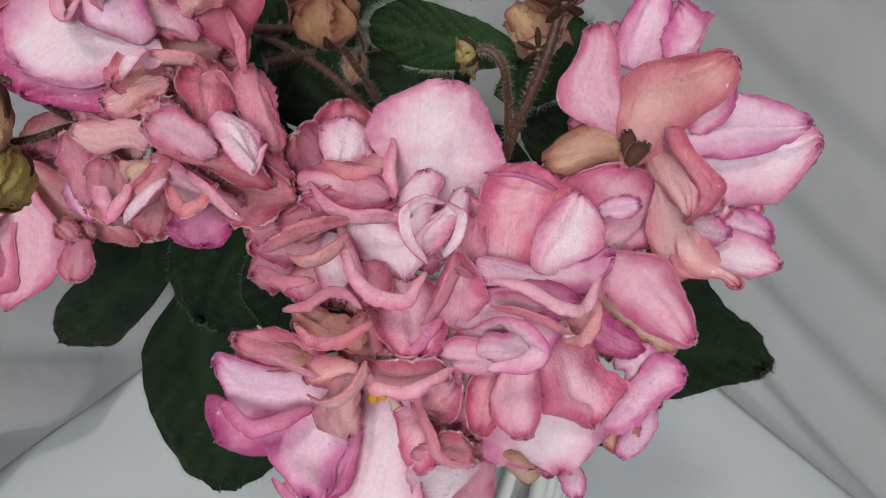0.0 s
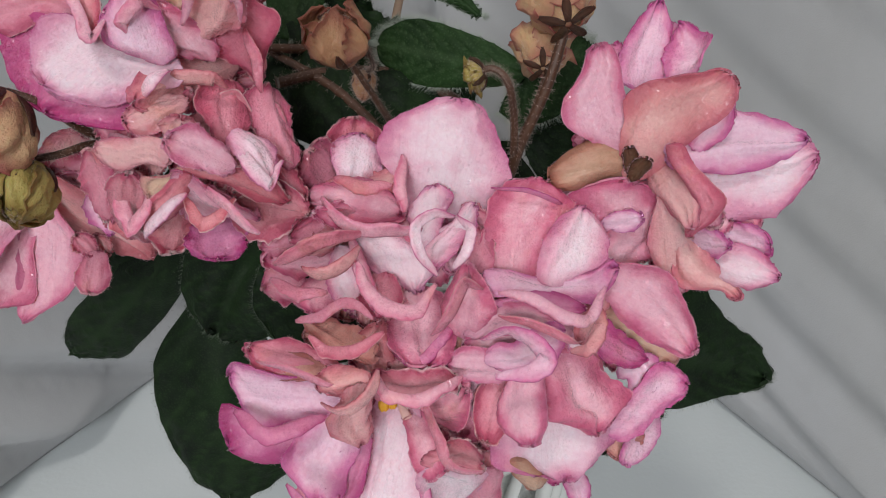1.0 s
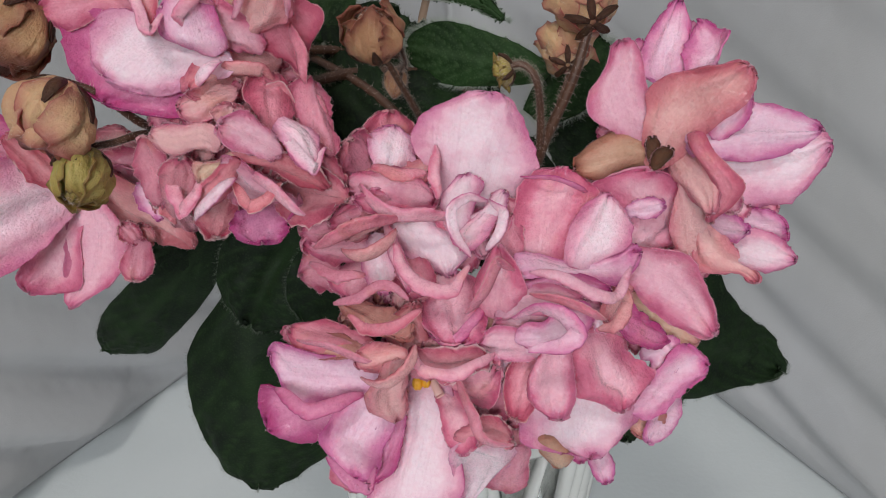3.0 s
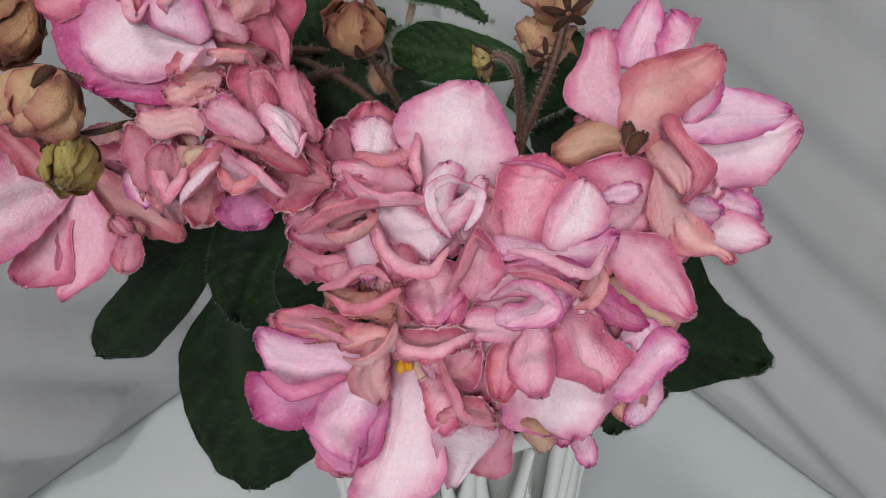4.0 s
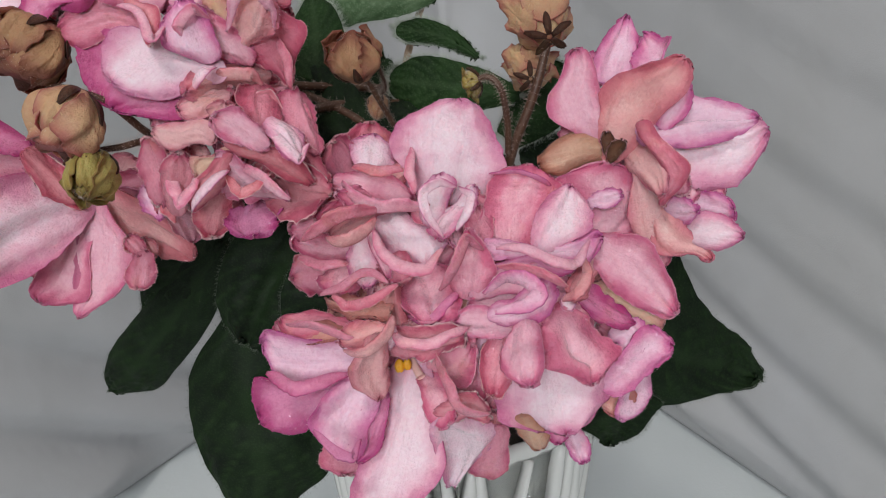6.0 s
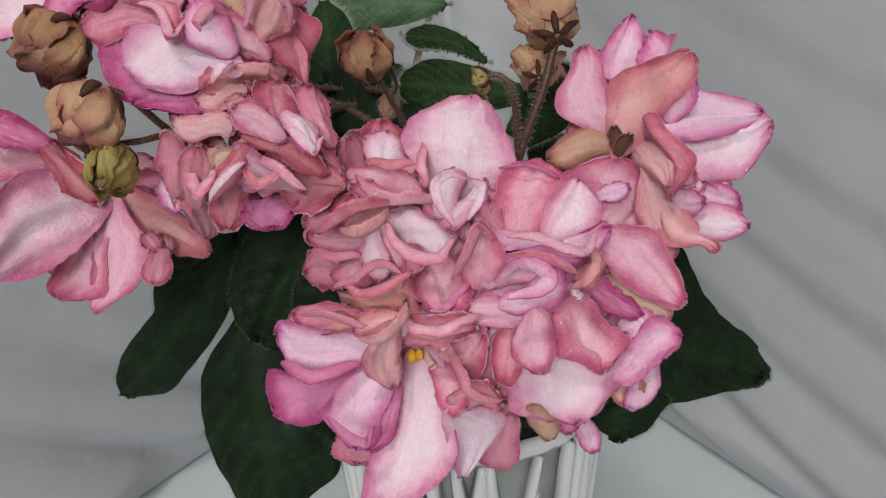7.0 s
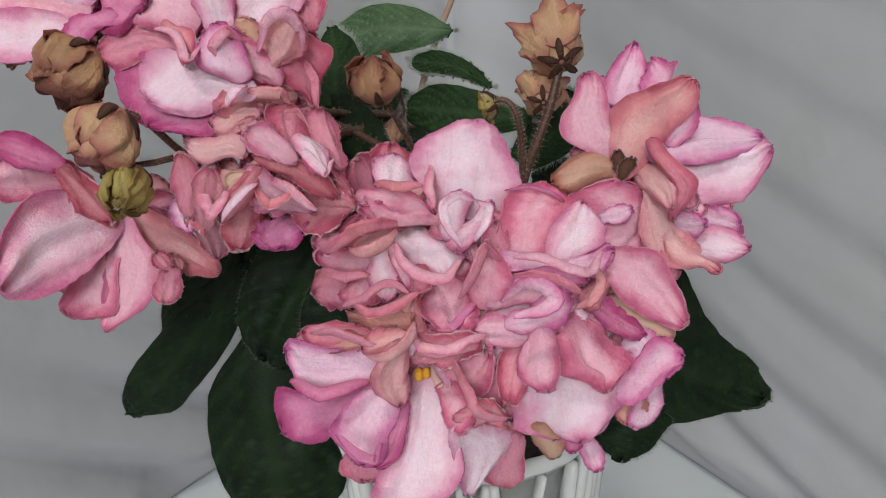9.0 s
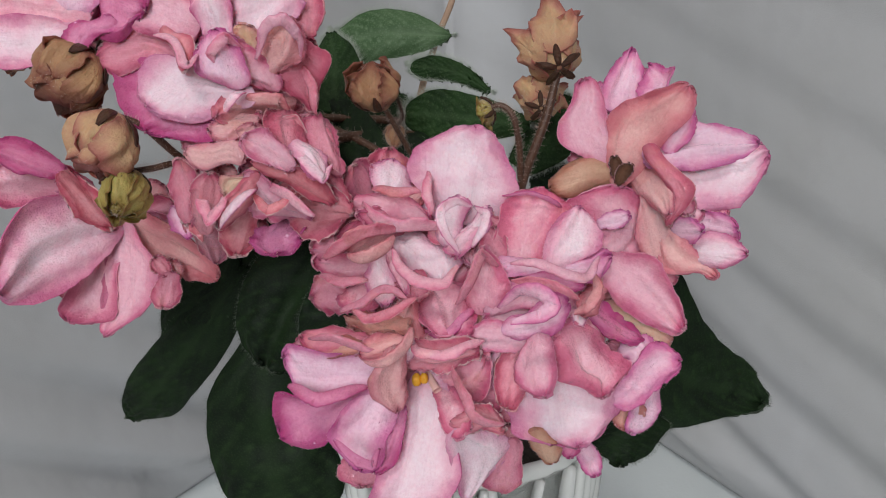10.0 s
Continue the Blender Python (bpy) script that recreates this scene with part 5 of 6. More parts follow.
petal(f, (-14.2, 130.5, 184.5), (-11.9, 117.1, 181.8), (-1.4, -2.7, -4.4, -4.9, -4.7, -3.6), (2.2, 2.7, 2.7, 3.0, 2.8, 1.1), 5, 0.15, 0.5, "rose")
petal(f, (2.3, 122.5, 179.0), (-3.0, 115.1, 175.5), (-4.2, -4.4, -4.8, -4.7, -4.2, -2.6), (1.0, 1.2, 1.6, 1.6, 1.4, 1.1), 23, 0.1, 0.4, "brown")
petal(f, (4.9, 138.2, 196.2), (6.6, 128.2, 191.8), (0.5, -0.1, -0.6, -2.6, -2.4, -1.4), (2.5, 2.8, 2.1, 1.7, 1.5, 1.2), 1, 0.1, 0.4, "rose")
fold(f, (-11.0, 147.3, 196.8), (-14.3, 147.6, 200.0), 2.1, -17, "pink")
fold(f, (-22.2, 142.1, 198.2), (-17.6, 140.9, 197.7), 2.0, 9, "faded")
fold(f, (-23.0, 134.7, 195.9), (-25.4, 135.3, 199.6), 2.1, -1, "rose")
fold(f, (-9.4, 143.8, 194.6), (-7.6, 141.2, 191.1), 1.9, 12, "magenta")
fold(f, (1.3, 138.6, 192.1), (-1.4, 139.1, 195.7), 2.1, -6, "pink")
fold(f, (0.4, 138.9, 195.0), (2.7, 136.4, 191.9), 1.7, 17, "pink")
fold(f, (1.3, 138.3, 192.0), (-3.1, 137.6, 193.0), 1.9, -6, "pink")
fold(f, (6.2, 138.0, 194.6), (6.7, 135.3, 191.0), 1.8, 3, "rose")
fold(f, (-28.6, 133.2, 192.8), (-24.9, 133.4, 195.5), 2.1, 3, "rose")
fold(f, (-1.5, 137.0, 192.2), (2.9, 136.0, 192.1), 2.1, -13, "pink")
fold(f, (-13.3, 141.1, 191.2), (-17.2, 139.2, 189.5), 2.2, 4, "rose")
fold(f, (-11.5, 142.0, 191.6), (-14.0, 139.5, 188.5), 1.9, 14, "pink")
fold(f, (-8.0, 141.5, 189.9), (-12.5, 140.3, 189.9), 2.2, -5, "rose")
fold(f, (-2.8, 137.6, 192.2), (-0.8, 135.0, 188.9), 2.1, 16, "pink")
fold(f, (2.1, 129.9, 188.2), (3.7, 130.7, 192.2), 2.1, -19, "pink")
fold(f, (-26.4, 136.9, 184.8), (-29.3, 137.3, 188.2), 2.2, -18, "rose")
fold(f, (-19.4, 140.7, 187.3), (-20.0, 137.8, 183.5), 1.9, 1, "faded")
fold(f, (-21.6, 142.2, 184.6), (-23.5, 139.5, 181.2), 2.0, -5, "faded")
fold(f, (-17.7, 139.2, 181.5), (-20.3, 139.7, 185.3), 2.1, -5, "rose")
fold(f, (-0.3, 127.9, 190.0), (1.1, 125.3, 186.7), 1.8, -15, "pink")
fold(f, (-16.7, 136.0, 182.3), (-12.6, 134.3, 180.8), 2.0, -2, "rose")
fold(f, (-3.7, 131.1, 181.3), (-0.4, 131.5, 184.4), 2.2, -5, "pink")
fold(f, (-18.2, 132.2, 172.2), (-16.6, 133.1, 176.6), 1.8, 10, "pink")
fold(f, (-22.0, 134.3, 170.2), (-21.8, 135.3, 174.8), 2.3, -17, "rose")
fold(f, (-2.3, 118.4, 170.2), (-4.1, 119.1, 174.2), 1.9, 0, "rose")
fold(f, (0.5, 118.6, 170.3), (-2.1, 119.1, 173.9), 2.1, -14, "brown")
fold(f, (-7.1, 117.7, 174.2), (-5.5, 115.3, 171.1), 1.8, -12, "rose")
lip(f, [(-1.9, 112.0, 193.8), (-5.3, 112.4, 198.2), (-6.1, 114.9, 202.6), (-2.3, 116.7, 204.5), (1.3, 117.2, 202.6)], 3.6, 0.6, "pale", 0.2)
lip(f, [(1.0, 111.6, 195.3), (3.7, 112.7, 198.3), (4.6, 115.9, 201.4), (1.5, 118.2, 202.3)], 3.3, 0.6, "pale", 0.2)
lip(f, [(-21.9, 125.8, 201.8), (-16.0, 122.9, 198.8), (-9.5, 122.0, 198.8), (-4.3, 122.6, 197.2)], 5.2, 0.8, "pink", 0.9)
lip(f, [(-20.3, 128.6, 203.4), (-14.8, 126.1, 202.0), (-9.5, 126.6, 202.9)], 4.3, 0.8, "rose", 0.8)
lip(f, [(-30.8, 120.0, 191.6), (-26.3, 119.5, 195.9), (-20.3, 119.5, 198.7), (-13.7, 122.3, 197.0)], 5.3, 0.8, "rose", 0.9)
lip(f, [(-25.0, 116.5, 193.3), (-20.1, 115.0, 194.8), (-15.1, 117.9, 196.7)], 5.0, 0.8, "faded", 0.6)
lip(f, [(-15.8, 117.0, 194.0), (-14.6, 112.7, 190.7), (-10.1, 109.8, 188.1), (-4.6, 109.8, 187.7), (-1.7, 114.2, 190.9)], 4.5, 0.7, "pink", 0.5)
lip(f, [(-32.2, 122.4, 186.4), (-27.0, 118.9, 185.1), (-20.9, 117.5, 186.7)], 4.0, 0.8, "rose", 0.8)
lip(f, [(-10.2, 113.3, 176.8), (-5.0, 111.1, 176.1), (-0.9, 113.3, 179.0), (1.5, 117.0, 180.4)], 3.5, 0.7, "magenta", 0.6)
lip(f, [(-27.7, 119.9, 178.9), (-22.6, 118.5, 180.6), (-17.7, 118.6, 183.6), (-13.0, 113.6, 184.0)], 3.5, 0.7, "rose", 0.6)
lip(f, [(-8.4, 134.0, 205.9), (-9.6, 129.5, 202.2), (-7.9, 126.0, 198.1)], 4.1, 0.7, "pink", 0.6)

f = flower((-44.4, 132.7, 205.0), (-49.2, 159.7, 201.0), 15, "tight ruffled dusty-rose double bloom with whitish petal rims")
petal(f, (-36.4, 123.1, 213.5), (-37.4, 134.0, 220.1), (-1.8, -3.1, -5.2, -5.0, -3.7, -1.5), (2.7, 3.6, 4.7, 4.5, 3.7, 2.6), 35, 0.25, 0.4, "rose")
petal(f, (-30.2, 125.1, 208.4), (-30.9, 136.2, 218.2), (1.6, 0.3, -2.1, -3.9, -4.2, -2.4), (5.3, 6.0, 5.1, 4.5, 3.5, 1.9), 30, 0.2, 0.6, "rose")
petal(f, (-43.6, 115.3, 212.0), (-54.4, 117.5, 215.7), (0.3, 0.1, -1.1, -2.8, -3.1, -1.7), (4.0, 4.8, 4.1, 2.7, 2.1, 0.8), -13, 0.3, 0.5, "blush")
petal(f, (-35.2, 122.4, 215.2), (-28.1, 118.6, 208.6), (-2.7, -3.7, -5.0, -5.2, -4.0, -2.1), (0.8, 1.6, 2.0, 2.6, 2.5, 1.3), -47, 0.3, 0.35, "pale")
petal(f, (-33.6, 117.7, 211.4), (-42.3, 114.1, 218.3), (-1.4, -2.1, -2.3, -2.9, -2.9, -1.8), (1.6, 2.5, 3.1, 3.8, 3.5, 1.6), 21, 0.25, 0.5, "pink")
petal(f, (-41.6, 115.9, 212.7), (-27.3, 124.2, 201.7), (-1.6, -2.6, -4.1, -4.1, -3.2, -1.3), (0.8, 1.1, 0.9, 1.2, 1.5, 0.9), 23, 0.35, 0.6, "frost")
petal(f, (-36.9, 123.4, 204.0), (-24.5, 126.5, 199.6), (-4.5, -4.7, -4.9, -4.7, -3.8, -2.2), (5.1, 6.1, 8.1, 7.9, 5.8, 2.4), 30, 0.15, 0.55, "frost")
petal(f, (-30.7, 122.7, 209.0), (-24.9, 128.7, 201.0), (-3.2, -3.6, -3.3, -2.7, -1.9, -0.9), (-0.9, -0.3, 0.8, 2.0, 2.9, 2.3), -29, 0.2, 0.5, "rose")
petal(f, (-54.9, 123.4, 196.1), (-50.6, 117.5, 210.9), (-2.4, -2.7, -3.5, -3.7, -3.3, -1.7), (2.0, 2.4, 3.4, 3.8, 3.5, 1.9), 14, 0.3, 0.4, "frost")
petal(f, (-54.9, 123.4, 199.3), (-57.4, 121.4, 213.1), (-4.9, -5.4, -5.0, -4.6, -3.4, -1.6), (-1.9, -0.9, 0.7, 2.0, 2.3, 1.4), -14, 0.2, 0.5, "rose")
petal(f, (-60.3, 125.8, 201.9), (-59.0, 125.6, 195.1), (0.2, -0.3, -1.4, -1.7, -1.6, -1.2), (3.2, 3.6, 4.1, 4.1, 3.1, 1.7), 34, 0.1, 0.3, "lilac")
petal(f, (-40.9, 117.8, 211.9), (-47.4, 119.2, 205.0), (-2.6, -3.3, -2.0, -1.8, -1.4, -0.6), (0.2, 0.9, 1.3, 4.4, 4.1, 2.1), -33, 0.2, 0.3, "cream")
petal(f, (-40.9, 117.8, 210.6), (-50.7, 119.4, 198.5), (-1.4, -2.1, -2.9, -2.9, -2.1, -1.0), (1.2, 1.8, 2.2, 2.8, 2.5, 1.2), -32, 0.35, 0.4, "frost")
petal(f, (-44.2, 117.6, 209.5), (-32.3, 124.4, 199.4), (-2.6, -3.1, -2.9, -2.3, -1.5, -0.5), (1.5, 3.1, 6.2, 6.1, 3.6, 1.3), 35, 0.25, 0.6, "pink")
petal(f, (-45.1, 124.6, 201.9), (-49.4, 127.5, 189.7), (-1.1, -2.0, -2.7, -3.3, -2.9, -1.4), (2.7, 3.8, 4.7, 5.2, 4.7, 2.5), -22, 0.2, 0.5, "frost")
petal(f, (-41.1, 128.7, 197.4), (-40.7, 122.2, 191.6), (-4.8, -5.4, -5.7, -5.6, -5.1, -3.8), (-0.1, 1.8, 4.6, 4.9, 4.5, 2.4), -12, 0.2, 0.9, "magenta")
petal(f, (-53.6, 122.6, 200.4), (-59.2, 143.2, 182.7), (-0.5, -1.0, -2.8, -3.4, -2.7, -1.4), (3.5, 3.6, 3.6, 3.2, 2.4, 1.5), -33, 0.2, 0.5, "rose")
petal(f, (-42.4, 117.2, 215.4), (-41.3, 117.9, 220.2), (0.1, -0.8, -1.9, -2.7, -2.3, -1.1), (3.0, 3.6, 3.6, 3.8, 3.5, 2.0), 22, 0.25, 0.6, "faded")
fold(f, (-33.4, 142.8, 217.6), (-37.5, 141.5, 217.3), 2.0, 15, "rose")
fold(f, (-46.7, 122.3, 215.2), (-43.5, 122.4, 217.8), 1.6, -14, "faded")
fold(f, (-34.7, 134.2, 215.2), (-33.8, 131.5, 211.7), 2.0, -2, "rose")
fold(f, (-54.9, 126.2, 212.8), (-57.3, 126.4, 215.8), 1.7, 0, "rose")
fold(f, (-50.6, 126.2, 215.5), (-53.4, 124.1, 213.5), 1.7, 3, "rose")
fold(f, (-38.9, 126.4, 212.1), (-35.0, 126.2, 213.8), 1.9, 19, "rose")
fold(f, (-35.1, 124.0, 210.2), (-36.7, 124.5, 213.8), 1.6, 14, "rose")
fold(f, (-36.3, 122.6, 209.4), (-33.7, 123.0, 212.4), 2.0, -16, "frost")
fold(f, (-50.4, 125.2, 211.9), (-51.3, 122.7, 208.7), 1.9, 14, "rose")
fold(f, (-43.2, 124.2, 210.5), (-39.1, 122.8, 209.7), 1.8, -18, "frost")
fold(f, (-28.0, 134.5, 204.2), (-28.5, 135.3, 208.3), 1.8, 15, "rose")
fold(f, (-55.6, 127.6, 210.5), (-56.9, 125.1, 207.4), 1.6, 3, "rose")
fold(f, (-55.1, 126.0, 209.4), (-50.8, 124.8, 208.8), 1.7, -3, "rose")
fold(f, (-46.9, 122.4, 208.5), (-49.6, 122.5, 211.2), 1.6, -18, "faded")
fold(f, (-56.3, 125.8, 206.7), (-53.2, 126.1, 209.7), 1.7, 18, "frost")
fold(f, (-52.2, 124.1, 207.5), (-48.6, 124.2, 209.9), 1.7, -1, "faded")
fold(f, (-40.3, 124.2, 208.1), (-44.0, 123.4, 209.0), 1.8, 3, "faded")
fold(f, (-25.6, 134.6, 203.8), (-29.4, 134.3, 205.6), 2.0, 17, "rose")
fold(f, (-39.6, 125.7, 209.2), (-39.2, 123.1, 205.8), 1.7, 19, "frost")
fold(f, (-36.0, 124.4, 206.3), (-39.8, 123.6, 207.2), 1.8, -19, "frost")
fold(f, (-28.0, 128.8, 206.0), (-31.4, 126.9, 204.5), 1.9, -19, "frost")
fold(f, (-38.6, 124.4, 206.2), (-34.4, 123.2, 205.9), 1.6, 7, "frost")
fold(f, (-42.4, 126.3, 203.4), (-45.5, 126.3, 205.9), 1.7, -5, "frost")
fold(f, (-34.5, 125.6, 206.5), (-35.9, 123.1, 203.5), 1.7, 3, "frost")
fold(f, (-49.8, 125.8, 201.3), (-50.7, 126.5, 205.2), 1.7, -7, "faded")
fold(f, (-27.1, 134.1, 197.2), (-24.2, 134.6, 200.5), 1.8, -6, "frost")
fold(f, (-58.3, 127.2, 201.3), (-58.6, 124.6, 197.9), 1.8, -3, "frost")
fold(f, (-23.8, 133.6, 196.8), (-27.5, 131.8, 195.3), 1.9, 16, "frost")
fold(f, (-59.7, 125.6, 196.8), (-55.9, 125.7, 199.2), 1.9, 16, "frost")
fold(f, (-45.2, 133.2, 196.1), (-46.4, 130.5, 192.8), 2.0, 0, "rose")
lip(f, [(-61.0, 129.3, 208.9), (-59.8, 125.5, 203.8), (-58.6, 123.6, 198.2), (-56.3, 122.4, 194.8)], 4.3, 0.8, "frost", 0.9)
lip(f, [(-54.6, 123.2, 209.1), (-54.2, 117.5, 204.7), (-51.5, 114.1, 200.9), (-48.0, 115.3, 204.0), (-47.9, 118.7, 207.6)], 4.5, 0.8, "pink", 0.6)
lip(f, [(-49.0, 113.0, 200.6), (-44.5, 112.4, 204.7), (-41.3, 114.7, 207.9)], 3.8, 0.7, "pale", 0.6)
lip(f, [(-40.8, 119.2, 208.6), (-34.5, 113.8, 207.9), (-29.2, 109.4, 203.9)], 4.0, 0.8, "pink", 0.7)
lip(f, [(-36.2, 123.6, 214.7), (-32.5, 117.4, 212.0), (-28.1, 115.3, 208.4), (-26.6, 120.4, 211.1)], 3.8, 0.7, "pale", 0.5)
lip(f, [(-55.6, 122.9, 214.4), (-49.9, 118.5, 213.5), (-45.7, 118.1, 215.1), (-45.3, 122.2, 217.7)], 4.3, 0.8, "pink", 0.7)
lip(f, [(-45.2, 125.4, 214.7), (-40.7, 127.6, 217.6), (-35.2, 130.6, 219.7), (-32.1, 129.7, 213.9)], 4.4, 0.8, "frost", 0.6)
lip(f, [(-32.3, 133.0, 217.4), (-28.8, 132.7, 216.1), (-27.3, 132.0, 210.8), (-28.2, 131.8, 207.2)], 4.1, 0.8, "rose", 0.7)
lip(f, [(-42.9, 116.3, 206.4), (-39.3, 111.2, 203.7), (-35.5, 111.6, 204.6), (-33.6, 114.6, 207.1)], 4.0, 0.8, "frost", 0.7)

f = flower((-46.6, 139.7, 231.8), (-53.9, 168.3, 226.2), 22, "large double bloom with a white petal rimmed in magenta")
petal(f, (-52.6, 130.6, 229.7), (-59.9, 122.8, 216.6), (-9.3, -9.7, -10.1, -9.8, -8.9, -0.3), (10.1, 12.7, 17.1, 15.6, 13.2, 9.5), 9, 0.15, 0.3, "magenta")
petal(f, (-45.6, 128.0, 228.6), (-57.8, 120.4, 219.0), (-7.2, -7.0, -3.8, -3.4, -1.2, 3.0), (0.8, 5.1, 12.2, 14.4, 13.8, 10.7), 9, 0.15, 0.1, "pale")
petal(f, (-38.8, 133.9, 224.1), (-52.1, 125.1, 233.9), (-0.7, -1.9, -3.4, -4.5, -3.5, -1.5), (3.8, 4.7, 4.9, 5.3, 4.3, 1.8), -2, 0.25, 0.3, "lilac")
petal(f, (-38.0, 131.6, 232.4), (-32.2, 135.6, 219.2), (-6.6, -7.6, -9.3, -6.9, -3.4, -1.4), (4.0, 4.2, 4.3, 2.5, 1.2, 0.8), 1, 0.15, 0.3, "rose")
petal(f, (-36.3, 139.2, 220.9), (-48.8, 120.5, 221.6), (-1.8, -2.5, -3.1, -3.3, -3.5, -2.6), (1.9, 3.1, 4.7, 4.9, 4.1, 2.0), 6, 0.3, 0.5, "blush")
petal(f, (-41.2, 123.9, 219.5), (-50.3, 119.7, 219.0), (-0.8, -1.7, -2.9, -3.6, -3.7, -2.4), (2.2, 2.9, 3.3, 3.2, 2.3, 1.0), 22, 0.3, 0.6, "blush")
petal(f, (-57.3, 132.8, 232.7), (-75.0, 131.4, 231.9), (-1.5, -2.1, -1.4, -3.1, -3.7, -1.9), (3.0, 4.7, 6.5, 6.8, 5.3, 2.2), 5, 0.15, 0.4, "rose")
petal(f, (-54.5, 131.7, 234.1), (-67.4, 132.7, 239.2), (0.1, -0.4, -1.3, -1.3, -1.4, -1.1), (8.5, 9.0, 10.3, 10.2, 8.1, 4.5), -2, 0.2, 0.3, "pink")
petal(f, (-57.1, 131.8, 239.2), (-54.7, 123.9, 230.3), (2.3, 0.9, -2.3, -2.8, -2.1, -0.8), (4.6, 4.3, 2.7, 1.9, 1.9, 1.3), 6, 0.3, 0.3, "frost")
petal(f, (-49.9, 131.2, 234.0), (-51.7, 132.5, 246.3), (-0.8, -1.8, -2.5, -3.3, -3.1, -1.5), (2.9, 4.0, 4.7, 5.1, 5.0, 3.2), -2, 0.15, 0.3, "pale")
petal(f, (-45.9, 124.7, 225.5), (-48.7, 125.7, 237.4), (-0.6, -2.4, -5.6, -5.8, -4.5, -2.0), (3.9, 4.4, 4.2, 4.2, 3.7, 2.1), 1, 0.3, 0.3, "lilac")
petal(f, (-40.0, 131.3, 223.2), (-46.6, 126.4, 236.2), (0.5, -0.8, -3.4, -3.6, -2.4, -0.9), (3.9, 4.2, 4.0, 3.4, 2.5, 1.5), 4, 0.25, 0.5, "pink")
petal(f, (-40.0, 131.0, 227.4), (-35.4, 128.0, 239.9), (-2.8, -3.5, -3.7, -3.6, -2.5, -0.6), (1.6, 3.2, 5.7, 6.3, 5.5, 3.6), 7, 0.25, 0.4, "blush")
petal(f, (-44.9, 133.0, 236.0), (-40.3, 134.3, 247.5), (-2.0, -3.6, -4.3, -5.2, -3.7, -0.4), (4.9, 6.8, 8.5, 10.2, 10.5, 9.1), 2, 0.15, 0.4, "pale")
petal(f, (-33.2, 134.5, 235.0), (-31.8, 135.9, 245.4), (-1.0, -1.4, -2.4, -3.0, -2.8, -1.7), (3.3, 3.7, 4.5, 4.5, 3.6, 2.0), 6, 0.15, 0.4, "rose")
petal(f, (-44.5, 131.2, 232.5), (-42.7, 129.3, 237.9), (-0.7, -1.0, -1.9, -2.5, -2.6, -1.6), (2.6, 2.9, 3.3, 3.3, 2.8, 1.6), 10, 0.2, 0.3, "cream")
fold(f, (-40.5, 136.5, 223.8), (-43.5, 136.5, 226.4), 1.9, -17, "magenta")
fold(f, (-45.5, 135.7, 224.8), (-41.1, 134.6, 224.5), 2.0, -9, "rose")
fold(f, (-41.2, 139.5, 225.8), (-40.7, 136.7, 222.2), 2.1, -1, "rose")
fold(f, (-47.7, 132.1, 222.9), (-45.2, 132.6, 226.2), 1.8, 5, "magenta")
fold(f, (-36.8, 142.1, 221.2), (-40.8, 141.3, 222.1), 2.0, 6, "rose")
fold(f, (-39.0, 143.9, 220.5), (-34.9, 142.2, 219.0), 2.0, 3, "rose")
fold(f, (-41.3, 130.4, 216.8), (-41.9, 131.1, 220.7), 2.0, -4, "rose")
fold(f, (-43.2, 127.4, 217.0), (-41.6, 128.0, 220.6), 1.7, 17, "rose")
fold(f, (-47.9, 124.2, 213.6), (-51.0, 124.0, 215.8), 1.9, 7, "rose")
fold(f, (-44.8, 136.1, 238.0), (-48.4, 135.7, 240.2), 2.1, -19, "pink")
fold(f, (-69.9, 139.9, 240.2), (-68.6, 137.5, 236.1), 2.0, 18, "rose")
fold(f, (-45.8, 136.3, 238.8), (-49.1, 134.3, 236.4), 2.0, -15, "pink")
fold(f, (-54.8, 136.8, 239.1), (-55.3, 134.3, 235.1), 2.1, -15, "rose")
fold(f, (-55.2, 135.0, 234.9), (-51.4, 135.0, 237.6), 2.2, -16, "magenta")
fold(f, (-48.9, 135.0, 235.3), (-44.5, 134.6, 236.8), 1.9, 10, "faded")
fold(f, (-42.2, 135.1, 233.7), (-41.6, 135.5, 237.9), 1.9, 7, "faded")
lip(f, [(-62.4, 128.4, 237.2), (-57.4, 124.8, 235.5), (-54.7, 120.4, 231.6), (-52.2, 119.3, 231.3), (-51.4, 123.5, 234.3)], 3.3, 0.7, "pink", 0.3)
lip(f, [(-69.4, 132.5, 231.2), (-70.0, 129.6, 225.9), (-65.8, 126.8, 220.4), (-59.0, 125.6, 216.3), (-52.7, 127.4, 215.1)], 4.0, 0.7, "magenta", 0.5)
lip(f, [(-47.7, 122.3, 230.5), (-49.5, 121.3, 233.9), (-45.8, 122.6, 237.4), (-43.4, 124.8, 234.4)], 3.7, 0.7, "pink", 0.3)
lip(f, [(-41.5, 125.2, 232.1), (-38.9, 124.3, 238.6), (-34.3, 124.0, 240.3), (-31.2, 125.7, 236.0), (-32.4, 127.3, 231.5)], 4.0, 0.7, "pink", 0.9)
lip(f, [(-32.6, 131.0, 230.0), (-29.7, 128.6, 225.7), (-30.1, 126.7, 220.3)], 3.9, 0.7, "rose", 0.5)
lip(f, [(-47.9, 127.6, 221.3), (-42.8, 124.8, 225.0), (-36.4, 123.9, 224.9), (-35.2, 125.0, 221.9)], 4.5, 0.8, "faded", 0.6)
lip(f, [(-48.0, 121.1, 220.8), (-44.3, 119.2, 224.3), (-42.7, 121.0, 226.2)], 4.0, 0.6, "pale", 0.3)

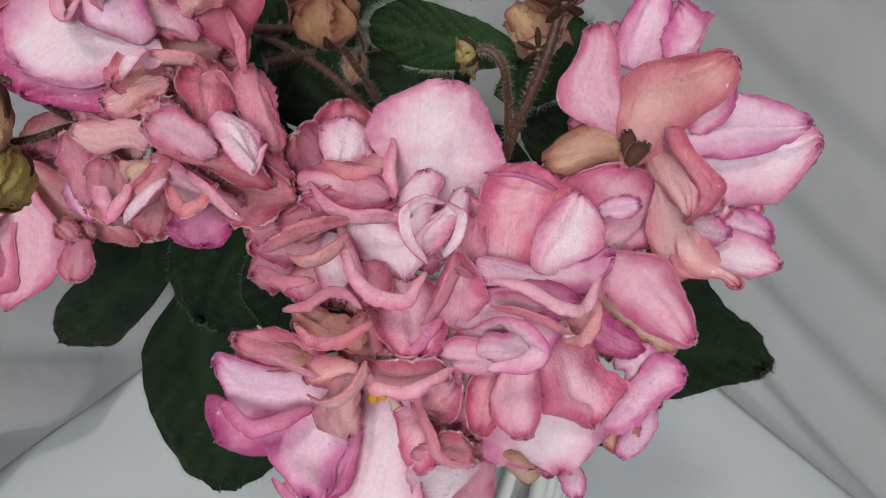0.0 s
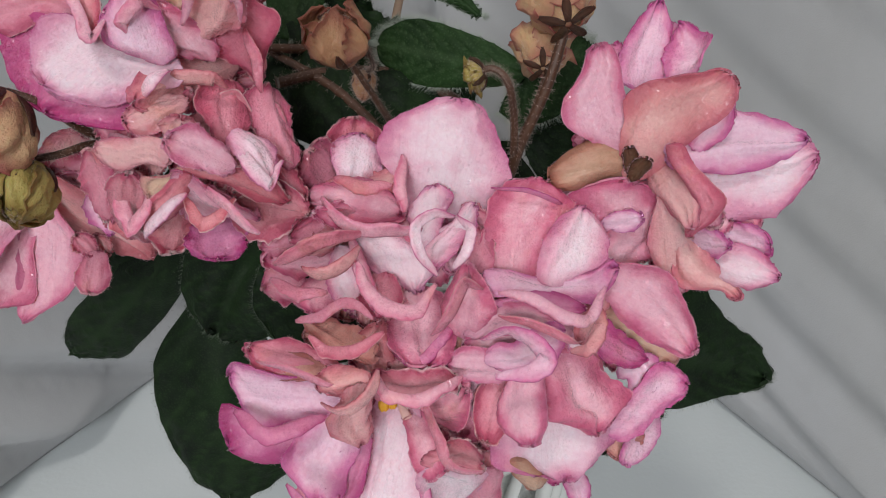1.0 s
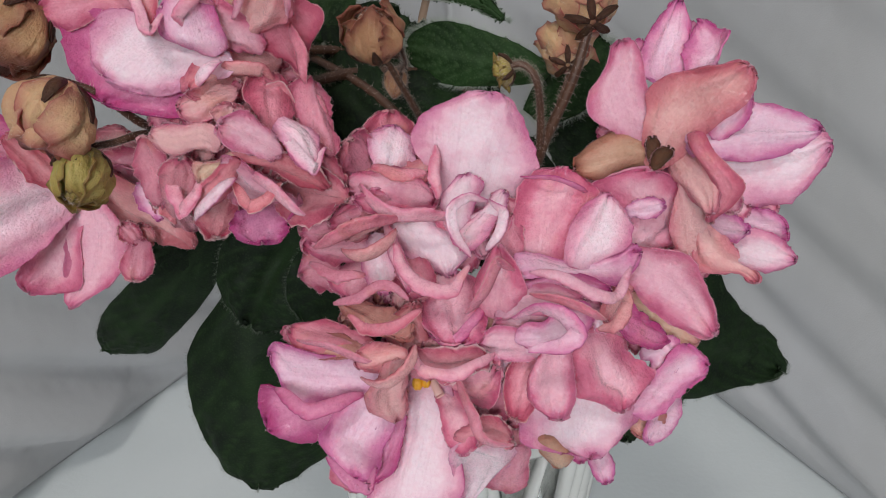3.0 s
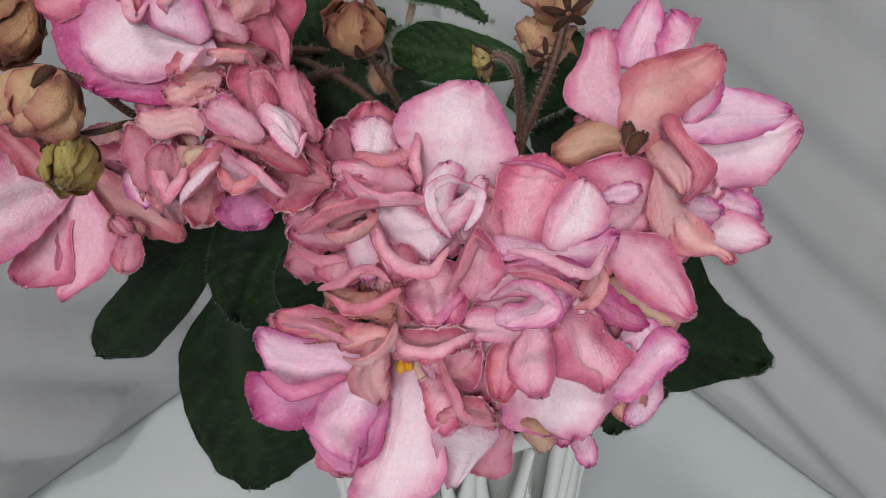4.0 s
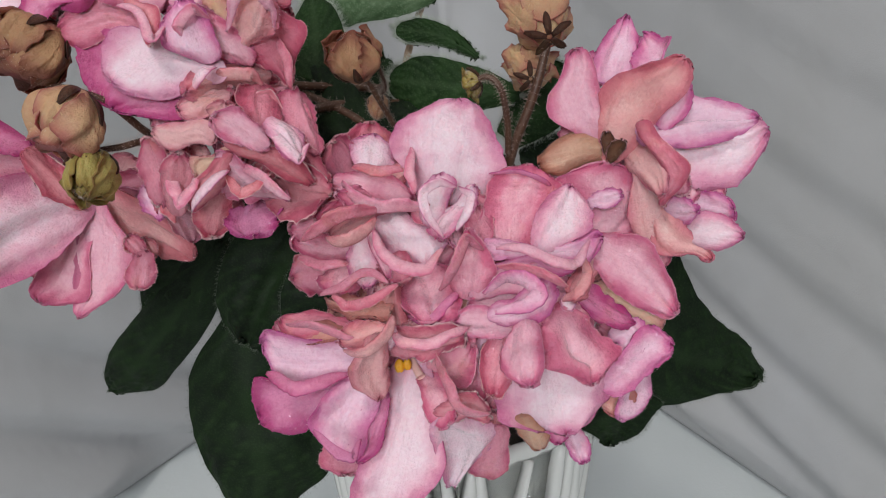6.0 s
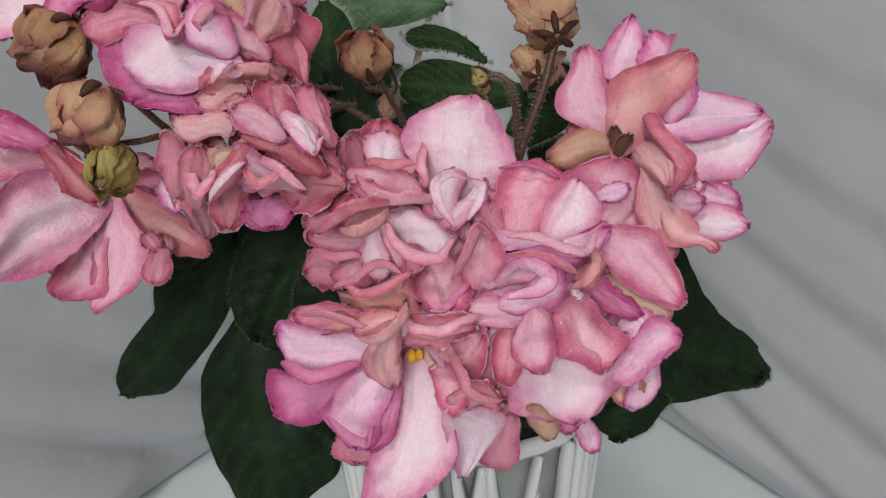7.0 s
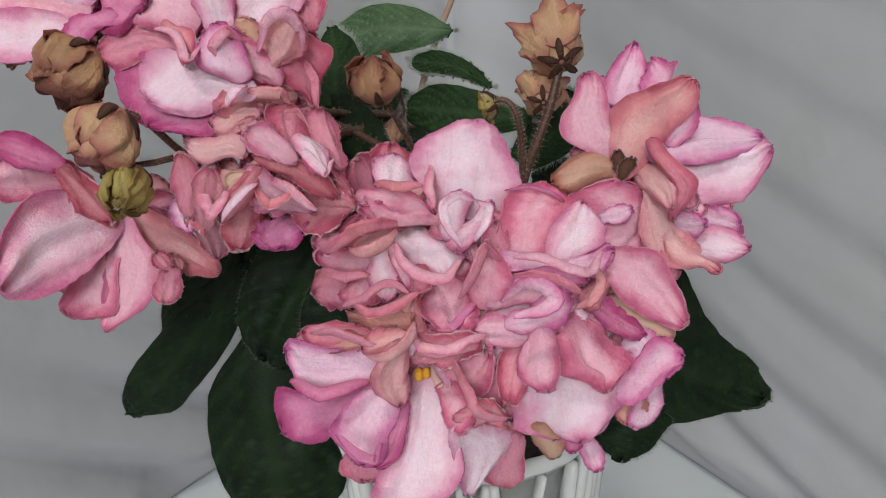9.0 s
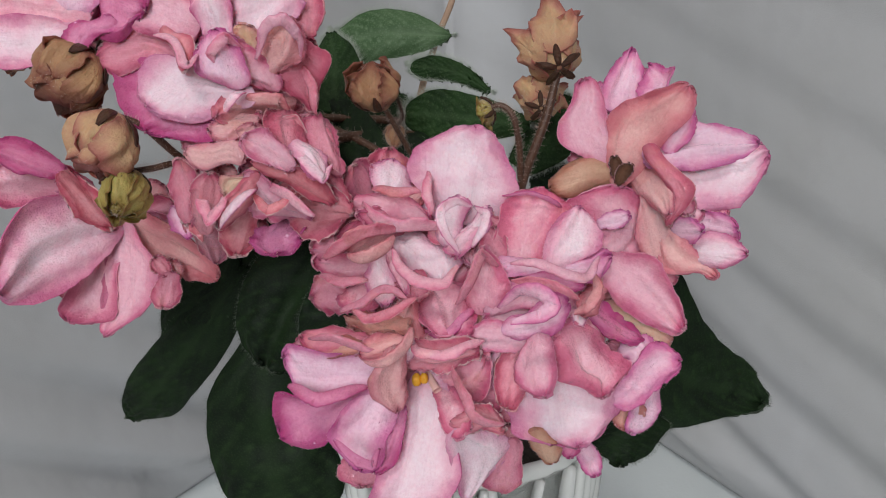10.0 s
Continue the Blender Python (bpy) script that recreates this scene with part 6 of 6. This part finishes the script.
f = flower((-84.4, 144.8, 243.4), (-95.0, 173.6, 245.0), 16, "magenta and pale pink bloom high at the side")
petal(f, (-76.1, 135.5, 240.6), (-100.3, 134.1, 244.8), (-3.2, -4.5, -5.0, -6.4, -6.2, -4.3), (2.8, 4.4, 5.3, 6.8, 5.4, 1.8), 1, 0.15, 0.3, "pink")
petal(f, (-76.9, 132.7, 238.2), (-100.0, 130.9, 237.2), (-4.2, -5.6, -6.6, -6.9, -6.3, -3.0), (0.8, 2.1, 3.4, 4.3, 4.1, 2.2), 0, 0.12, 0.3, "pale")
petal(f, (-72.6, 133.5, 241.2), (-78.5, 129.0, 233.1), (-4.6, -4.1, -2.1, -1.4, -1.4, -0.7), (0.3, 1.2, 4.0, 4.9, 4.4, 3.2), 2, 0.25, 0.4, "magenta")
petal(f, (-75.6, 135.8, 243.1), (-65.9, 131.0, 238.6), (-7.3, -7.9, -8.1, -8.8, -8.0, -5.8), (-1.1, 1.6, 5.4, 5.2, 4.2, -1.2), 0, 0.25, 0.5, "magenta")
petal(f, (-81.8, 136.1, 241.4), (-78.9, 136.8, 251.6), (-3.1, -5.6, -9.2, -9.4, -7.8, -4.0), (4.5, 6.0, 7.3, 7.6, 6.4, 2.9), 0, 0.2, 0.4, "lilac")
fold(f, (-76.5, 141.0, 243.9), (-73.2, 141.2, 247.1), 2.2, -9, "magenta")
fold(f, (-77.5, 140.2, 241.6), (-74.0, 140.4, 244.7), 1.9, -3, "magenta")
fold(f, (-80.1, 139.5, 238.8), (-80.2, 139.9, 243.1), 1.8, -16, "rose")
fold(f, (-79.0, 139.4, 239.0), (-76.2, 139.7, 242.7), 1.9, -5, "magenta")
fold(f, (-83.6, 140.3, 240.5), (-85.5, 138.0, 237.0), 2.0, 0, "rose")
fold(f, (-74.2, 137.8, 234.2), (-76.2, 137.9, 237.9), 2.2, -9, "magenta")

f = flower((-83.5, 146.1, 191.9), (-90.4, 164.8, 188.5), 20, "pale pink bloom seen from its side beside the buds")
petal(f, (-86.7, 151.2, 194.6), (-59.9, 144.8, 178.8), (-4.2, -5.0, -6.6, -7.2, -5.9, -3.2), (4.0, 4.8, 7.0, 7.2, 5.7, 3.1), 38, 0.1, 0.3, "faded")
petal(f, (-83.5, 148.9, 191.9), (-96.1, 137.1, 173.1), (-2.9, -4.8, -5.9, -9.0, -11.0, -6.4), (2.7, 3.6, 0.9, 1.0, 1.4, 1.1), -9, 0.12, 0.3, "pink")
petal(f, (-83.4, 148.6, 193.1), (-87.1, 138.6, 167.3), (-4.7, -7.3, -12.3, -12.3, -8.7, -3.4), (1.4, 1.9, 1.2, 1.0, 0.9, 1.0), 9, 0.12, 0.3, "pink")
petal(f, (-87.7, 147.9, 198.9), (-105.0, 133.0, 205.9), (-1.7, -2.7, -2.1, -3.4, -4.4, -2.8), (3.8, 5.5, 7.1, 8.7, 6.7, 3.0), -2, 0.15, 0.4, "pink")
petal(f, (-89.0, 137.9, 207.0), (-101.9, 134.3, 213.7), (-1.7, -2.4, -2.7, -3.3, -3.0, -1.8), (1.8, 2.7, 3.6, 4.3, 4.2, 2.7), -6, 0.3, 0.4, "magenta")
petal(f, (-80.9, 148.7, 193.4), (-102.0, 122.4, 187.3), (-3.0, -5.5, -7.4, -8.9, -8.4, -6.5), (6.6, 9.1, 11.5, 12.5, 8.7, 2.6), -29, 0.12, 0.25, "pale")
petal(f, (-70.7, 141.7, 181.6), (-71.7, 138.3, 173.8), (-2.5, -2.9, -3.4, -3.7, -3.3, -1.9), (1.3, 1.8, 2.6, 3.2, 3.2, 2.1), -18, 0.15, 0.3, "rose")
petal(f, (-88.2, 136.4, 208.0), (-83.4, 144.1, 192.3), (-0.6, -1.7, -2.5, -3.2, -3.0, -1.7), (2.9, 3.7, 4.1, 4.7, 3.6, 1.5), -21, 0.3, 0.8, "frost")
fold(f, (-92.5, 142.6, 197.4), (-91.7, 143.3, 202.3), 2.4, 6, "pink")
fold(f, (-82.8, 152.8, 190.1), (-87.5, 152.2, 191.7), 2.1, 0, "faded")
fold(f, (-85.7, 153.1, 190.9), (-88.6, 150.7, 187.4), 2.4, 7, "pink")
fold(f, (-82.1, 152.0, 187.8), (-86.4, 151.7, 190.3), 2.2, 5, "faded")
fold(f, (-70.7, 142.0, 181.0), (-73.7, 142.2, 184.9), 2.1, 15, "rose")
fold(f, (-69.2, 144.0, 178.9), (-71.5, 144.5, 183.3), 2.1, 17, "faded")
fold(f, (-73.7, 144.2, 182.3), (-70.3, 142.0, 178.8), 2.2, 8, "rose")
fold(f, (-91.9, 144.5, 177.1), (-95.6, 144.4, 180.4), 2.3, 5, "pink")
fold(f, (-93.3, 144.4, 177.5), (-97.9, 142.9, 176.8), 2.2, -12, "rose")

f = flower((36.4, 133.5, 203.8), (39.7, 160.1, 194.9), 20, "pale pink bloom turned to its side with violet-edged petals")
petal(f, (37.0, 132.0, 205.9), (62.7, 131.2, 209.4), (-5.8, -7.2, -6.5, -5.8, -2.0, -1.8), (2.5, 5.4, 11.2, 12.6, 10.9, 5.9), -9, 0.15, 0.45, "pale")
petal(f, (37.3, 129.6, 207.7), (61.4, 130.7, 210.2), (-3.0, -4.5, -7.0, -6.3, -4.3, -1.9), (2.8, 3.5, 4.7, 4.4, 3.2, 1.8), -19, 0.2, 0.5, "lilac")
petal(f, (35.7, 142.4, 214.3), (38.8, 153.8, 227.3), (-6.2, -6.3, -5.9, -4.6, -2.9, -1.6), (2.8, 3.4, 4.3, 3.7, 2.9, 1.6), 5, 0.12, 0.3, "lilac")
petal(f, (42.0, 139.6, 218.0), (42.9, 151.2, 223.0), (-4.0, -4.1, -4.0, -3.1, -2.2, -1.4), (1.8, 2.9, 5.6, 4.9, 3.0, 1.7), -46, 0.12, 0.4, "lilac")
petal(f, (41.7, 129.6, 208.8), (46.3, 129.2, 218.0), (-1.2, -1.5, -2.0, -1.4, -1.0, -1.0), (1.7, 2.0, 3.1, 3.2, 2.4, 1.3), -16, 0.12, 0.3, "lilac")
petal(f, (33.1, 137.4, 204.9), (27.2, 143.5, 222.9), (-5.0, -6.7, -10.0, -9.6, -5.1, -3.2), (1.1, 1.4, 1.8, 1.6, 2.1, 1.7), -6, 0.2, 0.25, "pink")
petal(f, (32.9, 134.4, 200.1), (44.3, 128.5, 223.7), (-4.7, -6.4, -9.8, -8.8, -4.5, -0.8), (1.2, 2.6, 3.3, 4.1, 5.4, 4.3), -31, 0.18, 0.25, "blush")
petal(f, (35.0, 134.9, 203.5), (41.3, 122.2, 196.9), (-3.4, -4.0, -5.9, -6.4, -5.9, -3.1), (1.8, 1.9, 1.9, 1.5, 1.1, 0.7), 43, 0.2, 0.2, "blush")
petal(f, (36.2, 126.5, 211.2), (41.2, 124.1, 194.2), (-2.9, -3.7, -6.3, -8.2, -5.9, -1.6), (0.7, 0.4, -1.4, -2.6, -0.9, 0.3), 37, 0.35, 0.3, "rose")
petal(f, (40.6, 129.6, 193.6), (51.4, 121.5, 183.5), (-1.6, -2.1, -1.9, -1.4, -1.7, -1.3), (2.1, 3.4, 6.3, 5.7, 1.9, 0.8), 18, 0.15, 0.4, "blush")
petal(f, (38.6, 130.2, 201.3), (42.2, 127.0, 183.2), (-2.5, -3.3, -4.3, -4.0, -3.0, -1.7), (1.8, 2.6, 4.1, 4.6, 3.9, 2.3), 17, 0.15, 0.3, "blush")
petal(f, (43.4, 127.7, 192.2), (48.5, 122.3, 193.5), (-1.7, -2.5, -3.7, -3.6, -2.6, -1.5), (1.2, 1.9, 2.7, 2.8, 1.8, 0.5), 33, 0.2, 0.3, "lilac")
petal(f, (46.7, 127.9, 192.3), (55.5, 123.7, 195.1), (-2.5, -3.0, -3.1, -3.0, -2.2, -0.5), (0.7, 1.4, 2.4, 3.5, 4.1, 3.7), 18, 0.2, 0.3, "lilac")
petal(f, (45.5, 128.0, 188.0), (56.1, 118.6, 189.0), (-1.9, -2.9, -4.5, -4.5, -3.6, -2.1), (1.7, 2.5, 3.4, 3.2, 2.3, 0.7), 9, 0.3, 0.4, "pale")
petal(f, (35.0, 138.0, 203.5), (18.8, 134.6, 200.4), (-2.9, -2.9, -2.7, -2.6, -2.9, -1.8), (1.8, 2.8, 5.2, 5.1, 4.0, 2.5), 5, 0.5, 0.1, "bronze")
petal(f, (32.8, 132.8, 201.2), (34.2, 131.7, 206.4), (-0.9, -1.3, -1.6, -1.5, -1.1, -0.2), (0.5, 0.8, 1.2, 1.5, 1.7, 1.6), -21, 0.2, 0.1, "sepal")
petal(f, (32.6, 133.7, 201.6), (31.5, 134.0, 207.2), (-0.5, -0.7, -0.9, -0.9, -0.9, -0.6), (0.8, 1.1, 1.5, 1.7, 1.7, 1.4), -6, 0.2, 0.1, "sepal")
fold(f, (42.6, 156.3, 222.6), (42.6, 153.4, 218.7), 2.0, -5, "magenta")
fold(f, (30.6, 150.7, 220.3), (33.0, 148.2, 217.1), 2.0, 14, "magenta")
fold(f, (32.5, 149.1, 217.6), (30.8, 146.4, 214.0), 1.8, 14, "magenta")
fold(f, (23.5, 143.0, 204.3), (27.7, 142.5, 205.3), 2.2, 2, "rose")
fold(f, (31.8, 141.9, 202.6), (30.7, 142.7, 206.9), 1.8, 13, "rose")
fold(f, (35.0, 142.3, 202.8), (30.9, 142.1, 205.0), 1.9, -17, "rose")
fold(f, (38.1, 131.8, 204.0), (39.3, 132.5, 207.8), 1.8, -13, "rose")
fold(f, (35.5, 137.0, 203.4), (39.5, 136.3, 204.1), 1.9, 19, "rose")
fold(f, (39.0, 140.1, 200.9), (34.4, 139.2, 201.5), 1.9, 8, "rose")
fold(f, (33.6, 140.1, 197.8), (30.4, 140.5, 201.1), 2.0, 7, "rose")
fold(f, (35.9, 141.3, 200.8), (32.9, 138.9, 198.0), 2.1, 9, "rose")
fold(f, (25.8, 140.3, 198.2), (30.0, 139.8, 199.3), 1.9, -1, "rose")
fold(f, (44.7, 126.2, 200.1), (45.8, 123.7, 196.9), 2.0, 13, "rose")
fold(f, (51.8, 129.0, 197.6), (54.3, 126.8, 195.1), 1.8, 11, "pink")
fold(f, (43.8, 127.1, 194.6), (46.7, 127.4, 197.5), 2.1, -2, "magenta")
fold(f, (45.5, 126.8, 195.5), (49.2, 126.4, 196.9), 2.0, -11, "pink")
fold(f, (51.7, 127.3, 193.6), (51.4, 128.1, 197.7), 2.0, 6, "magenta")
fold(f, (45.1, 130.7, 196.1), (43.7, 128.1, 192.7), 2.0, -18, "rose")
fold(f, (44.0, 133.3, 193.4), (45.0, 130.7, 190.0), 1.9, 12, "rose")
fold(f, (45.1, 131.9, 178.2), (42.7, 132.6, 182.2), 2.1, 2, "rose")

leaf("dark grey-green velvety leaf drooping past the pot", (-58.9, 171.7, 172.4), (-112.0, 198.0, 111.5), 18.8, -3, 0.12, 0.06, "leaf", left=(-3.4, -8.1, -10.9, -11.6, -10.9, -4.1), right=(2.9, 6.9, 6.9, 7.2, 7.1, 4.7))
leaf("broad dark green velvety leaf hanging over the pot", (-53.7, 170.2, 161.7), (-61.3, 156.3, 96.9), 36.3, 0, 0.12, 0.06, "leaf", left=(-2.2, -8.3, -14.9, -20.2, -22.5, -13.4), right=(3.0, 8.6, 15.9, 16.0, 13.1, 6.6))
leaf("dark green leaf with a glossy rounded end", (41.2, 156.7, 155.5), (80.8, 167.9, 130.6), 31.5, -1, 0.12, 0.06, "leaf", left=(-21.6, -17.4, -9.7, -6.8, -5.0, -0.1), right=(-7.8, 14.1, 19.5, 15.5, 9.5, 5.4))
leaf("dark leaf tucked beneath the pale bloom", (38.1, 148.4, 137.9), (36.4, 145.2, 124.2), 23.2, 0, 0.12, 0.06, "leaf", left=(-8.7, -12.6, -11.8, -10.1, -8.1, -4.4), right=(0.8, 6.1, 10.8, 13.1, 8.7, 3.0))
leaf("thin grey-green leaf behind another leaf", (-62.9, 172.6, 178.7), (-94.2, 186.4, 146.3), 17.5, -3, 0.12, 0.06, "leaf", left=(-4.4, -10.6, -12.6, -12.3, -11.3, -8.0), right=(1.5, 3.3, 4.8, 5.1, 1.8, -2.5))
leaf("pale green leaf at the back of the rosette", (-2.7, 218.9, 224.8), (-38.1, 222.9, 227.1), 15.7, 0, 0.12, 0.06, "pale", left=(-0.7, -3.7, -5.6, -7.0, -8.3, -3.6), right=(2.7, 5.8, 8.1, 8.7, 6.7, 2.4))
leaf("small light green leaf with a pale fuzzy rim", (8.0, 197.6, 211.1), (-15.5, 209.6, 217.3), 7.4, -1, 0.12, 0.06, "young", left=(-0.1, 0.0, 0.3, -0.4, -1.4, -0.5), right=(1.7, 4.2, 6.0, 6.6, 6.0, 3.9))
leaf("mid-green hairy young leaf standing behind the blooms", (16.9, 170.5, 205.6), (-16.1, 186.1, 207.2), 14.0, -1, 0.12, 0.06, "young", left=(-0.6, -2.4, -4.0, -5.1, -4.6, -1.9), right=(3.9, 6.2, 7.8, 8.9, 8.5, 5.4))
leaf("green leaf standing between the blooms", (-34.2, 189.3, 209.0), (-41.1, 206.6, 228.9), 14.5, 1, 0.12, 0.06, "young", left=(-4.6, -6.1, -5.3, -4.0, -2.0, 1.0), right=(1.9, 6.8, 9.1, 9.4, 8.4, 6.0))
leaf("shaded dark green leaf under the blooms", (-31.9, 168.8, 186.1), (-54.7, 159.1, 147.4), 28.4, 0, 0.1, 0.12, "leaf")
leaf("shaded dark green leaf behind the blooms", (-32.8, 169.3, 193.6), (-69.8, 179.8, 153.6), 29.4, 0, 0.1, 0.12, "leaf")
leaf("dark green leaf behind the bud stalk", (13.5, 173.3, 195.4), (30.3, 185.3, 210.5), 15.0, 0, 0.15, 0.1, "young")
# dark leaves added behind the blooms to stand in for deep shadow in gaps
leaf("dark leaf added to fill a shadowed gap of the rosette", (-18.0, 167.5, 193.5), (-44.5, 195.7, 210.0), 22.9, 0, 0.1, 0.1, "leaf")
leaf("dark leaf added to fill a shadowed gap of the rosette", (-9.4, 169.6, 192.7), (-3.2, 191.1, 205.3), 25.8, 0, 0.1, 0.1, "leaf")
leaf("dark leaf added to fill a shadowed gap of the rosette", (25.1, 165.3, 189.6), (36.9, 169.2, 169.4), 22.1, 0, 0.1, 0.1, "leaf")
leaf("dark leaf added to fill a shadowed gap of the rosette", (4.0, 155.1, 161.9), (8.7, 142.3, 136.6), 25.7, 0, 0.1, 0.1, "leaf")
leaf("dark leaf added to fill a shadowed gap of the rosette", (25.6, 168.7, 181.0), (28.5, 181.8, 194.4), 19.6, 0, 0.1, 0.1, "leaf")
leaf("dark leaf added to fill a shadowed gap of the rosette", (-18.5, 159.0, 175.0), (-35.8, 153.5, 148.0), 29.1, 0, 0.1, 0.1, "leaf")
leaf("dark leaf added to fill a shadowed gap of the rosette", (6.6, 168.4, 193.9), (2.8, 161.6, 162.4), 33.8, 0, 0.1, 0.1, "leaf")
leaf("dark leaf added to fill a shadowed gap of the rosette", (-28.4, 180.5, 188.9), (-16.3, 204.9, 209.8), 40.0, 0, 0.1, 0.1, "leaf")

stem("reddish-brown hairy bud stalk", 0.95, [(22.1, 152.8, 224.2), (18.6, 149.7, 212.4), (13.3, 149.0, 198.7), (10.6, 152.3, 183.8), (7.1, 160.7, 159.4)], 1, "stalk")
stem("slender brown pedicel", 0.55, [(19.6, 155.7, 214.5), (17.2, 152.5, 208.6), (14.7, 149.9, 201.2)], 1, "stalk")
stem("hooked green-brown pedicel of a small bud", 0.62, [(5.3, 148.4, 215.8), (8.4, 147.8, 216.8), (11.1, 147.0, 214.4), (12.4, 146.9, 207.9), (12.8, 148.3, 199.6)], 1, "stalk")
stem("dark brown hairy pedicel", 0.70, [(-70.1, 124.9, 221.5), (-65.3, 126.2, 218.7), (-61.1, 130.4, 212.1), (-59.8, 140.1, 206.3), (-56.4, 156.9, 193.4)], 1, "stalk")
stem("dark brown hairy pedicel", 0.60, [(-67.8, 123.3, 210.4), (-64.5, 125.4, 210.3), (-60.9, 129.7, 210.1), (-60.4, 139.9, 205.7)], 1, "stalk")
stem("dark brown pedicel", 0.60, [(-73.5, 134.5, 237.4), (-75.6, 135.4, 234.0), (-77.7, 136.5, 231.0)], 1, "stalk")
stem("brown leaf petiole lying across the rosette", 1.20, [(-36.8, 173.0, 204.8), (-27.2, 179.6, 204.6), (-9.4, 183.5, 202.4), (5.5, 177.6, 196.2)], 1, "stalk")
stem("brown leaf petiole lying across the rosette", 1.00, [(-49.5, 174.2, 212.4), (-33.6, 184.9, 208.4), (-18.7, 188.9, 206.3), (-3.3, 183.4, 201.4)], 1, "stalk")
stem("dark red petiole in the shade", 0.90, [(-39.8, 184.6, 207.9), (-23.9, 174.6, 202.2), (-12.1, 165.7, 193.8)], 1, "stalk")
stem("pale brown stalk rising behind the leaves", 0.90, [(0.1, 239.9, 245.3), (-2.3, 233.2, 235.4), (-8.3, 222.1, 222.2), (-13.5, 211.6, 204.4), (-10.0, 183.2, 189.1)], 0, "stalk")
stem("slender drooping pedicel", 0.40, [(-15.6, 153.3, 219.5), (-14.9, 161.6, 212.7), (-17.1, 166.6, 209.1)], 1, "stalk")
stem("brown pedicel of a round bud", 0.60, [(-18.4, 153.2, 216.4), (-14.0, 159.1, 205.6), (-9.3, 165.7, 193.7)], 1, "stalk")

bud("half-open beige bud with brown star-shaped sepals", (21.8, 149.8, 224.6), (20.2, 164.2, 229.8), 14.7, "budbeige", 5, 0.8, 1)
bud("folded beige bud below a larger one", (18.1, 153.7, 214.9), (17.8, 165.0, 217.1), 10.8, "budbeige", 5, 0.6, 1)
bud("round brownish bud with a creamy cheek", (-19.5, 153.1, 216.2), (-21.4, 150.5, 227.2), 11.2, "budbrown", 5, 0, 1)
bud("tiny brown hanging bud", (-17.1, 166.7, 209.5), (-17.5, 162.8, 204.3), 5.1, "budbrown", 4, 0, 1)
bud("small yellow-green bud on a hooked stalk", (6.6, 148.4, 215.8), (3.3, 149.0, 214.8), 7.1, "budyellow", 4, 0, 1)
bud("plump beige and rose bud with folded petals", (-70.1, 124.9, 221.5), (-74.5, 117.4, 212.4), 13.8, "budbeige", 5, 0.1, 1)
bud("round yellow-green bud with brown sepals", (-67.9, 123.0, 209.6), (-69.4, 114.4, 203.3), 10.0, "budyellow", 5, 0, 1)
bud("brown withered bud under the top bloom", (-77.4, 135.0, 232.9), (-83.1, 125.8, 225.2), 14.5, "budbrown", 5, 0.1, 1)
bud("brown withered bud cut by the bloom above", (-92.5, 137.4, 235.0), (-95.2, 132.1, 232.2), 8.3, "budbrown", 4, 0.1, 1)
ANTHER_PLACE = Vector((-0.0104, 0.1138, 0.1660))

inner_petals()


def stamens(place):
    """Two joined yellow anther sacs and the pale pistil in the throat of the low bloom."""
    parent = BLOOMS[0][0]
    for dx, dz, size in ((-0.0013, -0.0001, 0.0013), (0.0003, 0.0002, 0.0011)):
        bm = bmesh.new()
        bmesh.ops.create_icosphere(bm, subdivisions=3, radius=size)
        for v in bm.verts:
            v.co.x *= 0.8
            v.co.z *= 1.15
            if abs(v.co.x) < size * 0.18 and v.co.y < 0:
                v.co.y += 0.0003
            v.co += Vector((place.x + dx, place.y, place.z + dz))
        me = bpy.data.meshes.new("anther")
        bm.to_mesh(me)
        bm.free()
        me.materials.append(ANTHER)
        me.polygons.foreach_set("use_smooth", [True] * len(me.polygons))
        under(new("anther", me), parent, "bright yellow pollen sac")
    ob, _ = tube("pistil", [place + Vector((0.001, 0.003, 0.0)), place + Vector((0.0022, 0.0, -0.0012)), place + Vector((0.003, -0.0014, -0.0020))], 0.0007, PISTIL, 10)
    under(ob, parent, "pale pink pistil")


stamens(ANTHER_PLACE)

# fringes of fine hairs on the petal rims
for parent, roots in FRINGE.items():
    hairs("petal_fringe", roots, 0.0005, 0.000018, PETAL["pink"], parent, "very fine hairs on the petal rims")
